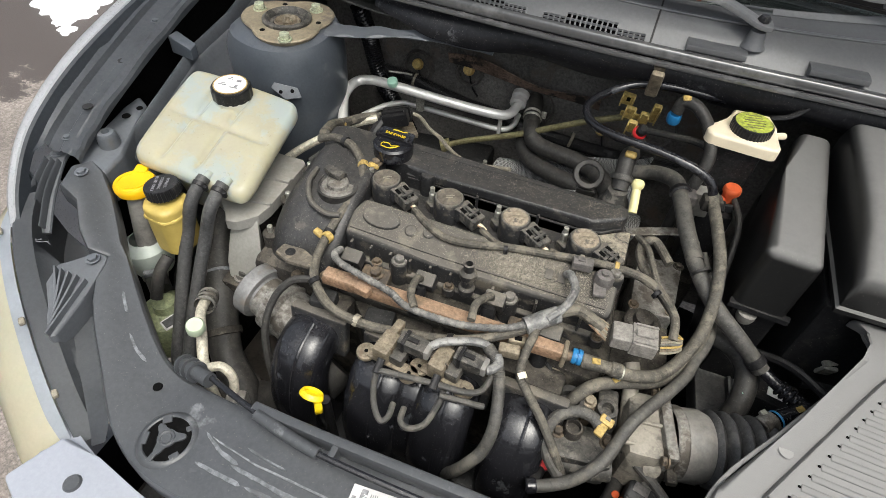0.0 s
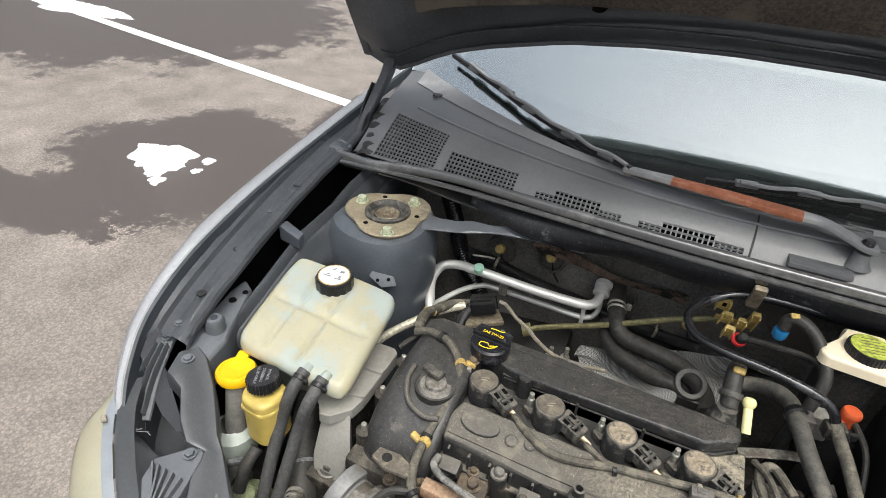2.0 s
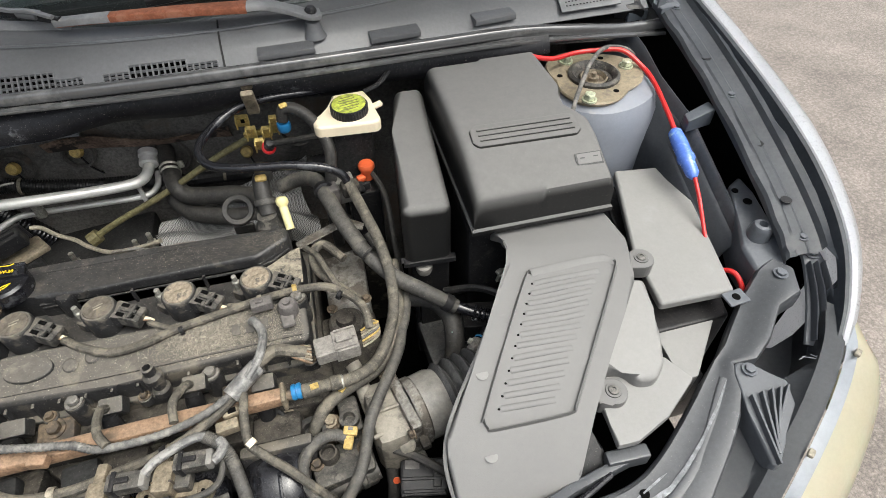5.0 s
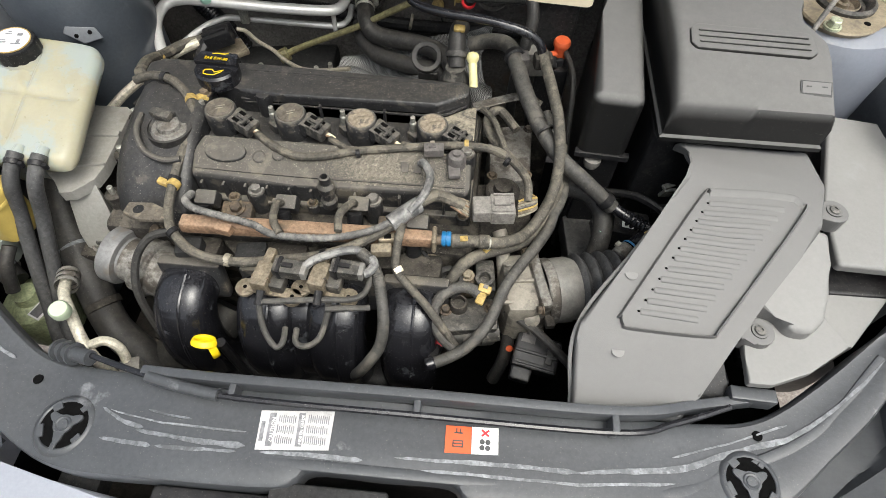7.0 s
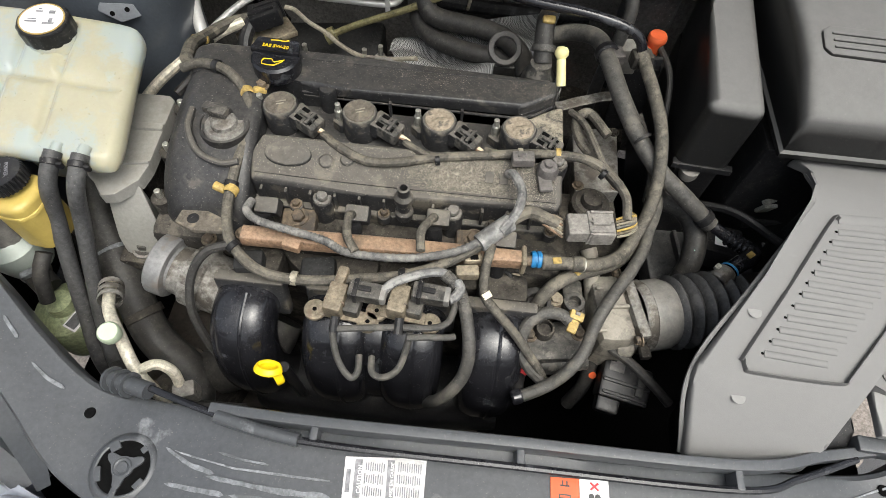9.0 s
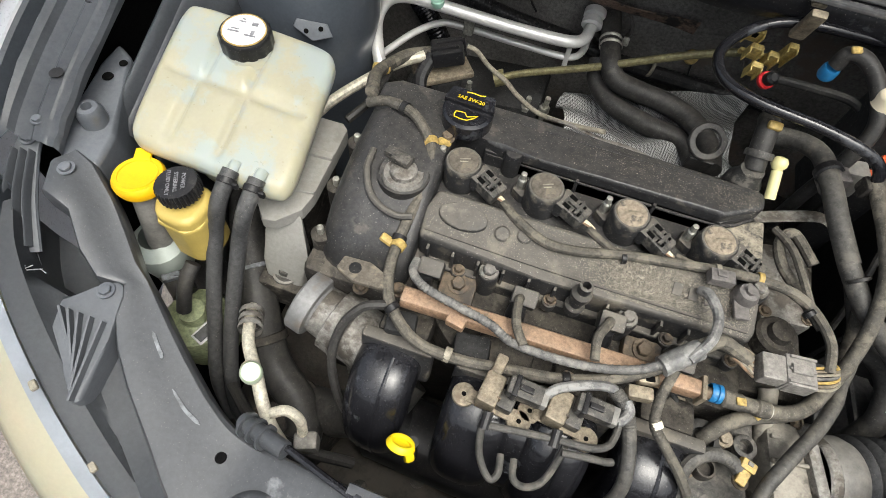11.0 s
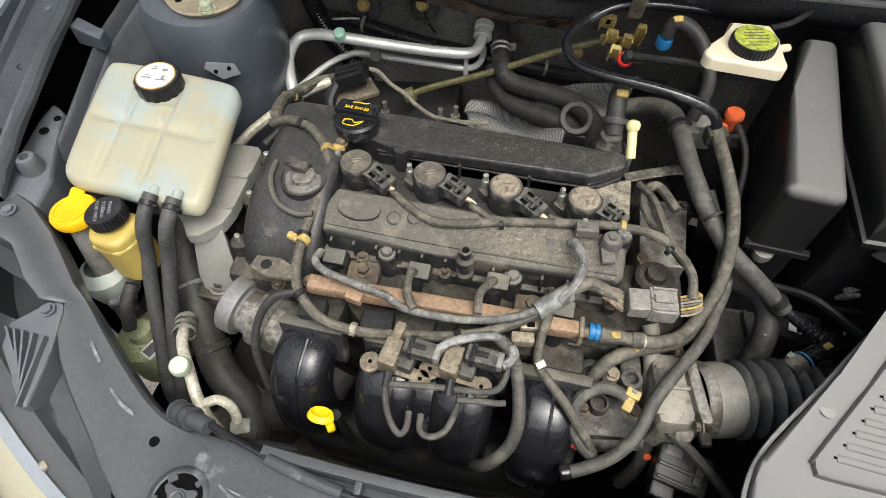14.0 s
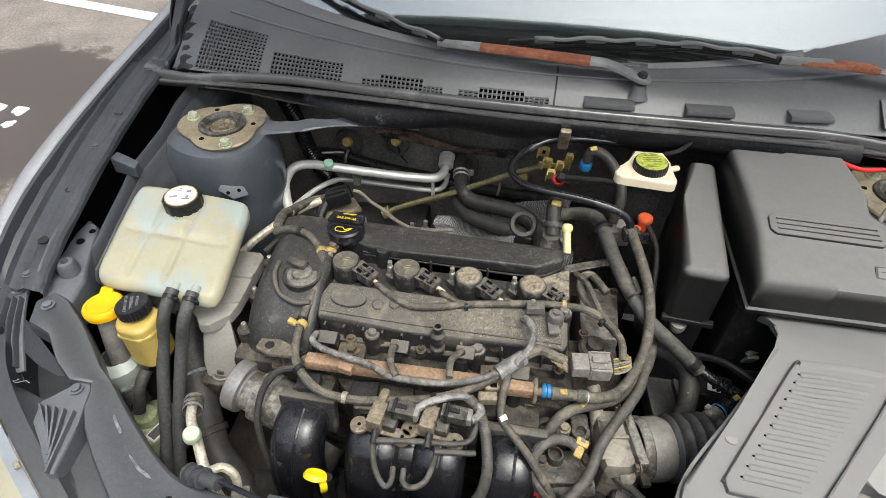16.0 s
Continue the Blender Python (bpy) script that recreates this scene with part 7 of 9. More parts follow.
part("leg", prism([(-0.484, 0.440), (-0.442, 0.458), (-0.424, 0.426), (-0.436, 0.404), (-0.472, 0.398), (-0.487, 0.420)], lambda x, y: 0.66, lambda x, y: 0.806 - 2.6 * max(0, 0.445 - y) - 0.3 * max(0, -0.455 - x), 0.004), "mount_alu", mount)
ft = part("foot", prism([(-0.492, 0.396), (-0.432, 0.396), (-0.426, 0.424), (-0.436, 0.446), (-0.488, 0.440)], 0.66, 0.708, 0.006), "block", mount)
part("washer", lathe([(0.018, 0.0), (0.018, 0.004), (0.012, 0.005)], 20, (-0.458, 0.420, 0.708)), "alu", ft)
part("bolt", bolt((-0.458, 0.420, 0.710), 0.010, 0.012), "plug", ft)
part("post", box((0.05, 0.10, 0.24), (-0.48, 0.53, 0.665), (0, 0, 0), 0.01), "block", mount)

# map sensor at the back left of the cover
ms = thing("pressure_sensor", (-0.365, 0.76, 0.78), "black sensor plug on a tan bracket behind the cam cover", "sensor")
part("bracket", box((0.085, 0.042, 0.010), (-0.370, 0.768, 0.780), (0, 0, 38), 0.003), "tan", ms)
part("stand", box((0.05, 0.04, 0.20), (-0.370, 0.768, 0.675), (0, 0, 38), 0.006), "dark", ms)
part("plug", box((0.046, 0.034, 0.026), (-0.366, 0.772, 0.812), (0, -12, 20), 0.004), "black", ms)
part("rib", box((0.040, 0.004, 0.030), (-0.362, 0.780, 0.813), (0, -12, 20), 0.001), "black", ms)
part("rib", box((0.040, 0.004, 0.030), (-0.366, 0.764, 0.813), (0, -12, 20), 0.001), "black", ms)
part("stem", tube([(-0.385, 0.762, 0.808), (-0.392, 0.735, 0.79), (-0.385, 0.715, 0.77)], 0.010, 10), "black", ms)
part("lead", tube([(-0.345, 0.800, 0.808), (-0.330, 0.800, 0.804), (-0.305, 0.781, 0.800), (-0.275, 0.762, 0.800), (-0.253, 0.742, 0.800), (-0.217, 0.716, 0.805), (-0.175, 0.700, 0.818), (-0.13, 0.688, 0.835)], 0.0034, 8), "beige", ms)
part("loom", tube([(-0.390, 0.770, 0.806), (-0.415, 0.745, 0.812), (-0.430, 0.705, 0.822), (-0.428, 0.660, 0.845), (-0.415, 0.615, 0.862)], 0.0085, 10), "loom", ms)
part("loom", tube([(-0.395, 0.755, 0.810), (-0.425, 0.730, 0.806), (-0.455, 0.700, 0.795), (-0.49, 0.655, 0.782), (-0.51, 0.62, 0.77)], 0.0075, 10), "ivory", ms)
part("loom", tube([(-0.43, 0.71, 0.81), (-0.435, 0.66, 0.80), (-0.455, 0.62, 0.79)], 0.006, 8), "rubber", ms)
part("tie", box((0.024, 0.014, 0.012), (-0.434, 0.692, 0.826), (0, 0, 20), 0.004), "clip", ms, "dusty yellow tie")

lift = thing("lifting_eye", (-0.017, 0.697, 0.85), "dull steel engine lifting eye", "lifting eye")
part("ring", lathe([(0.0150, -0.003), (0.0146, 0.002), (0.0158, 0.003), (0.0215, 0.003), (0.0230, 0.001), (0.0230, -0.003), (0.0150, -0.003)], 28, (-0.013, 0.694, 0.862), axis=(0.05, -0.6, 0.8)), "rubber", lift)
part("tab", box((0.03, 0.006, 0.06), (-0.010, 0.686, 0.815), (10, 0, 0), 0.003), "rubber", lift)
pcv = thing("coolant_outlet", (0.045, 0.655, 0.85), "dusty black coolant outlet elbow with a brass-coloured plug", "outlet")
part("base", lathe([(0.024, 0.83), (0.021, 0.864), (0.015, 0.874), (0.0135, 0.884), (0, 0.884)], 22, (0.032, 0.648, 0)), "plug", pcv)
part("neck", tube([(0.034, 0.652, 0.880), (0.032, 0.672, 0.900), (0.032, 0.690, 0.912), (0.036, 0.710, 0.905)], 0.0120, 14), "rubber", pcv)
part("band", lathe([(0.0150, -0.004), (0.0160, 0), (0.0150, 0.004)], 18, (0.033, 0.664, 0.893), axis=(0, 0.7, 0.7)), "plug", pcv)
part("plug", box((0.016, 0.010, 0.008), (0.034, 0.682, 0.922), (30, 0, 0), 0.003), "clip", pcv)
stick = thing("gearbox_dipstick", (0.06, 0.63, 0.83), "pale yellow plastic dipstick top", "dipstick")
part("shaft", tube([(0.060, 0.628, 0.868), (0.058, 0.640, 0.879), (0.056, 0.652, 0.889)], 0.0060, 12), "stick", stick)
part("knob", lathe([(0, -0.0085), (0.0055, -0.007), (0.0088, -0.002), (0.0088, 0.003), (0.0060, 0.0070), (0, 0.0085)], 18, (0.0555, 0.658, 0.894), axis=(0, 0.6, 0.8)), "stick", stick)

ign = thing("valve_block", (0.125, 0.575, 0.72), "grimy grey aluminium valve block beside the engine", "valve block")
part("plate", prism([(0.089, 0.620), (0.152, 0.634), (0.149, 0.523), (0.092, 0.516)], 0.70, 0.802, 0.004), "alu", ign)
for x, y in ((0.096, 0.526), (0.144, 0.532), (0.146, 0.622)):
    part("bolt", bolt((x, y, 0.802), 0.0050, 0.005), "rustbrown", ign)
part("boss", lathe([(0.024, 0.76), (0.024, 0.800), (0.020, 0.804), (0.014, 0.804), (0.012, 0.812), (0, 0.812)], 20, (0.112, 0.502, 0)), "block", ign)
part("side", box((0.08, 0.10, 0.12), (0.115, 0.485, 0.72), (0, 0, 5), 0.01), "block", ign)

throttle = thing("throttle_valve", (0.12, 0.35, 0.68), "dirty cast aluminium throttle body with sensors", "throttle body")
part("casting", box((0.052, 0.090, 0.096), (0.143, 0.374, 0.733), (0, 0, 8), 0.016), "palecast", throttle)
for y, z in ((0.345, 0.778), (0.372, 0.784), (0.398, 0.780)):
    part("cast_rib", box((0.046, 0.005, 0.006), (0.143, y, z - 0.002), (0, 0, 8), 0.002), "palecast", throttle)
part("boss", lathe([(0.011, -0.01), (0.010, 0.006), (0.006, 0.008), (0, 0.008)], 14, (0.158, 0.333, 0.756), axis=(0.1, -0.7, 0.7)), "palecast", throttle)
part("drain_pipe", tube([(0.110, 0.442, 0.789), (0.113, 0.434, 0.785), (0.1195, 0.405, 0.766), (0.1255, 0.377, 0.745), (0.131, 0.352, 0.722)], 0.0098, 14), "palecast", throttle, "pale dusty metal pipe")
part("drain_hose", tube([(0.131, 0.352, 0.722), (0.135, 0.332, 0.695), (0.132, 0.312, 0.665), (0.122, 0.300, 0.62)], 0.0092, 14), "rubber", throttle)
fl = part("flange", box((0.015, 0.086, 0.090), (0.164, 0.377, 0.744), (0, 0, 14), 0.005), "alu", throttle)
for y, z in ((0.334, 0.782), (0.336, 0.706), (0.418, 0.782)):
    part("bolt", bolt((0.158 + (y - 0.377) * -0.25, y, z), 0.0055, 0.007, (-0.97, -0.24, 0)), "rustbrown", fl)
part("lug", box((0.022, 0.016, 0.020), (0.170, 0.330, 0.712), (0, 0, 14), 0.004), "alu", fl)
mot = part("valve_plug", box((0.060, 0.046, 0.036), (0.172, 0.308, 0.700), (14, 0, -12), 0.005), "black", throttle, "dirty black plug block with a grey label")
part("plug_label", box((0.018, 0.011, 0.001), (0.160, 0.321, 0.7218), (14, 0, -12), 0), "plugbrown", mot)
part("rib", box((0.056, 0.004, 0.005), (0.171, 0.302, 0.7175), (14, 0, -12), 0.001), "black", mot)
part("rib", box((0.052, 0.004, 0.006), (0.168, 0.288, 0.7135), (14, 0, -12), 0.001), "black", mot)
part("latch", box((0.010, 0.030, 0.007), (0.188, 0.303, 0.7175), (14, 0, -12), 0.002), "plug", mot)
part("shroud", box((0.028, 0.020, 0.022), (0.152, 0.282, 0.694), (14, 0, -12), 0.004), "black", mot)
part("dot", lathe([(0, 0.0012), (0.0046, 0.001), (0.005, 0)], 12, (0.1375, 0.3175, 0.6925), axis=(0, -0.8, 0.6)), "orange", throttle)
part("fitting", lathe([(0.012, -0.03), (0.012, 0.0), (0.0105, 0.004), (0.0085, 0.004), (0.0085, -0.004), (0, -0.004)], 18, (0.064, 0.344, 0.760)), "block", throttle)
part("sensor_ring", lathe([(0.0125, -0.012), (0.0125, 0.003), (0.011, 0.004), (0.0075, 0.004), (0.007, -0.006), (0, -0.006)], 20, (0.095, 0.374, 0.776)), "plug", throttle)
part("sensor_case", box((0.026, 0.050, 0.060), (0.096, 0.384, 0.740), (0, 0, 6), 0.005), "plug", throttle)
pc2 = part("brass_union", lathe([(0.013, -0.04), (0.0125, 0.0), (0.008, 0.002), (0.008, 0.010), (0.0055, 0.012), (0, 0.012)], 8, (0.072, 0.378, 0.768)), "rustbrown", throttle)
part("union_cap", bolt((0.072, 0.374, 0.780), 0.0062, 0.006), "tan", pc2)
part("cap_stub", tube([(0.036, 0.264, 0.746), (0.039, 0.284, 0.732), (0.043, 0.302, 0.722), (0.046, 0.318, 0.712)], 0.0066, 12), "black", throttle)
part("red_cap", box((0.0115, 0.012, 0.008), (0.044, 0.301, 0.729), (20, 0, 20), 0.002), "red", throttle, "small red cap")
yc = part("yellow_clip", box((0.017, 0.011, 0.009), (0.095, 0.353, 0.785), (10, 10, -14), 0.002), "clip", throttle, "dusty yellow hose clip")
part("notch", box((0.006, 0.004, 0.002), (0.096, 0.354, 0.7902), (10, 10, -14), 0.0005), "plugbrown", yc)
part("tab", box((0.011, 0.016, 0.006), (0.091, 0.340, 0.784), (10, 0, -20), 0.002), "clip", yc)
hook = part("hook_plate", box((0.034, 0.034, 0.005), (0.014, 0.388, 0.774), (12, 0, 4), 0.002), "tan", throttle, "tan steel plate with a dark hook")
part("hook", tube([(0.002, 0.384, 0.778), (0.003, 0.396, 0.783), (0.011, 0.401, 0.785), (0.018, 0.395, 0.783), (0.017, 0.386, 0.778)], 0.0030, 8), "dark", hook)
part("spacer", lathe([(0.0072, -0.012), (0.0075, 0.010), (0.006, 0.011), (0, 0.011)], 16, (0.023, 0.364, 0.770), axis=(0.1, 0.5, 0.8)), "steel", hook)

boot = thing("air_intake_boot", (0.24, 0.39, 0.68), "dusty black ribbed rubber air intake boot", "intake boot")
AX2 = Vector((0.965, 0.25, -0.04)).normalized()
part("cuff", lathe([(0.040, 0.0), (0.0430, 0.004), (0.0440, 0.034), (0.040, 0.044)], 36, (0.172, 0.376, 0.750), axis=AX2), "grey_conn", boot, "pale dusty smooth cuff")
cl = part("clamp", lathe([(0.0435, 0.0), (0.045, 0.002), (0.045, 0.012), (0.0435, 0.014)], 36, (0.170, 0.3755, 0.750), axis=AX2), "alu", boot)
part("screw", box((0.012, 0.022, 0.010), (0.180, 0.332, 0.758), (0, 0, 10), 0.002), "block", cl)
prof = []
for k in range(6):
    prof += [(0.035, 0.0165 * k), (0.043, 0.0165 * k + 0.003), (0.0465, 0.0165 * k + 0.0075), (0.043, 0.0165 * k + 0.012), (0.035, 0.0165 * k + 0.0155)]
part("bellows", lathe(prof, 36, Vector((0.172, 0.376, 0.750)) + AX2 * 0.042, axis=AX2), "bootrub", boot)
part("tail", tube([Vector((0.172, 0.376, 0.750)) + AX2 * 0.125, Vector((0.172, 0.376, 0.745)) + AX2 * 0.20, Vector((0.172, 0.376, 0.73)) + AX2 * 0.26], 0.039, 24), "rubber", boot)


# ---- coolant tank ----
tank = thing("coolant_tank", (-0.56, 0.54, 0.75), "aged translucent cream coolant tank with six pillowed cells", "coolant tank")
TC = [Vector((-0.636, 0.444)), Vector((-0.443, 0.441)), Vector((-0.461, 0.631)), Vector((-0.654, 0.629))]


def tank_xy(u, v):
    """u, v from -1 to 1 over a four-cornered plan with rounded corners."""
    a, b = u * math.sqrt(1 - 0.15 * v ** 10), v * math.sqrt(1 - 0.15 * u ** 10)
    s, t = (a + 1) / 2, (b + 1) / 2
    return TC[0] * (1 - s) * (1 - t) + TC[1] * s * (1 - t) + TC[2] * s * t + TC[3] * (1 - s) * t


def tank_mesh():
    t = B()
    n, m = 60, 44
    g = {}
    for i in range(n + 1):
        for j in range(m + 1):
            u, v = -1 + 2 * i / n, -1 + 2 * j / m
            p = tank_xy(u, v)
            groove = 0
            for c, w in ((-0.40 - 0.06 * (v < 0), 0.055), (0.14, 0.055)):
                groove = max(groove, math.exp(-((u - c - 0.05 * v) / w) ** 2))
            groove = max(groove, math.exp(-((v - 0.02) / 0.070) ** 2))
            e = max(abs(u), abs(v))
            edge = max(0, (e - 0.90) / 0.10) ** 2.0
            z = 0.8870 + 0.0190 * v - 0.0070 * u - 0.0064 * groove * (1 - min(1, max(0, (e - 0.72) / 0.24))) - 0.0065 * edge - 0.0022 * (u * u + v * v)
            g[i, j] = t.verts.new((p.x, p.y, z))
    for i in range(n):
        for j in range(m):
            t.faces.new((g[i, j], g[i + 1, j], g[i + 1, j + 1], g[i, j + 1]))
    rim = [g[i, 0] for i in range(n + 1)] + [g[n, j] for j in range(1, m + 1)] + [g[i, m] for i in range(n - 1, -1, -1)] + [g[0, j] for j in range(m - 1, 0, -1)]
    c = Vector((-0.557, 0.55, 0))
    prev = rim
    for grow, z in ((1.006, -0.003), (1.010, -0.007), (1.008, -0.012), (0.975, -0.014), (0.92, -0.018), (0.80, -0.034), (0.66, -0.065), (0.58, -0.11)):
        ring = []
        for k, v in enumerate(rim):
            q = c + (v.co - c) * grow
            ring.append(t.verts.new((q.x, q.y, v.co.z + z)))
        for k in range(len(rim)):
            t.faces.new((prev[k], prev[(k + 1) % len(rim)], ring[(k + 1) % len(rim)], ring[k]))
        prev = ring
    t.faces.new(prev)
    return t


part("body", tank_mesh(), "tank", tank, sharp=60)
neck = part("neck", lathe([(0.034, 0.888), (0.030, 0.896), (0.028, 0.904), (0, 0.904)], 28, (-0.561, 0.597, 0)), "tank", tank)


def knurled(r0, r1, h, teeth, at, bm=None, cut=0.0016):
    """A screw cap with a gripped rim."""
    t = B()
    n = teeth * 4
    rows = []
    for r, z, k in ((r0, 0, 1), (r0, h * 0.80, 1), (r1, h * 0.97, 0.3), (r1 - 0.002, h, 0)):
        rows.append([t.verts.new(((r - cut * k * (i % 4 > 1)) * math.cos(2 * math.pi * i / n), (r - cut * k * (i % 4 > 1)) * math.sin(2 * math.pi * i / n), z)) for i in range(n)])
    for a, b in zip(rows, rows[1:]):
        for i in range(n):
            t.faces.new((a[i], a[(i + 1) % n], b[(i + 1) % n], b[i]))
    t.faces.new(rows[-1])
    bmesh.ops.transform(t, matrix=at, verts=t.verts)
    return merge(bm, t)


CAPM = pose(-0.561, 0.597, 0.8985, 3, 2, 0)
capo = part("cap", knurled(0.0305, 0.028, 0.0190, 14, CAPM, cut=0.0009), "black", tank, "black screw cap")
disc = part("cap_label", lathe([(0, 0.0198), (0.0240, 0.0196), (0.0242, 0.0180)], 32, CAPM), "paper", capo, "white round label with a yellow rim")
part("yellow_rim", lathe([(0.0238, 0.0195), (0.0240, 0.0200), (0.0254, 0.0198), (0.0256, 0.0180)], 36, CAPM), "clip", capo)
for px, py, pw, ph in ((-0.010, -0.006, 0.013, 0.0022), (-0.010, -0.002, 0.009, 0.0016), (0.010, -0.006, 0.013, 0.0022), (0.011, -0.001, 0.004, 0.006), (-0.007, 0.011, 0.008, 0.0018), (-0.007, 0.015, 0.004, 0.0016), (0.008, 0.012, 0.007, 0.005)):
    bar = box((pw, ph, 0.0004), (px, py, 0.0201), (0, 0, 8), 0)
    bmesh.ops.transform(bar, matrix=CAPM, verts=bar.verts)
    part("pictogram", bar, "printing", disc)
for x in (-0.513, -0.482):
    part("outlet", tube([(x + 0.005, 0.458, 0.864), (x + 0.005, 0.446, 0.863), (x + 0.005, 0.432, 0.859)], 0.0070, 14), "tank", tank)
for x, pts in ((-0.513, [(-0.508, 0.446, 0.8660), (-0.509, 0.432, 0.860), (-0.513, 0.414, 0.841), (-0.522, 0.400, 0.795), (-0.522, 0.365, 0.735), (-0.516, 0.325, 0.675), (-0.506, 0.285, 0.62), (-0.49, 0.26, 0.55)]),
               (-0.482, [(-0.477, 0.446, 0.8655), (-0.478, 0.432, 0.859), (-0.482, 0.414, 0.840), (-0.492, 0.400, 0.795), (-0.494, 0.362, 0.735), (-0.490, 0.320, 0.680), (-0.480, 0.278, 0.62), (-0.465, 0.25, 0.55)])):
    h = solo("coolant_hose", tube(pts, 0.0094, 14), "bootrub", "black rubber coolant hose running down from the tank", "hose", "coolant tank hoses")
    part("spring_clamp", lathe([(0.0096, -0.004), (0.0106, -0.003), (0.0106, 0.003), (0.0096, 0.004)], 18, (x + 0.0045, 0.435, 0.8612), axis=(0, 0.85, 0.4)), "black", h)
    part("clamp_ear", box((0.008, 0.005, 0.009), (x + 0.016, 0.432, 0.8610), (0, 0, 0), 0.002), "black", h)

# ---- washer filler and power steering tank ----
wash = thing("washer_filler", (-0.615, 0.42, 0.72), "bright yellow washer filler cap on a pale filler neck", "washer filler")
part("neck", tube([(-0.604, 0.411, 0.836), (-0.603, 0.400, 0.79), (-0.605, 0.392, 0.745)], 0.016, 16), "grey_conn", wash)
part("funnel", lathe([(0.020, 0.0), (0.034, -0.012), (0.036, -0.03), (0.030, -0.06), (0, -0.06)], 20, (-0.612, 0.392, 0.752)), "milky", wash)
cp = part("cap", lathe([(0.020, -0.012), (0.027, -0.010), (0.029, -0.004), (0.029, 0.002), (0.0265, 0.006), (0.005, 0.004), (0, 0.004)], 32, pose(-0.607, 0.414, 0.844, -5, -4, 0)), "yellow", wash)
part("pull_tab", box((0.019, 0.018, 0.005), (-0.618, 0.441, 0.847), (0, 0, 20), 0.003), "yellow", cp)
part("rim_step", lathe([(0.022, 0.005), (0.0225, 0.0067), (0.021, 0.0067), (0.0205, 0.005)], 32, pose(-0.607, 0.414, 0.844, -5, -4, 0)), "yellow", cp)

ps = thing("power_steering_tank", (-0.55, 0.41, 0.75), "amber translucent power steering tank with a black screw cap", "fluid tank")
part("body", prism([(-0.580, 0.396), (-0.570, 0.380), (-0.536, 0.376), (-0.524, 0.388), (-0.522, 0.416), (-0.530, 0.432), (-0.570, 0.434), (-0.581, 0.420)], 0.762, 0.842, 0.009, seg=4), "psyellow", ps)
part("waist", prism([(-0.5812, 0.3955), (-0.5706, 0.3788), (-0.5355, 0.3750), (-0.5228, 0.3876), (-0.5208, 0.4165), (-0.5292, 0.4332), (-0.5700, 0.4352), (-0.5822, 0.420)], 0.822, 0.827, 0.003), "psyellow", ps)
PSM = pose(-0.553, 0.412, 0.848, 4, -4, -62)
c2 = part("cap", knurled(0.0240, 0.0225, 0.0165, 30, PSM), "black", ps)
for k, text in enumerate(("POWER", "STEERING", "FLUID ONLY")):
    words(text, 0.0062, PSM @ pose(0, 0.008 - 0.008 * k, 0.0167), "printing", c2)
part("nozzle", tube([(-0.545, 0.372, 0.76), (-0.548, 0.350, 0.745), (-0.55, 0.33, 0.71)], 0.009, 12), "rubber", ps)

pot = thing("canister", (-0.55, 0.33, 0.60), "pale green plastic canister low behind the headlight", "canister")
part("can", lathe([(0.042, 0.60), (0.045, 0.652), (0.040, 0.668), (0.018, 0.676), (0.016, 0.69), (0, 0.69)], 28, (-0.552, 0.338, 0)), "palegreen", pot)
lb = part("label", box((0.018, 0.034, 0.002), (-0.528, 0.324, 0.6735), (0, 14, -20), 0.001), "oldpaper", pot, "black label with a white border")
part("label_field", box((0.013, 0.029, 0.002), (-0.528, 0.324, 0.6745), (0, 14, -20), 0.0005), "ink", lb)
part("clamp", box((0.036, 0.016, 0.016), (-0.598, 0.375, 0.690), (0, 0, 30), 0.003), "steel", pot)
part("hose", tube([(-0.57, 0.355, 0.69), (-0.60, 0.38, 0.70), (-0.62, 0.42, 0.68)], 0.016, 14), "rubber", pot)

# ---- radiator hoses and air conditioning line on the left ----
rh = solo("radiator_hose", tube([(-0.545, 0.51, 0.76), (-0.524, 0.442, 0.708), (-0.478, 0.372, 0.668), (-0.446, 0.326, 0.624), (-0.398, 0.294, 0.604), (-0.376, 0.264, 0.598), (-0.388, 0.235, 0.59), (-0.42, 0.215, 0.57)], 0.024, 18), "rubber",
     "thick black rubber radiator hose with pale cracks", "hose")
part("clamp_band", lathe([(0.0245, -0.006), (0.0262, -0.005), (0.0262, 0.005), (0.0245, 0.006)], 22, (-0.462, 0.350, 0.647), axis=(0.55, -0.70, -0.55)), "block", rh)
part("clamp_band", lathe([(0.0245, -0.003), (0.0255, -0.002), (0.0255, 0.002), (0.0245, 0.003)], 22, (-0.508, 0.417, 0.692), axis=(0.6, -0.75, -0.4)), "smear", rh)
solo("lower_hose", tube([(-0.40, 0.30, 0.57), (-0.34, 0.30, 0.60), (-0.29, 0.32, 0.64), (-0.27, 0.36, 0.66)], 0.030, 18), "rubber", "thick black lower coolant hose below the engine", "hose")
ac = thing("charge_port_pipe", (-0.41, 0.28, 0.70), "ivory pipe with a mint green charge port cap", "pipe")
part("pipe", tube([(-0.462, 0.352, 0.742), (-0.452, 0.330, 0.752), (-0.438, 0.305, 0.760), (-0.412, 0.275, 0.762), (-0.395, 0.252, 0.752), (-0.380, 0.236, 0.735), (-0.370, 0.228, 0.69)], 0.0070, 12), "ivory", ac)
for k in range(3):
    part("collar", lathe([(0.0135, -0.004), (0.0145, 0), (0.0135, 0.004)], 18, (-0.458 + 0.005 * k, 0.343 - 0.009 * k, 0.745 + 0.004 * k), axis=(0.35, -0.8, 0.3)), "alu", ac)
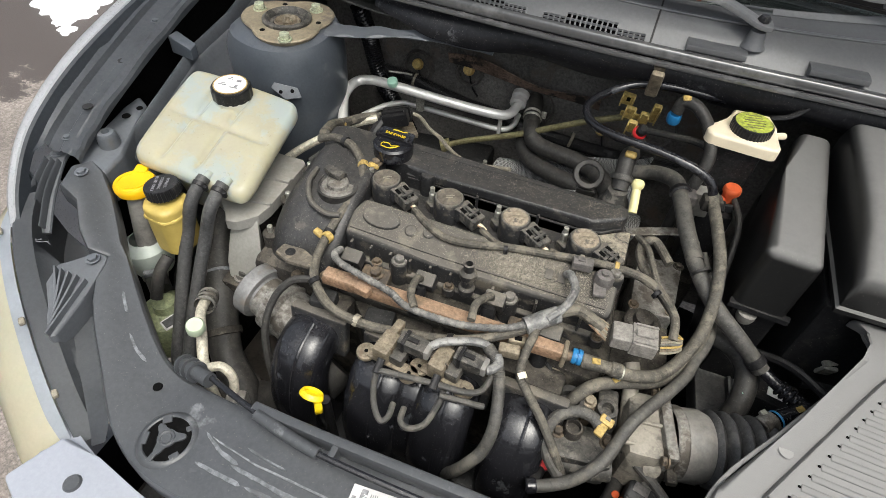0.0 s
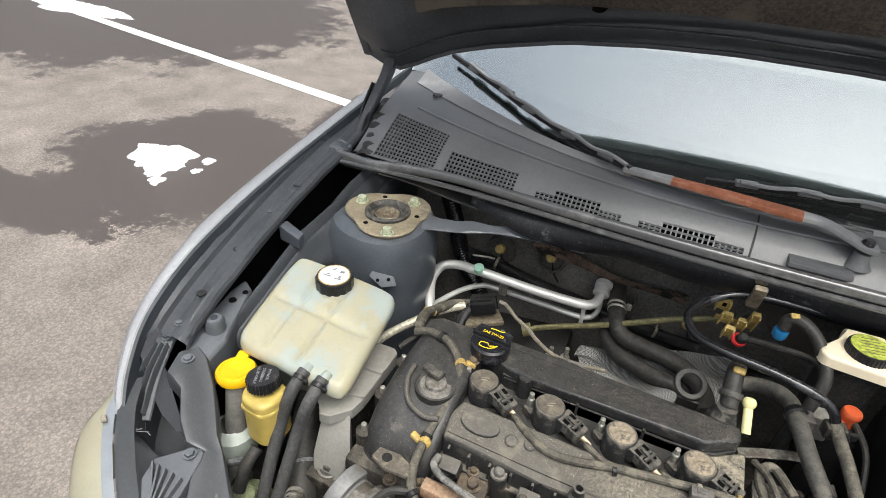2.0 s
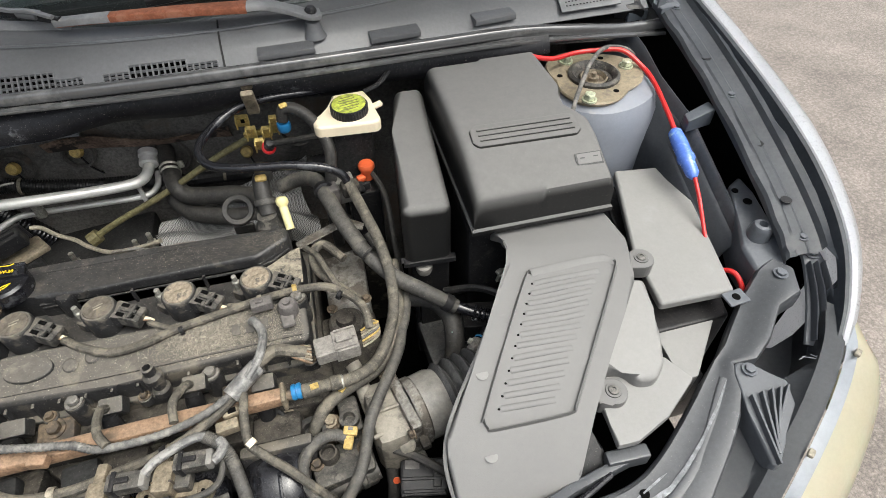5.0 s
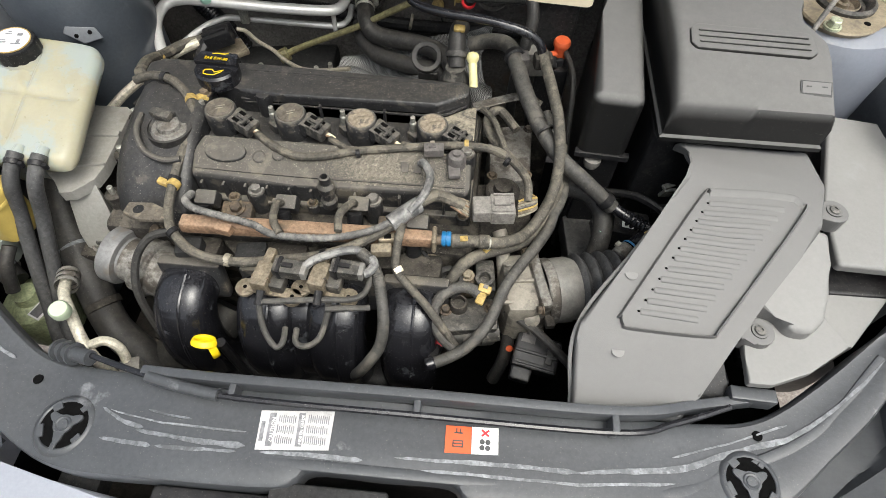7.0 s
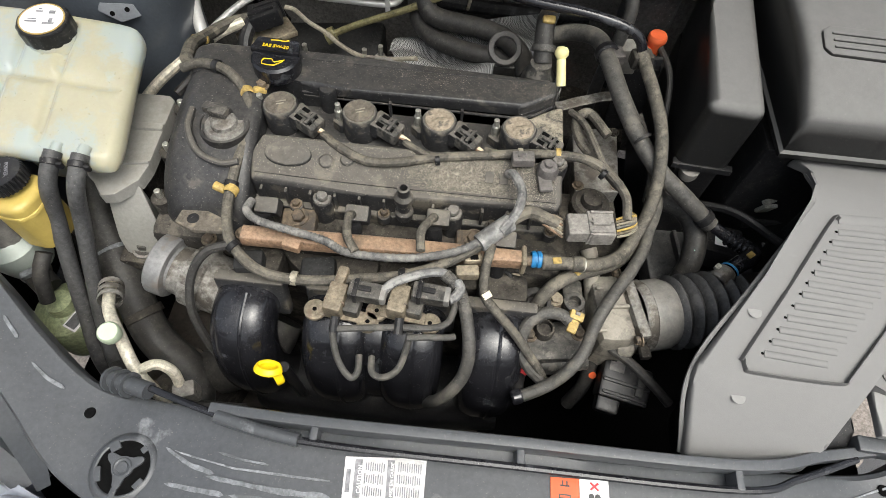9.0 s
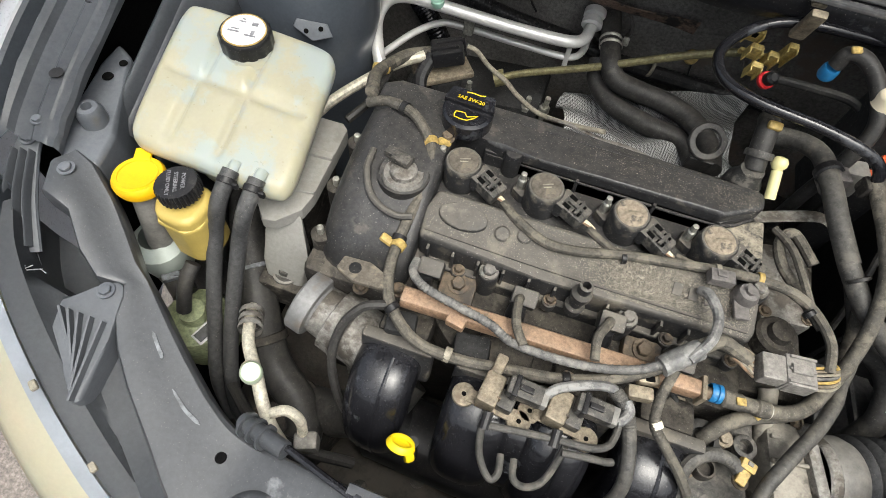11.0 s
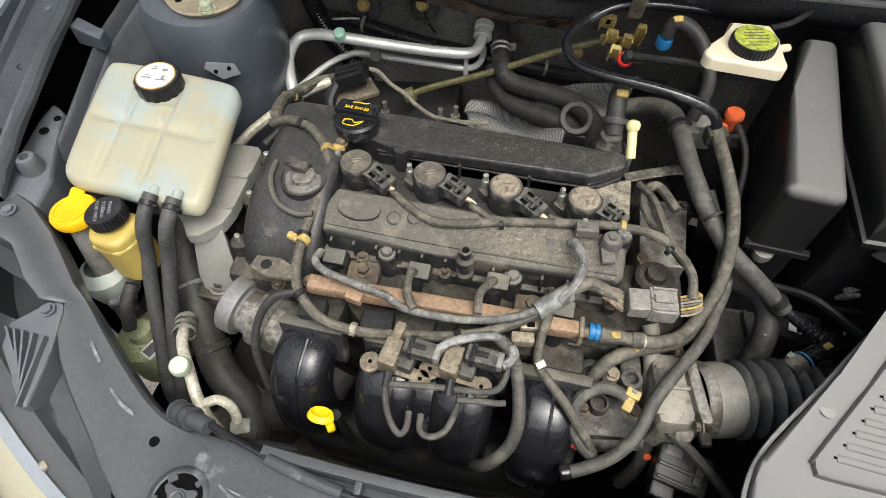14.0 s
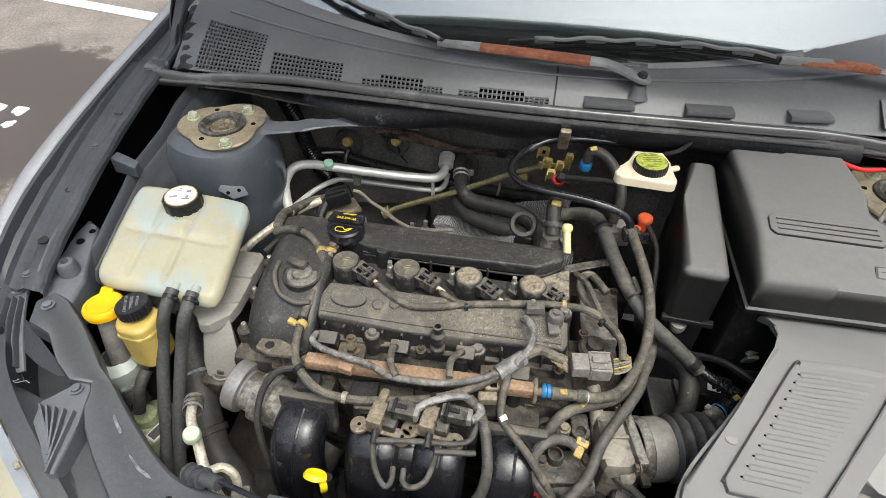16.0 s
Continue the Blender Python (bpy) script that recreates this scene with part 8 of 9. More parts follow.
part("branch", tube([(-0.385, 0.246, 0.75), (-0.370, 0.255, 0.748), (-0.355, 0.252, 0.735), (-0.350, 0.240, 0.71)], 0.006, 10), "ivory", ac)
pt = part("port", lathe([(0.008, 0.0), (0.008, 0.02), (0, 0.02)], 14, (-0.418, 0.276, 0.772), axis=(0.2, -0.1, 1)), "tan", ac)
part("port_cap", lathe([(0.010, 0.0), (0.0115, 0.003), (0.0115, 0.013), (0.0095, 0.016), (0, 0.016)], 20, (-0.410, 0.271, 0.785), axis=(0.2, -0.1, 1)), "palemint", pt)
part("foot", box((0.026, 0.020, 0.03), (-0.345, 0.238, 0.705), (0, 0, 20), 0.004), "alu", ac)

# ---- firewall pipes and hoses ----
pipes = thing("air_con_pipes", (-0.3, 0.88, 0.75), "pair of bright bent aluminium air conditioning pipes", "pipe")
part("large_pipe", tube([(-0.452, 0.735, 0.775), (-0.470, 0.765, 0.795), (-0.486, 0.805, 0.806), (-0.482, 0.842, 0.814), (-0.455, 0.855, 0.818), (-0.408, 0.856, 0.818), (-0.30, 0.868, 0.806), (-0.215, 0.884, 0.796), (-0.190, 0.900, 0.794),
                         (-0.184, 0.928, 0.796), (-0.184, 0.958, 0.798)], 0.0092, 14), "pipe", pipes)
part("small_pipe", tube([(-0.478, 0.79, 0.752), (-0.445, 0.850, 0.760), (-0.415, 0.885, 0.762), (-0.385, 0.893, 0.762), (-0.28, 0.896, 0.758), (-0.205, 0.902, 0.754), (-0.184, 0.922, 0.756), (-0.182, 0.95, 0.765)], 0.0056, 12), "pipe", pipes)
part("fitting", lathe([(0.010, 0), (0.016, 0.002), (0.016, 0.010), (0.012, 0.012), (0.012, 0.016), (0.017, 0.018), (0.017, 0.028), (0.011, 0.032), (0, 0.032)], 22, (-0.184, 0.930, 0.797), axis=(0, 0.9, 0.35)), "pipe", pipes)
part("port_cap", lathe([(0.009, 0), (0.010, 0.003), (0.010, 0.011), (0.008, 0.013), (0, 0.013)], 18, (-0.409, 0.852, 0.822), axis=(0, -0.3, 1)), "mint", pipes, "mint green port cap")
part("bracket", box((0.016, 0.012, 0.040), (-0.364, 0.880, 0.782), (0, 0, 0), 0.004), "steel", pipes)
part("bracket", box((0.008, 0.006, 0.06), (-0.205, 0.898, 0.765), (0, 0, 0), 0.002), "pipe", pipes)
rodp = solo("gear_linkage_pipe", tube([(-0.300, 0.855, 0.716), (-0.255, 0.865, 0.735), (-0.16, 0.872, 0.775), (-0.05, 0.872, 0.835), (0.03, 0.870, 0.872)], 0.0058, 10), "olive", "dull olive pipe crossing in front of the firewall", "pipe")
part("end", tube([(-0.305, 0.852, 0.714), (-0.29, 0.858, 0.720)], 0.013, 10), "olive", rodp)
for z, pts, m in ((0, [(-0.158, 0.965, 0.80), (-0.150, 0.925, 0.794), (-0.140, 0.880, 0.785), (-0.124, 0.862, 0.772), (-0.085, 0.852, 0.770), (-0.045, 0.845, 0.770), (-0.006, 0.826, 0.770), (0.023, 0.787, 0.770), (0.03, 0.74, 0.77)], 0),
                  (1, [(-0.156, 0.905, 0.765), (-0.148, 0.880, 0.745), (-0.116, 0.847, 0.738), (-0.055, 0.824, 0.738), (-0.006, 0.812, 0.74), (0.015, 0.78, 0.74), (0.02, 0.73, 0.74)], 1)):
    hh = solo("heater_hose", tube(pts, 0.0155, 14), "rubber", "black rubber heater hose bending from the firewall", "hose", "heater hoses")
    if z == 0:
        for q in (0.0, 0.012):
            part("spring_clamp", lathe([(0.0165, -0.003), (0.0180, 0), (0.0165, 0.003)], 20, (-0.149 + q * 0.2, 0.918 - q, 0.793 - 0.1 * q), axis=(0.1, -0.9, -0.2)), "steel", hh)
        part("clamp_ear", box((0.010, 0.006, 0.014), (-0.128, 0.915, 0.800), (0, 0, 0), 0.002), "steel", hh)
shield = thing("heat_shield", (-0.08, 0.80, 0.62), "crinkled woven metal foil heat shield behind the engine", "heat shield")


def shield_fn(u, v):
    x = -0.185 + 0.265 * u
    return (x + 0.012 * math.sin(7 * v), 0.735 + 0.17 * v + 0.03 * u * v + 0.010 * math.sin(u * 11), 0.725 - 0.030 * v + 0.012 * math.sin(9 * u + 4 * v) + 0.010 * math.sin(17 * v + 3 * u) + 0.06 * u * v)


part("foil", sheet(shield_fn, 36, 24, 0.001), "foil", shield)
part("edge_strip", sweep([(-0.205, 0.698, 0.820), (-0.17, 0.694, 0.823), (-0.13, 0.690, 0.819), (-0.095, 0.688, 0.821), (-0.05, 0.680, 0.818)], lambda t: rounded(0.005, 0.002, 0.6, 8)), "alu", shield, "bare folded metal edge")
part("rust_patch", sheet(lambda u, v: (-0.10 + 0.07 * u, 0.69 + 0.03 * v, 0.735 + 0.01 * math.sin(u * 6)), 6, 4, 0.001), "rust", shield)
for x, z, y in ((-0.297, 0.826, 0.962), (-0.405, 0.812, 0.960), (-0.020, 0.775, 0.955)):
    fw = thing("firewall_fastener", (x, y, z), "dusty yellow push fastener on the firewall", "fastener", "firewall fasteners")
    part("head", lathe([(0, 0.008), (0.009, 0.007), (0.0115, 0.0), (0.0115, -0.004)], 16, (x, y, z), axis=(0, -0.9, 0.5)), "clip", fw)
    part("tail", tube([(x + 0.004, y - 0.004, z - 0.008), (x + 0.010, y, z - 0.035), (x + 0.022, y + 0.004, z - 0.055)], 0.002, 6), "black", fw)
low = thing("steering_gear_cover", (-0.2, 0.86, 0.6), "black plastic cover low on the firewall", "cover")
part("cover", prism([(-0.46, 0.84), (-0.22, 0.85), (-0.22, 0.96), (-0.46, 0.96)], 0.50, lambda x, y: 0.655 + 0.02 * math.sin(20 * x), 0.01), "dark", low)
for k in range(5):
    part("fin", box((0.05, 0.010, 0.03), (-0.43 + 0.045 * k, 0.842, 0.64), (0, 0, 0), 0.003), "dark", low)

# brake booster line, clip and quick connectors
vacl = thing("vacuum_line", (0.05, 0.75, 0.94), "long glossy black vacuum line looping above the engine", "hose")
part("line", tube([(0.255, 0.845, 0.955), (0.20, 0.832, 0.958), (0.13, 0.818, 0.962), (0.06, 0.806, 0.968), (0.015, 0.806, 0.960), (-0.022, 0.784, 0.950), (-0.044, 0.742, 0.945), (-0.032, 0.706, 0.942), (0.005, 0.684, 0.944), (0.070, 0.672, 0.944),
                   (0.118, 0.664, 0.938), (0.142, 0.660, 0.925), (0.152, 0.655, 0.905)], 0.0063, 12), "gloss", vacl)
cl = part("clip", box((0.018, 0.010, 0.050), (0.036, 0.790, 0.975), (25, 0, 0), 0.003), "tan", vacl, "dusty metal retaining clip")
part("clip_top", box((0.016, 0.018, 0.006), (0.036, 0.805, 0.996), (10, 0, 0), 0.002), "tan", cl)
yb = thing("connector_bracket", (0.03, 0.84, 0.86), "bare yellow-brown connector bracket with forked tabs", "bracket")
for x, y, z, w, h in ((0.008, 0.846, 0.912, 0.020, 0.024), (0.017, 0.838, 0.894, 0.016, 0.026), (0.026, 0.826, 0.878, 0.014, 0.026), (0.040, 0.838, 0.890, 0.013, 0.026), (0.054, 0.842, 0.900, 0.012, 0.042)):
    fk = part("fork", box((w, 0.008, h), (x, y, z), (24, 4, 0), 0.0015), "brass", yb)
    for q in (-1, 1):
        part("flange", box((0.0022, 0.011, h * 0.92), (x + q * w * 0.46, y - 0.005, z - 0.001), (24, 4, 0), 0.0007), "brass", fk)
part("slot", box((0.006, 0.002, 0.010), (0.009, 0.8405, 0.9145), (24, 4, 0), 0.0005), "shade_black", yb)
part("bar", box((0.054, 0.005, 0.010), (0.030, 0.846, 0.885), (20, 0, 0), 0.0015), "brass", yb)
ring = thing("purge_connector", (0.04, 0.81, 0.87), "black quick connector with a red ring", "connector")
part("ring", lathe([(0.010, 0), (0.0112, 0.002), (0.0112, 0.006), (0.0095, 0.008), (0, 0.008)], 18, (0.040, 0.806, 0.880), axis=(0.2, -0.5, 0.8)), "red", ring)
part("elbow", lathe([(0.0085, 0), (0.0085, 0.010), (0.005, 0.013), (0, 0.013)], 16, (0.042, 0.802, 0.887), axis=(0.2, -0.5, 0.8)), "black", ring)
part("tube", tube([(0.048, 0.800, 0.892), (0.085, 0.790, 0.900), (0.13, 0.780, 0.905), (0.155, 0.76, 0.900)], 0.0055, 10), "rubber", ring)
vent = thing("vapour_hose", (0.1, 0.74, 0.93), "dusty black vapour hose with a blue quick connector", "hose")
part("blue_ring", lathe([(0.0085, -0.010), (0.0098, -0.007), (0.0100, 0.002), (0.0085, 0.006), (0, 0.006)], 20, (0.076, 0.760, 0.950), axis=(0, -0.2, 1)), "blue", vent, "blue quick connector")
part("elbow", tube([(0.076, 0.758, 0.958), (0.080, 0.760, 0.974), (0.096, 0.756, 0.976), (0.114, 0.744, 0.966), (0.128, 0.724, 0.950), (0.134, 0.705, 0.930), (0.128, 0.690, 0.895), (0.12, 0.685, 0.84), (0.12, 0.69, 0.76)], 0.0085, 12), "rubber", vent)
part("mark", box((0.012, 0.008, 0.004), (0.082, 0.755, 0.984), (20, 0, 20), 0.002), "clip", vent)

# right-hand hoses
hA = thing("coolant_return_hose", (0.15, 0.6, 0.83), "thick dusty rubber coolant hose with a black quick connector", "hose")
part("hose", tube([(0.050, 0.735, 0.858), (0.080, 0.728, 0.872), (0.106, 0.702, 0.885), (0.118, 0.660, 0.885), (0.132, 0.615, 0.876), (0.150, 0.574, 0.864)], 0.0112, 16), "hosegrey", hA)
part("lower_hose", tube([(0.144, 0.586, 0.868), (0.152, 0.570, 0.862), (0.182, 0.532, 0.844), (0.225, 0.508, 0.820), (0.262, 0.492, 0.795)], 0.0106, 16), "hosegrey", hA, "cleaner grey lower half of the hose")
part("fitting", tube([(0.258, 0.494, 0.798), (0.285, 0.480, 0.790), (0.310, 0.468, 0.786)], 0.0075, 12), "gloss", hA)
for k in range(4):
    part("ring", lathe([(0.0095, -0.002), (0.011, 0), (0.0095, 0.002)], 16, (0.286 + 0.006 * k, 0.479 - 0.003 * k, 0.790 - 0.001 * k), axis=(0.88, -0.42, -0.14)), "gloss", hA)
part("elbow", tube([(0.303, 0.471, 0.786), (0.314, 0.465, 0.785), (0.313, 0.457, 0.784), (0.300, 0.449, 0.783), (0.286, 0.439, 0.781)], 0.0105, 14), "gloss", hA)
part("mark", box((0.010, 0.007, 0.002), (0.307, 0.455, 0.7945), (0, 0, 40), 0.001), "clip", hA)
part("silver_collar", lathe([(0.0100, -0.010), (0.0125, -0.008), (0.0125, 0.008), (0.010, 0.010), (0, 0.010)], 18, (0.276, 0.430, 0.779), axis=(-0.7, -0.7, -0.1)), "alu", hA, "metal collar")
part("ear", box((0.008, 0.006, 0.006), (0.268, 0.438, 0.786), (0, 0, 45), 0.001), "steel", hA)
part("blue_ring", lathe([(0.0108, -0.0015), (0.0120, 0), (0.0108, 0.0015)], 18, (0.2855, 0.4385, 0.781), axis=(-0.7, -0.7, -0.1)), "blue", hA)
part("clamp", lathe([(0.0120, -0.006), (0.0150, -0.004), (0.0150, 0.004), (0.0120, 0.006)], 18, (0.115, 0.676, 0.886), axis=(0.2, -0.95, 0.1)), "black", hA)
hB = thing("heater_return_hose", (0.16, 0.5, 0.83), "dusty taped hose curving down beside the engine", "hose")
part("hose", tube([(0.150, 0.660, 0.910), (0.155, 0.640, 0.904), (0.164, 0.600, 0.898), (0.174, 0.560, 0.884), (0.180, 0.524, 0.856), (0.177, 0.490, 0.828), (0.163, 0.458, 0.812), (0.145, 0.430, 0.808), (0.126, 0.414, 0.810), (0.101, 0.404, 0.815), (0.082, 0.4025, 0.818)], 0.0076, 12), "loom", hB)
part("adapter", lathe([(0.0072, 0.0), (0.0090, 0.002), (0.0090, 0.020), (0.0076, 0.022), (0.0076, 0.034), (0.0092, 0.036), (0.0092, 0.046), (0.0085, 0.048)], 16, (0.048, 0.400, 0.818), axis=(1, 0.06, 0)), "loom", hB)
lowh = thing("bypass_hose", (0.12, 0.41, 0.79), "dusty rubber bypass hose ending in a ribbed cup", "hose")
part("hose", tube([(0.190, 0.570, 0.826), (0.188, 0.530, 0.815), (0.181, 0.490, 0.803), (0.166, 0.454, 0.795), (0.145, 0.428, 0.793), (0.124, 0.415, 0.794), (0.092, 0.401, 0.795), (0.070, 0.388, 0.791), (0.058, 0.376, 0.782), (0.052, 0.368, 0.772)], 0.0082, 12), "loom", lowh)
part("mark", box((0.009, 0.007, 0.002), (0.094, 0.4005, 0.8035), (0, 0, 50), 0.001), "clip", lowh)
part("union", box((0.026, 0.020, 0.020), (0.152, 0.655, 0.900), (0, 0, 10), 0.004), "block", hB)
part("block", box((0.022, 0.024, 0.030), (0.124, 0.672, 0.880), (0, 0, 15), 0.003), "plugbrown", hB)
part("mark", box((0.010, 0.008, 0.002), (0.064, 0.3985, 0.8275), (0, 0, 10), 0.001), "clip", hB)
part("cup", lathe([(0.020, 0.0), (0.021, 0.012), (0.016, 0.014), (0.012, 0.014), (0.012, 0.004), (0, 0.004)], 20, (0.050, 0.366, 0.768)), "rubber", lowh)
hC = thing("servo_hose", (0.12, 0.35, 0.78), "long dusty rubber hose curving forward over the throttle", "hose")
part("hose", tube([(0.165, 0.620, 0.84), (0.188, 0.570, 0.812), (0.196, 0.520, 0.802), (0.190, 0.490, 0.800), (0.181, 0.468, 0.800), (0.173, 0.442, 0.802), (0.154, 0.407, 0.804), (0.136, 0.380, 0.802), (0.121, 0.355, 0.797), (0.113, 0.337, 0.787), (0.104, 0.313, 0.780), (0.090, 0.294, 0.770), (0.073, 0.281, 0.756), (0.050, 0.269, 0.750), (0.035, 0.263, 0.748)], 0.0072, 12), "hosegrey", hC)
part("bung", lathe([(0.0074, -0.004), (0.0086, -0.002), (0.0086, 0.006), (0.007, 0.008), (0, 0.008)], 16, (0.037, 0.264, 0.7485), axis=(-0.9, -0.35, -0.1)), "gloss", hC)
sl = thing("looped_hose", (0.06, 0.33, 0.77), "short dusty hose looped with a yellow clip", "hose")
part("hose", ribbed([(0.092, 0.345, 0.780), (0.078, 0.353, 0.784), (0.058, 0.352, 0.784), (0.040, 0.338, 0.780), (0.034, 0.316, 0.772), (0.044, 0.298, 0.760), (0.062, 0.288, 0.745)], 0.0075, 0.004, 0.06), "hosegrey", sl)
solo("throttle_cable_rod", tube([(0.125, 0.343, 0.757), (0.145, 0.331, 0.752), (0.167, 0.318, 0.748), (0.191, 0.299, 0.742), (0.215, 0.280, 0.730)], 0.0058, 10), "rubber", "thin black rod running to the air duct", "rod")
h5 = solo("short_hose", tube([(0.20, 0.53, 0.79), (0.235, 0.520, 0.785), (0.255, 0.498, 0.770), (0.254, 0.465, 0.752), (0.245, 0.445, 0.72)], 0.014, 14), "rubber", "short black bent hose above the intake boot", "hose")
part("label", box((0.006, 0.008, 0.0015), (0.253, 0.472, 0.7685), (-20, 0, 0), 0.0005), "mint", h5)
rel = thing("relay_box", (0.325, 0.49, 0.72), "small black relay box with a white label", "relay box")
part("case", box((0.05, 0.045, 0.04), (0.300, 0.500, 0.735), (0, 0, -10), 0.004), "black", rel)
part("label", box((0.026, 0.016, 0.001), (0.300, 0.496, 0.7565), (0, 0, -10), 0), "paper", rel)
part("bracket", tube([(0.26, 0.55, 0.76), (0.31, 0.53, 0.775), (0.36, 0.49, 0.775)], 0.006, 8), "black", rel)
bt = thing("battery_tray", (0.33, 0.50, 0.60), "black plastic battery tray with moulded ribs below the relay box", "battery tray")
part("floor", prism([(0.225, 0.440), (0.300, 0.425), (0.470, 0.470), (0.470, 0.560), (0.215, 0.556)], 0.655, 0.690, 0.006), "bootrub", bt)
for k in range(5):
    part("rib", box((0.006, 0.085, 0.014), (0.265 + 0.042 * k, 0.502, 0.694), (0, 0, 6), 0.002), "bootrub", bt)
part("wall", prism([(0.222, 0.548), (0.470, 0.552), (0.470, 0.562), (0.222, 0.558)], 0.66, 0.745, 0.003), "black", bt)
bp = solo("breather_pipe", tube([(0.335, 0.545, 0.742), (0.365, 0.548, 0.750), (0.40, 0.552, 0.752), (0.46, 0.556, 0.752)], 0.0125, 14), "bootrub", "thick dark grey breather pipe beside the battery tray", "pipe")
part("bung", lathe([(0.0126, -0.004), (0.0150, 0), (0.0150, 0.010), (0.010, 0.016), (0, 0.016)], 18, (0.392, 0.520, 0.742), axis=(0.2, -0.7, 0.7)), "rubber", bp)
tc = thing("cable_clip", (0.37, 0.53, 0.76), "pale metal cable clip", "clip")
part("clip", box((0.018, 0.006, 0.024), (0.345, 0.535, 0.785), (20, 0, 10), 0.002), "steel", tc)
part("clip_top", box((0.024, 0.008, 0.006), (0.345, 0.538, 0.798), (20, 0, 30), 0.002), "steel", tc)
oc = thing("red_terminal_cap", (0.18, 0.70, 0.88), "orange-red rubber terminal cap on a black base", "terminal cap")
part("cap", lathe([(0.009, -0.02), (0.010, -0.004), (0.0125, 0.0), (0.0125, 0.005), (0.0105, 0.008), (0, 0.008)], 20, (0.182, 0.712, 0.886)), "orange", oc)
part("skirt", box((0.014, 0.012, 0.010), (0.171, 0.703, 0.874), (0, 0, 20), 0.004), "orange", oc)
part("base", box((0.05, 0.05, 0.12), (0.172, 0.71, 0.80), (0, 0, 0), 0.006), "black", oc)
part("lead", tube([(0.185, 0.72, 0.88), (0.20, 0.66, 0.87), (0.20, 0.60, 0.82), (0.205, 0.56, 0.74)], 0.004, 8), "rubber", oc)

# ---- brake fluid tank ----
bf = thing("brake_fluid_tank", (0.165, 0.745, 0.93), "cream plastic brake fluid tank with a black cap and lime label", "fluid tank")
part("body", prism([(0.150, 0.792), (0.200, 0.794), (0.206, 0.764), (0.213, 0.716), (0.206, 0.707), (0.124, 0.713), (0.117, 0.724), (0.122, 0.742), (0.146, 0.756)], 0.950, 0.967, 0.005, seg=3), "cream", bf)
part("spout", box((0.018, 0.010, 0.008), (0.213, 0.758, 0.960), (0, -10, 15), 0.004), "cream", bf)
BFM = pose(0.172, 0.742, 0.965, 0, 0, 10)
bc = part("cap", knurled(0.0270, 0.0255, 0.015, 36, BFM, cut=0.0008), "black", bf)
part("cap_label", lathe([(0, 0.0160), (0.0238, 0.0156), (0.0244, 0.0145)], 28, BFM), "lime", bc, "worn lime yellow printed label")
for k in range(6):
    bar = box((0.030 - 0.004 * abs(k - 2.5), 0.0012, 0.0004), (0.001 * (k % 2), -0.0150 + 0.006 * k, 0.0160), (0, 0, 2), 0)
    bmesh.ops.transform(bar, matrix=BFM, verts=bar.verts)
    part("print_line", bar, "olive", bc)
part("pedestal", box((0.06, 0.06, 0.17), (0.170, 0.760, 0.861), (0, 0, 0), 0.006), "dark", bf)
part("level_lead", tube([(0.20, 0.79, 0.965), (0.225, 0.80, 0.97), (0.25, 0.82, 0.985)], 0.004, 8), "black", bf)

# ---- fuse box, battery box, duct ----
fuse = thing("fuse_box", (0.25, 0.67, 0.70), "tall narrow dark grey plastic fuse box", "fuse box")
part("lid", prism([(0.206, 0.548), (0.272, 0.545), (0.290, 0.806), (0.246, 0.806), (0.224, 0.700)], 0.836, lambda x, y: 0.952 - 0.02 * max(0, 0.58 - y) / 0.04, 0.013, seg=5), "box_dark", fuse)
part("base", prism([(0.214, 0.556), (0.270, 0.552), (0.284, 0.795), (0.240, 0.795)], 0.60, 0.842, 0.006), "black", fuse)
part("lip", prism([(0.203, 0.546), (0.276, 0.541), (0.278, 0.552), (0.205, 0.557)], 0.833, 0.841, 0.002), "black", fuse)
part("latch", lathe([(0.010, 0), (0.012, 0.006), (0.012, 0.014), (0, 0.016)], 14, (0.232, 0.552, 0.812)), "grey_conn", fuse)

bat = thing("battery_box", (0.39, 0.66, 0.60), "large grey plastic battery box lid with a ribbed handle", "battery box")


def bat_z(x, y):
    return lerp([(0.52, 0.951), (0.56, 0.965), (0.592, 0.977), (0.64, 0.984), (0.82, 0.990)], y)


def bat_mesh():
    """The lid: a crowned top that slopes to the front, with a notch by the strut."""
    t = B()
    n, m = 44, 44
    rows = []
    for j in range(m + 1):
        y = 0.520 + 0.280 * j / m
        x0 = lerp([(0.520, 0.294), (0.80, 0.294)], y)
        x1 = lerp([(0.520, 0.482), (0.62, 0.484), (0.655, 0.463), (0.68, 0.466), (0.70, 0.474), (0.80, 0.468)], y)
        row = []
        for i in range(n + 1):
            u = i / n
            x = x0 + (x1 - x0) * u
            e = min(u, 1 - u) * (x1 - x0)
            f = min(y - 0.520, 0.80 - y)
            r = 0.016 if u < 0.5 else 0.008
            drop = r - math.sqrt(max(0, r * r - max(0, r - e) ** 2)) + r - math.sqrt(max(0, r * r - max(0, r - f) ** 2))
            row.append(t.verts.new((x, y, bat_z(x, y) - drop)))
        rows.append(row)
    for a, b in zip(rows, rows[1:]):
        for i in range(n):
            t.faces.new((a[i], a[i + 1], b[i + 1], b[i]))
    rim = rows[0] + [r[-1] for r in rows[1:]] + rows[-1][-2::-1] + [r[0] for r in rows[-2:0:-1]]
    prev = rim
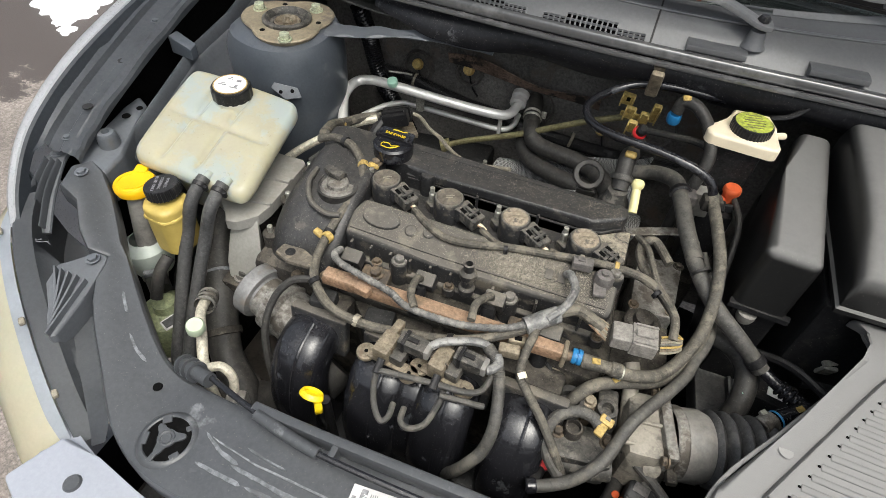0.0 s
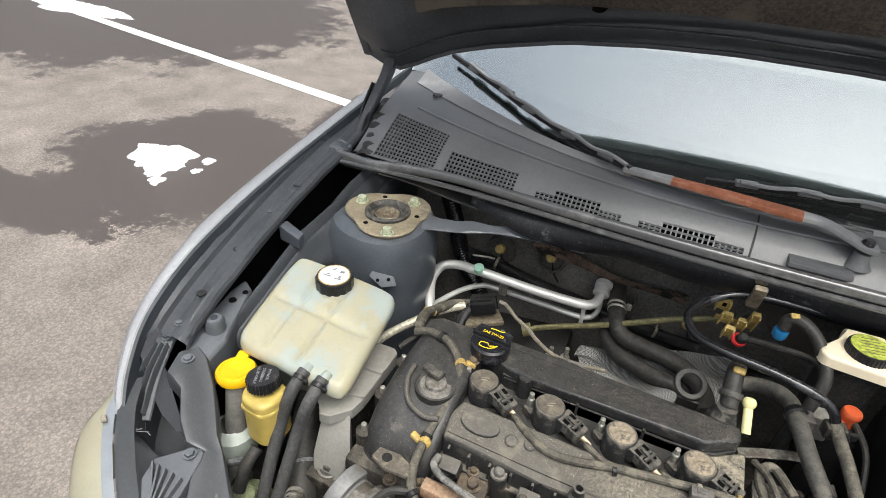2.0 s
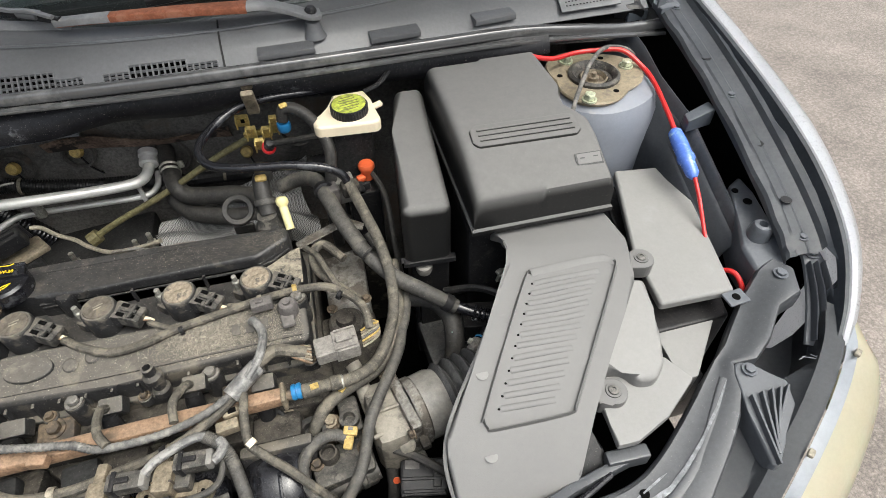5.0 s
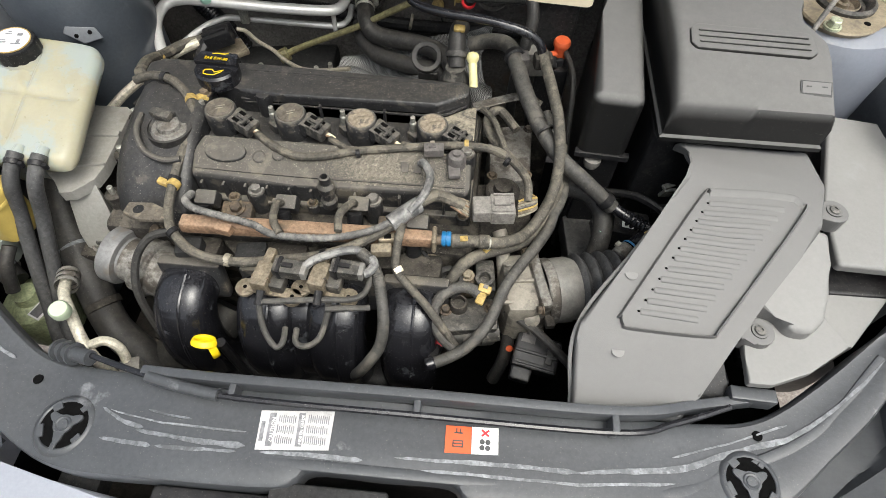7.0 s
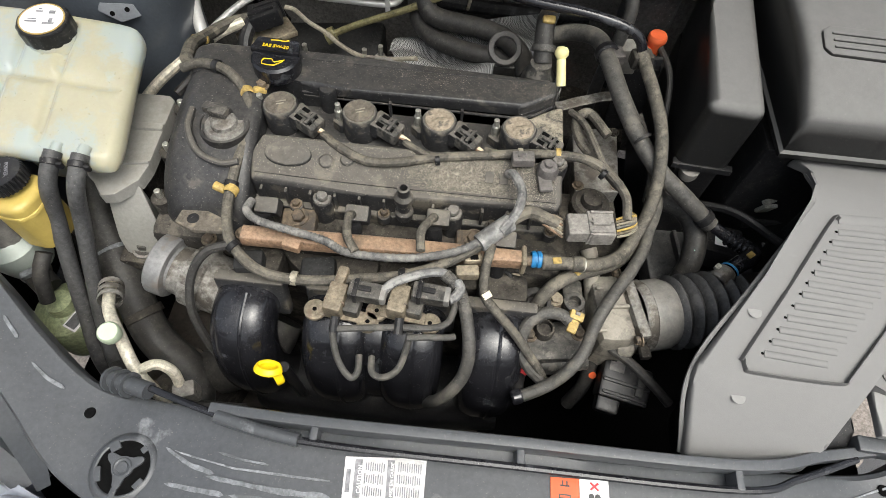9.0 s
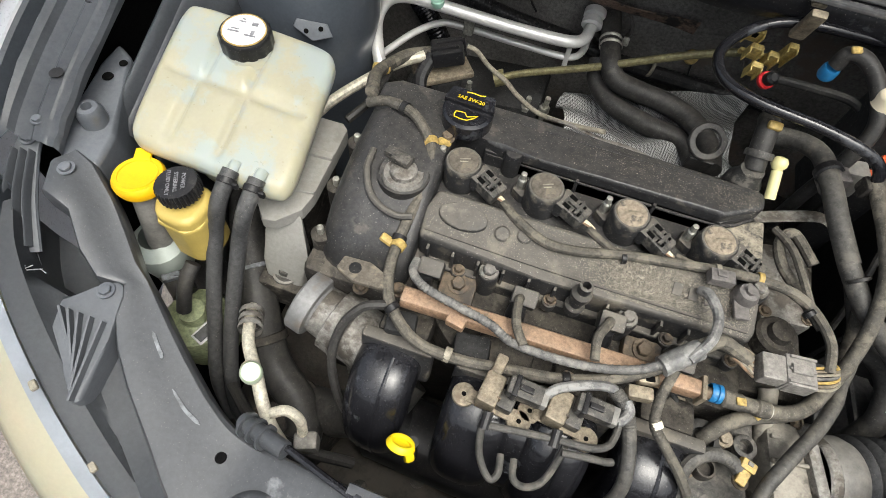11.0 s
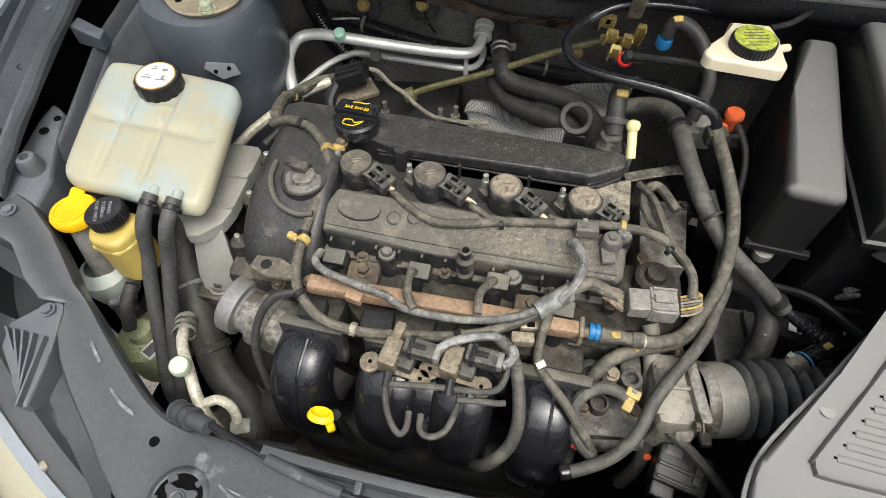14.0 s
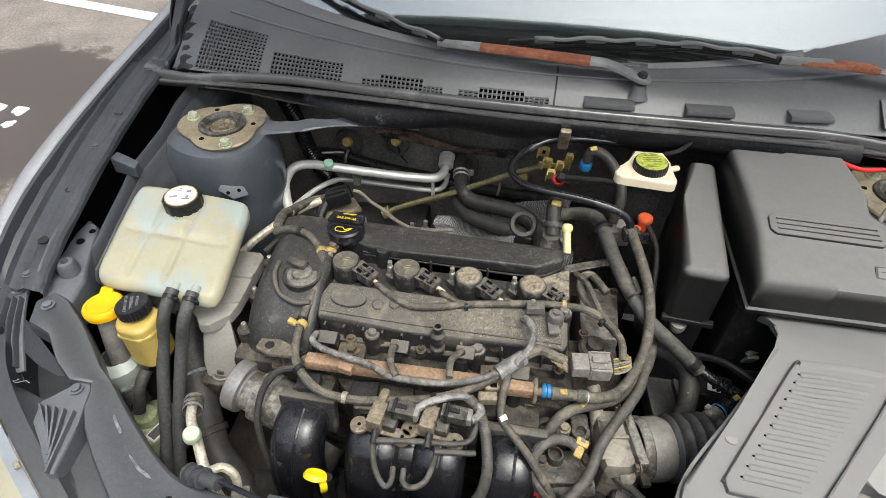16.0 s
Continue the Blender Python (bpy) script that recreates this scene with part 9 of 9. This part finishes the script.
    for out, z in ((0.000, 0.911), (0.003, 0.908), (0.003, 0.902), (-0.004, 0.901), (-0.022, 0.900), (-0.022, 0.72)):
        ring = [t.verts.new((v.co.x + out * (1 if v.co.x > 0.39 else -1), v.co.y - out * (1 if v.co.y < 0.56 else -1), min(z, v.co.z))) for v in rim]
        for k in range(len(rim)):
            t.faces.new((prev[k], prev[(k + 1) % len(rim)], ring[(k + 1) % len(rim)], ring[k]))
        prev = ring
    return t


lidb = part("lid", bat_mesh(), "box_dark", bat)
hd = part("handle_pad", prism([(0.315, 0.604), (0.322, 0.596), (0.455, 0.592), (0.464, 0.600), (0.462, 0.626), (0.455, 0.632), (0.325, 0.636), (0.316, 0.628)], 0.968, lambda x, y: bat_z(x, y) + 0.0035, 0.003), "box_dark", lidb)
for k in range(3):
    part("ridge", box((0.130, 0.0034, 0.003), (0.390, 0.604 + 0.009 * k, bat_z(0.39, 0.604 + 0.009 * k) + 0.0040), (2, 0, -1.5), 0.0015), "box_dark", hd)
fr = part("battery_symbol", box((0.036, 0.018, 0.0008), (0.458, 0.556, bat_z(0, 0.556) + 0.001), (28, 0, -2), 0), "ink", lidb, "moulded battery symbol")
part("symbol_field", box((0.032, 0.014, 0.0006), (0.458, 0.556, bat_z(0, 0.556) + 0.0020), (28, 0, -2), 0), "box", fr)
for q in (-0.009, 0.009):
    part("symbol_mark", box((0.006, 0.0015, 0.0006), (0.458 + q, 0.557, bat_z(0, 0.557) + 0.0026), (28, 0, -2), 0), "ink", fr)
part("base", box((0.19, 0.26, 0.30), (0.387, 0.668, 0.74), (0, 0, 0), 0.01), "black", bat)

duct = thing("air_intake_duct", (0.33, 0.36, 0.70), "large grey plastic air intake duct with a ribbed panel", "air duct")
DZ = [(0.20, 0.795), (0.235, 0.822), (0.28, 0.850), (0.30, 0.858), (0.43, 0.900), (0.505, 0.905), (0.525, 0.897), (0.536, 0.884)]


def duct_z(x, y):
    return lerp(DZ, y) - 0.10 * max(0, x - 0.44) * (y < 0.5)


DUCT = [(0.196, 0.206), (0.316, 0.206), (0.324, 0.228), (0.362, 0.274), (0.400, 0.325), (0.440, 0.374), (0.470, 0.412), (0.485, 0.470), (0.484, 0.532), (0.318, 0.534), (0.330, 0.505), (0.333, 0.482), (0.325, 0.462), (0.262, 0.375), (0.196, 0.287), (0.194, 0.272)]
body = part("body", prism(DUCT, lambda x, y: duct_z(x, y) - 0.014, lambda x, y: duct_z(x, y), 0.011, seg=4), "box", duct)
core = [(x + 0.20 * (0.30 - x), y + 0.14 * (0.38 - y)) for x, y in DUCT]
part("lower_shell", prism([(x + 0.05, y) if x < 0.34 else (x, y) for x, y in core], 0.60, lambda x, y: duct_z(x, y) - 0.020, 0.004), "black", duct)
part("flange", sweep([(0.330, 0.512, 0.888), (0.329, 0.470, 0.888), (0.262, 0.378, 0.868), (0.196, 0.287, 0.838), (0.196, 0.215, 0.788)], lambda t: rounded(0.005, 0.005, 0.6, 8)), "box", body)


body.data.calc_loop_triangles()
TOP = [[body.data.vertices[i].co for i in t.vertices] for t in body.data.loop_triangles if t.normal.z > 0.5]


def on_duct(x, y, lift=0.0):
    """The place on the duct's top above x, y."""
    z = duct_z(x, y)
    for a, b, c in TOP:
        d = (b.y - c.y) * (a.x - c.x) + (c.x - b.x) * (a.y - c.y)
        if abs(d) > 1e-12:
            u = ((b.y - c.y) * (x - c.x) + (c.x - b.x) * (y - c.y)) / d
            v = ((c.y - a.y) * (x - c.x) + (a.x - c.x) * (y - c.y)) / d
            if u >= 0 and v >= 0 and u + v <= 1:
                z = u * a.z + v * b.z + (1 - u - v) * c.z
                break
    return Vector((x, y, z + lift))


PANEL = [(0.345, 0.446), (0.432, 0.447), (0.445, 0.444), (0.450, 0.436), (0.446, 0.422), (0.352, 0.296), (0.344, 0.286), (0.332, 0.281), (0.252, 0.283), (0.243, 0.287), (0.241, 0.296), (0.246, 0.306), (0.332, 0.436)]
pts = [on_duct(p.x, p.y, 0.0002) for p in spline([(x, y, 0) for x, y in PANEL + PANEL[:1]], 5)]
part("panel_rim", sweep(pts, lambda t: rounded(0.011, 0.0026, 1.0, 12), None, 0, up=(0, -0.307, 0.952)), "box", body)
for k in range(12):
    q = k / 11
    xa, ya, xb, yb2 = 0.262 + 0.082 * q, 0.302 + 0.130 * q, 0.324 + 0.104 * q, 0.298 + 0.132 * q
    part("rib", sweep([on_duct(xa + (xb - xa) * j / 6, ya + (yb2 - ya) * j / 6, 0.0002) for j in range(7)], lambda t: rounded(0.0072, 0.0034 * min(1, 0.4 + 8 * t, 0.25 + 2.5 * (1 - t)), 1.0, 12), None, 0, up=(0, -0.307, 0.952)), "box", body)
    part("rib_dimple", lathe([(0, 0.0004), (0.0013, 0.0004), (0.0015, 0)], 10, on_duct(xa - 0.002, ya, 0.0006)), "shade_black", body)
for x, y in ((0.240, 0.262), (0.252, 0.340)):
    part("scuff", lathe([(0, 0.0004), (0.007, 0.0002)], 18, on_duct(x, y, 0.0006)), "pale_box", body)
tray = thing("battery_tray_cover", (0.44, 0.33, 0.75), "grey plastic tray cover beside the air duct", "tray cover")
part("cover", prism([(0.425, 0.376), (0.462, 0.430), (0.492, 0.421), (0.484, 0.380), (0.478, 0.345), (0.466, 0.312), (0.448, 0.296), (0.426, 0.299), (0.416, 0.318), (0.388, 0.322)], 0.80, lambda x, y: 0.856 + 0.16 * (y - 0.34), 0.007, seg=3), "pale_box", tray)
part("lower_panel", prism([(0.380, 0.300), (0.386, 0.302), (0.416, 0.342), (0.440, 0.330), (0.480, 0.330), (0.499, 0.294), (0.447, 0.258), (0.402, 0.240), (0.377, 0.240), (0.379, 0.266)], 0.823, 0.832, 0.004), "pale_box", tray)
part("scratch", prism([(0.412, 0.327), (0.417, 0.3265), (0.418, 0.322), (0.4165, 0.3215), (0.4155, 0.325), (0.412, 0.3255)], 0.84, 0.8525, 0), "shade_black", tray)
part("side_panel", prism([(0.503, 0.385), (0.592, 0.390), (0.606, 0.398), (0.524, 0.308), (0.500, 0.306)], 0.74, 0.802, 0.004), "pale_box", tray)
for x, y, z, turn in ((0.498, 0.447, 0.878, 20), (0.396, 0.298, 0.842, 0)):
    e = part("ear", prism([(x + 0.017 * math.cos(a), y + 0.017 * math.sin(a)) for a in [math.radians(turn + 15 * i) for i in range(-8, 9)]] + [(x - 0.022, y + 0.012), (x - 0.022, y - 0.012)], z - 0.02, z, 0.004), "box", tray)
    part("washer", lathe([(0.0095, 0), (0.0090, 0.0012), (0.0065, 0.0014)], 20, (x, y, z)), "box_dark", e)
    part("screw", lathe([(0.0065, 0), (0.0058, 0.003), (0.0025, 0.004), (0.0025, 0.0025), (0, 0.0025)], 16, (x, y, z)), "loom_grey", e)
ecu = thing("control_unit_cover", (0.58, 0.52, 0.70), "flat pale grey dusty control unit cover on a black tray", "control unit")
part("lid", prism([(0.566, 0.652), (0.670, 0.643), (0.612, 0.391), (0.505, 0.391), (0.512, 0.48)], lambda x, y: 0.834 - 0.04 * (x - 0.55), lambda x, y: 0.846 - 0.04 * (x - 0.55), 0.005, seg=3), "pale_box", ecu, "pale grey lid with dusty smears")
part("tray", prism([(0.555, 0.66), (0.672, 0.650), (0.612, 0.378), (0.492, 0.376)], 0.60, 0.806, 0.006), "black", ecu)

wirer = thing("fused_power_cable", (0.64, 0.6, 0.85), "red power cable with a blue inline fuse holder", "cable")
part("cable", tube([(0.462, 0.786, 0.985), (0.499, 0.790, 0.974), (0.544, 0.804, 0.970), (0.583, 0.802, 0.970), (0.620, 0.790, 0.970), (0.645, 0.760, 0.952), (0.649, 0.726, 0.943), (0.647, 0.676, 0.927), (0.644, 0.635, 0.912)], 0.0038, 10), "redwire", wirer)
part("cable", tube([(0.641, 0.562, 0.886), (0.637, 0.536, 0.872), (0.631, 0.505, 0.853), (0.622, 0.455, 0.82)], 0.0030, 10), "redwire", wirer)
part("cable", tube([(0.612, 0.420, 0.81), (0.624, 0.432, 0.830), (0.634, 0.418, 0.836), (0.636, 0.395, 0.82), (0.63, 0.37, 0.78)], 0.0036, 10), "redwire", wirer)
part("fuse_holder", lathe([(0.006, 0), (0.010, 0.004), (0.0115, 0.02), (0.0115, 0.045), (0.0130, 0.048), (0.0130, 0.054), (0.0105, 0.058), (0.0095, 0.078), (0.005, 0.084), (0, 0.084)], 18, (0.643, 0.642, 0.915), axis=(-0.02, -0.93, -0.36)), "bluefuse", wirer, "glossy blue translucent fuse holder")
gw = solo("earth_cable", tube([(0.482, 0.665, 0.962), (0.492, 0.680, 0.972), (0.519, 0.718, 0.978), (0.543, 0.750, 0.980), (0.578, 0.787, 0.978), (0.609, 0.806, 0.970), (0.645, 0.812, 0.955), (0.668, 0.790, 0.930), (0.690, 0.75, 0.891)], 0.0034, 10), "loom_grey", "thin grey earth cable over the strut tower", "cable")
part("lug", box((0.020, 0.036, 0.005), (0.695, 0.735, 0.886), (0, 10, 30), 0.003), "tan", gw)

# ---- firewall clutter ----
strip = part("rust_stain_strip", sheet(lambda u, v: (-0.335 + 0.30 * u, 0.955 + 0.004 * math.sin(9 * u) - 0.012 * v, 0.838 - 0.024 * u + (0.024 + 0.007 * math.sin(7 * u)) * v), 24, 4, 0.002), "rustband", shell, "rust-brown stained seam of the sound pad")
for x, z, r in ((-0.405, 0.806, 0.030), (-0.297, 0.820, 0.026), (-0.15, 0.785, 0.030), (0.08, 0.80, 0.03)):
    part("pad_dimple", lathe([(r - 0.004, -0.006), (r - 0.002, 0.004), (r, 0.005), (r + 0.003, -0.006)], 22, (x, 0.962, z), axis=(0, -1, 0.2)), "firewall", shell)
solo("corrugated_drain_hose", ribbed([(-0.515, 0.93, 0.92), (-0.500, 0.940, 0.855), (-0.489, 0.938, 0.815), (-0.470, 0.935, 0.764), (-0.44, 0.935, 0.72), (-0.41, 0.94, 0.66)], 0.018, 0.006, 0.10), "gloss",
     "thick black corrugated hose down the firewall", "hose")
wh = thing("firewall_wiring", (-0.33, 0.95, 0.76), "black wrapped wiring fixed along the firewall", "wiring loom")
part("trunk", ribbed([(-0.47, 0.945, 0.790), (-0.42, 0.950, 0.785), (-0.36, 0.948, 0.772), (-0.29, 0.950, 0.758), (-0.22, 0.952, 0.750), (-0.12, 0.95, 0.735), (0.02, 0.95, 0.73), (0.14, 0.94, 0.74)], 0.013, 0.006, 0.07), "black", wh)
for x, z in ((-0.405, 0.782), (-0.07, 0.740)):
    part("tie", lathe([(0.0138, -0.003), (0.0150, -0.002), (0.0150, 0.002), (0.0138, 0.003)], 16, (x, 0.9495, z), axis=(1, 0, -0.2)), "beige", wh)
part("thin_lead", tube([(-0.450, 0.92, 0.805), (-0.425, 0.935, 0.800), (-0.410, 0.945, 0.795)], 0.0022, 6), "steel", wh)
gb = thing("gearbox", (0.02, 0.79, 0.6), "grimy black gearbox below the heater hoses", "gearbox")
part("casting", prism([(-0.30, 0.70), (-0.19, 0.72), (-0.19, 0.82), (-0.31, 0.83)], 0.52, lambda x, y: 0.66 + 0.15 * (y - 0.7), 0.012), "block", gb)
part("arm", prism([(0.0, 0.70), (0.20, 0.70), (0.20, 0.80), (0.04, 0.84)], 0.52, 0.70, 0.012), "block", gb)
for x, y, z in ((-0.345, 0.845, 0.70), (-0.245, 0.86, 0.69), (-0.215, 0.855, 0.705)):
    bt = thing("threaded_stud", (x, y, z), "dull steel threaded stud below the firewall", "stud", "firewall studs")
    part("thread", tube([(x, y, z - 0.08), (x + 0.003, y - 0.004, z + 0.004)], 0.0045, 8), "steel", bt)
    part("nut", lathe([(0.009, -0.03), (0.009, -0.018), (0, -0.018)], 6, (x + 0.0015, y - 0.002, z)), "steel", bt)
sb = thing("steel_strap", (0.07, 0.655, 0.83), "dusty flat steel strap beside the coolant outlet", "strap")
part("strap", sweep([(0.062, 0.628, 0.832), (0.10, 0.640, 0.838), (0.135, 0.648, 0.842), (0.16, 0.640, 0.835)], lambda t: rounded(0.016, 0.003, 0.6, 8)), "alu", sb)
cb = thing("hose_clamp_block", (0.142, 0.675, 0.86), "dull olive-grey hose clamp block", "clamp")
part("block", box((0.030, 0.024, 0.040), (0.144, 0.690, 0.872), (0, 0, 8), 0.003), "grey_conn", cb)
part("ring", lathe([(0.0100, -0.008), (0.0125, -0.007), (0.0125, 0.007), (0.0100, 0.008)], 16, (0.160, 0.660, 0.892), axis=(0.1, -0.8, -0.6)), "black", cb)
part("tab", box((0.022, 0.006, 0.012), (0.170, 0.660, 0.894), (0, 0, 10), 0.002), "black", cb)


# ---- small fittings ----
def ring_on(name, pts, at, r, w, material, parent):
    """A narrow band round a hose or loom, at a share of its length."""
    line = spline(pts, 8)
    i = min(len(line) - 2, max(0, int(at * (len(line) - 1))))
    d = line[i + 1] - line[i]
    part(name, lathe([(r, -w), (r + 0.0011, -w * 0.8), (r + 0.0011, w * 0.8), (r, w)], 16, line[i], axis=d), material, parent)


part("coil_deck", prism([(-0.300, 0.514), (0.064, 0.514), (0.064, 0.560), (0.012, 0.588), (-0.300, 0.590)], 0.80, 0.834, 0.003), "cover_clean", engine)
for x in (-0.246, -0.140, -0.010, 0.060):
    bs = part("bolt_ear", lathe([(0.0085, -0.012), (0.0085, 0.0), (0.0075, 0.001), (0, 0.001)], 14, (x, 0.4495, 0.806)), "cover", engine)
    part("bolt", bolt((x, 0.4495, 0.807), 0.0048, 0.006), "rustbrown", bs)
for x in (-0.375, -0.25, -0.16, -0.07, 0.02):
    part("bolt", bolt((x, 0.6405, 0.803), 0.0048, 0.006), "rustbrown", engine)
# raised maker's plate and casting marks on the front cover
for k in range(3):
    part("emboss", box((0.010, 0.014, 0.0016), (-0.020 + 0.017 * k, 0.488, lid_z(0.488) + 0.0004), (LIDTILT, 0, 0), 0.0006), "cover", lid)
part("cover_rim", sweep([(-0.294, 0.468, lid_z(0.468)), (-0.15, 0.466, lid_z(0.466)), (0.058, 0.468, lid_z(0.468))], lambda t: rounded(0.003, 0.0022, 0.7, 8), None, 4), "cover", lid)
# ledges on the rear cover
part("ledge", sweep([(-0.258, 0.5835, 0.852), (-0.12, 0.5828, 0.852), (0.010, 0.5830, 0.852), (0.052, 0.607, 0.852)], lambda t: rounded(0.004, 0.003, 0.7, 8), None, 3), "cover_clean", rear)
part("top_seam", sweep([(-0.255, 0.627, 0.8715), (-0.16, 0.626, 0.8718), (0.044, 0.628, 0.8715)], lambda t: rounded(0.004, 0.0016, 0.7, 8), None, 3), "cover_clean", rear)
for x in (-0.235, -0.15, -0.06):
    part("side_rib", box((0.004, 0.006, 0.050), (x, 0.5815, 0.832), (0, 0, 0), 0.001), "cover_clean", rear)
# studs round the timing cover
for x, y, z in ((-0.395, 0.420, 0.770), (-0.345, 0.402, 0.782), (-0.302, 0.408, 0.795), (-0.306, 0.575, 0.868)):
    part("bolt", bolt((x, y, z), 0.0062, 0.007), "rustbrown", engine)

# tape and ties
MAIN = [(-0.410, 0.592, 0.868), (-0.350, 0.585, 0.878), (-0.308, 0.522, 0.856), (-0.316, 0.438, 0.834), (-0.296, 0.374, 0.824), (-0.215, 0.352, 0.803), (-0.105, 0.364, 0.818), (-0.012, 0.405, 0.848)]
for at, m in ((0.12, "black"), (0.42, "black"), (0.58, "black"), (0.70, "beige"), (0.86, "black")):
    ring_on("tape_wrap", MAIN, at, 0.0072, 0.004, m, main)
COILS = [(-0.200, 0.505, 0.855), (-0.130, 0.492, 0.853), (-0.036, 0.510, 0.859), (0.028, 0.519, 0.862), (0.085, 0.520, 0.862), (0.138, 0.482, 0.850)]
for at, m in ((0.30, "black"), (0.55, "beige"), (0.72, "clip"), (0.90, "black")):
    ring_on("tape_wrap", COILS, at, 0.0056, 0.003, m, loom)
HA = [(0.106, 0.702, 0.885), (0.132, 0.615, 0.878), (0.182, 0.532, 0.848), (0.262, 0.492, 0.795)]
ring_on("mark_band", HA, 0.55, 0.0116, 0.002, "rubber", hA)
ring_on("hose_end", HA, 0.97, 0.0116, 0.006, "black", hA)
HB = [(0.150, 0.430, 0.809), (0.126, 0.414, 0.810), (0.101, 0.404, 0.815), (0.082, 0.4025, 0.818)]
ring_on("spring_clamp", HB, 0.80, 0.0078, 0.004, "steel", hB)

# sensor cluster beside the throttle
clus = thing("throttle_sensor_block", (0.085, 0.335, 0.74), "black plastic sensor block with open round fittings", "sensor block")
part("block", box((0.076, 0.050, 0.056), (0.078, 0.336, 0.722), (0, 0, 8), 0.008), "plug", clus)
part("barrel", tube([(0.052, 0.312, 0.722), (0.085, 0.318, 0.728), (0.118, 0.326, 0.730)], 0.015, 16), "plug", clus)
part("collar", lathe([(0.0155, -0.004), (0.0175, -0.003), (0.0175, 0.003), (0.0155, 0.004)], 20, (0.098, 0.321, 0.729), axis=(1, 0.2, 0.05)), "plug", clus)
for x, y in ((0.106, 0.346), (0.048, 0.338)):
    part("bolt", bolt((x, y, 0.750), 0.006, 0.007), "rustbrown", clus)

# a second, lower run of hoses and brackets left of the engine
ll = thing("lower_bracket", (-0.43, 0.33, 0.5), "grimy lower bracket with bolts beside the radiator hose", "bracket")
part("plate", prism([(-0.46, 0.25), (-0.36, 0.24), (-0.34, 0.30), (-0.40, 0.33)], 0.50, 0.60, 0.006), "block", ll)
for x, y in ((-0.44, 0.262), (-0.37, 0.256), (-0.38, 0.300)):
    part("bolt", bolt((x, y, 0.60), 0.008, 0.009), "rustbrown", ll)
solo("thin_lower_pipe", tube([(-0.52, 0.31, 0.60), (-0.47, 0.275, 0.64), (-0.42, 0.245, 0.665), (-0.36, 0.235, 0.66), (-0.30, 0.245, 0.62)], 0.007, 10), "rubber", "thin black pipe low behind the front panel", "pipe")
pc = thing("wiring_clip", (-0.585, 0.345, 0.69), "white plastic wiring clip behind the headlight", "clip")
part("body", box((0.022, 0.010, 0.008), (-0.585, 0.362, 0.715), (0, 0, 40), 0.002), "smear", pc)
part("arm", box((0.020, 0.004, 0.005), (-0.573, 0.368, 0.718), (0, 0, 20), 0.001), "smear", pc)

# dusty tray under the engine, with a drain hole
tray = thing("undertray", (0, 0.25, 0.40), "dusty brown plastic undertray with a drain hole", "undertray")
bm = bmesh.new()
rings = []
for z in (0.420, 0.416):
    out, inn = [], []
    for k in range(48):
        a = 2 * math.pi * k / 48
        c, q = math.cos(a), math.sin(a)
        m = 1 / max(abs(c), abs(q))
        ox = -0.14 + (0.16 if c > 0 else 0.40) * c * m
        oy = 0.350 + (0.16 if q > 0 else 0.27) * q * m
        out.append(bm.verts.new((ox, oy, z + 0.006 * math.sin(ox * 31) - 0.03 * max(0, 0.2 - oy))))
        inn.append(bm.verts.new((-0.14 + 0.006 * c, 0.352 + 0.006 * q, z)))
    rings.append((out, inn))
(o0, i0), (o1, i1) = rings
for k in range(48):
    n = (k + 1) % 48
    bm.faces.new((o0[k], o0[n], i0[n], i0[k]))
    bm.faces.new((o1[k], i1[k], i1[n], o1[n]))
    bm.faces.new((i0[k], i0[n], i1[n], i1[k]))
    bm.faces.new((o0[k], o1[k], o1[n], o0[n]))
part("tray", bm, "traydust", tray)
for x, y in ((-0.22, 0.28), (-0.30, 0.24)):
    part("clip", lathe([(0.012, 0), (0.012, 0.004), (0.008, 0.006), (0, 0.006)], 16, (x, y, 0.420)), "plug", tray)
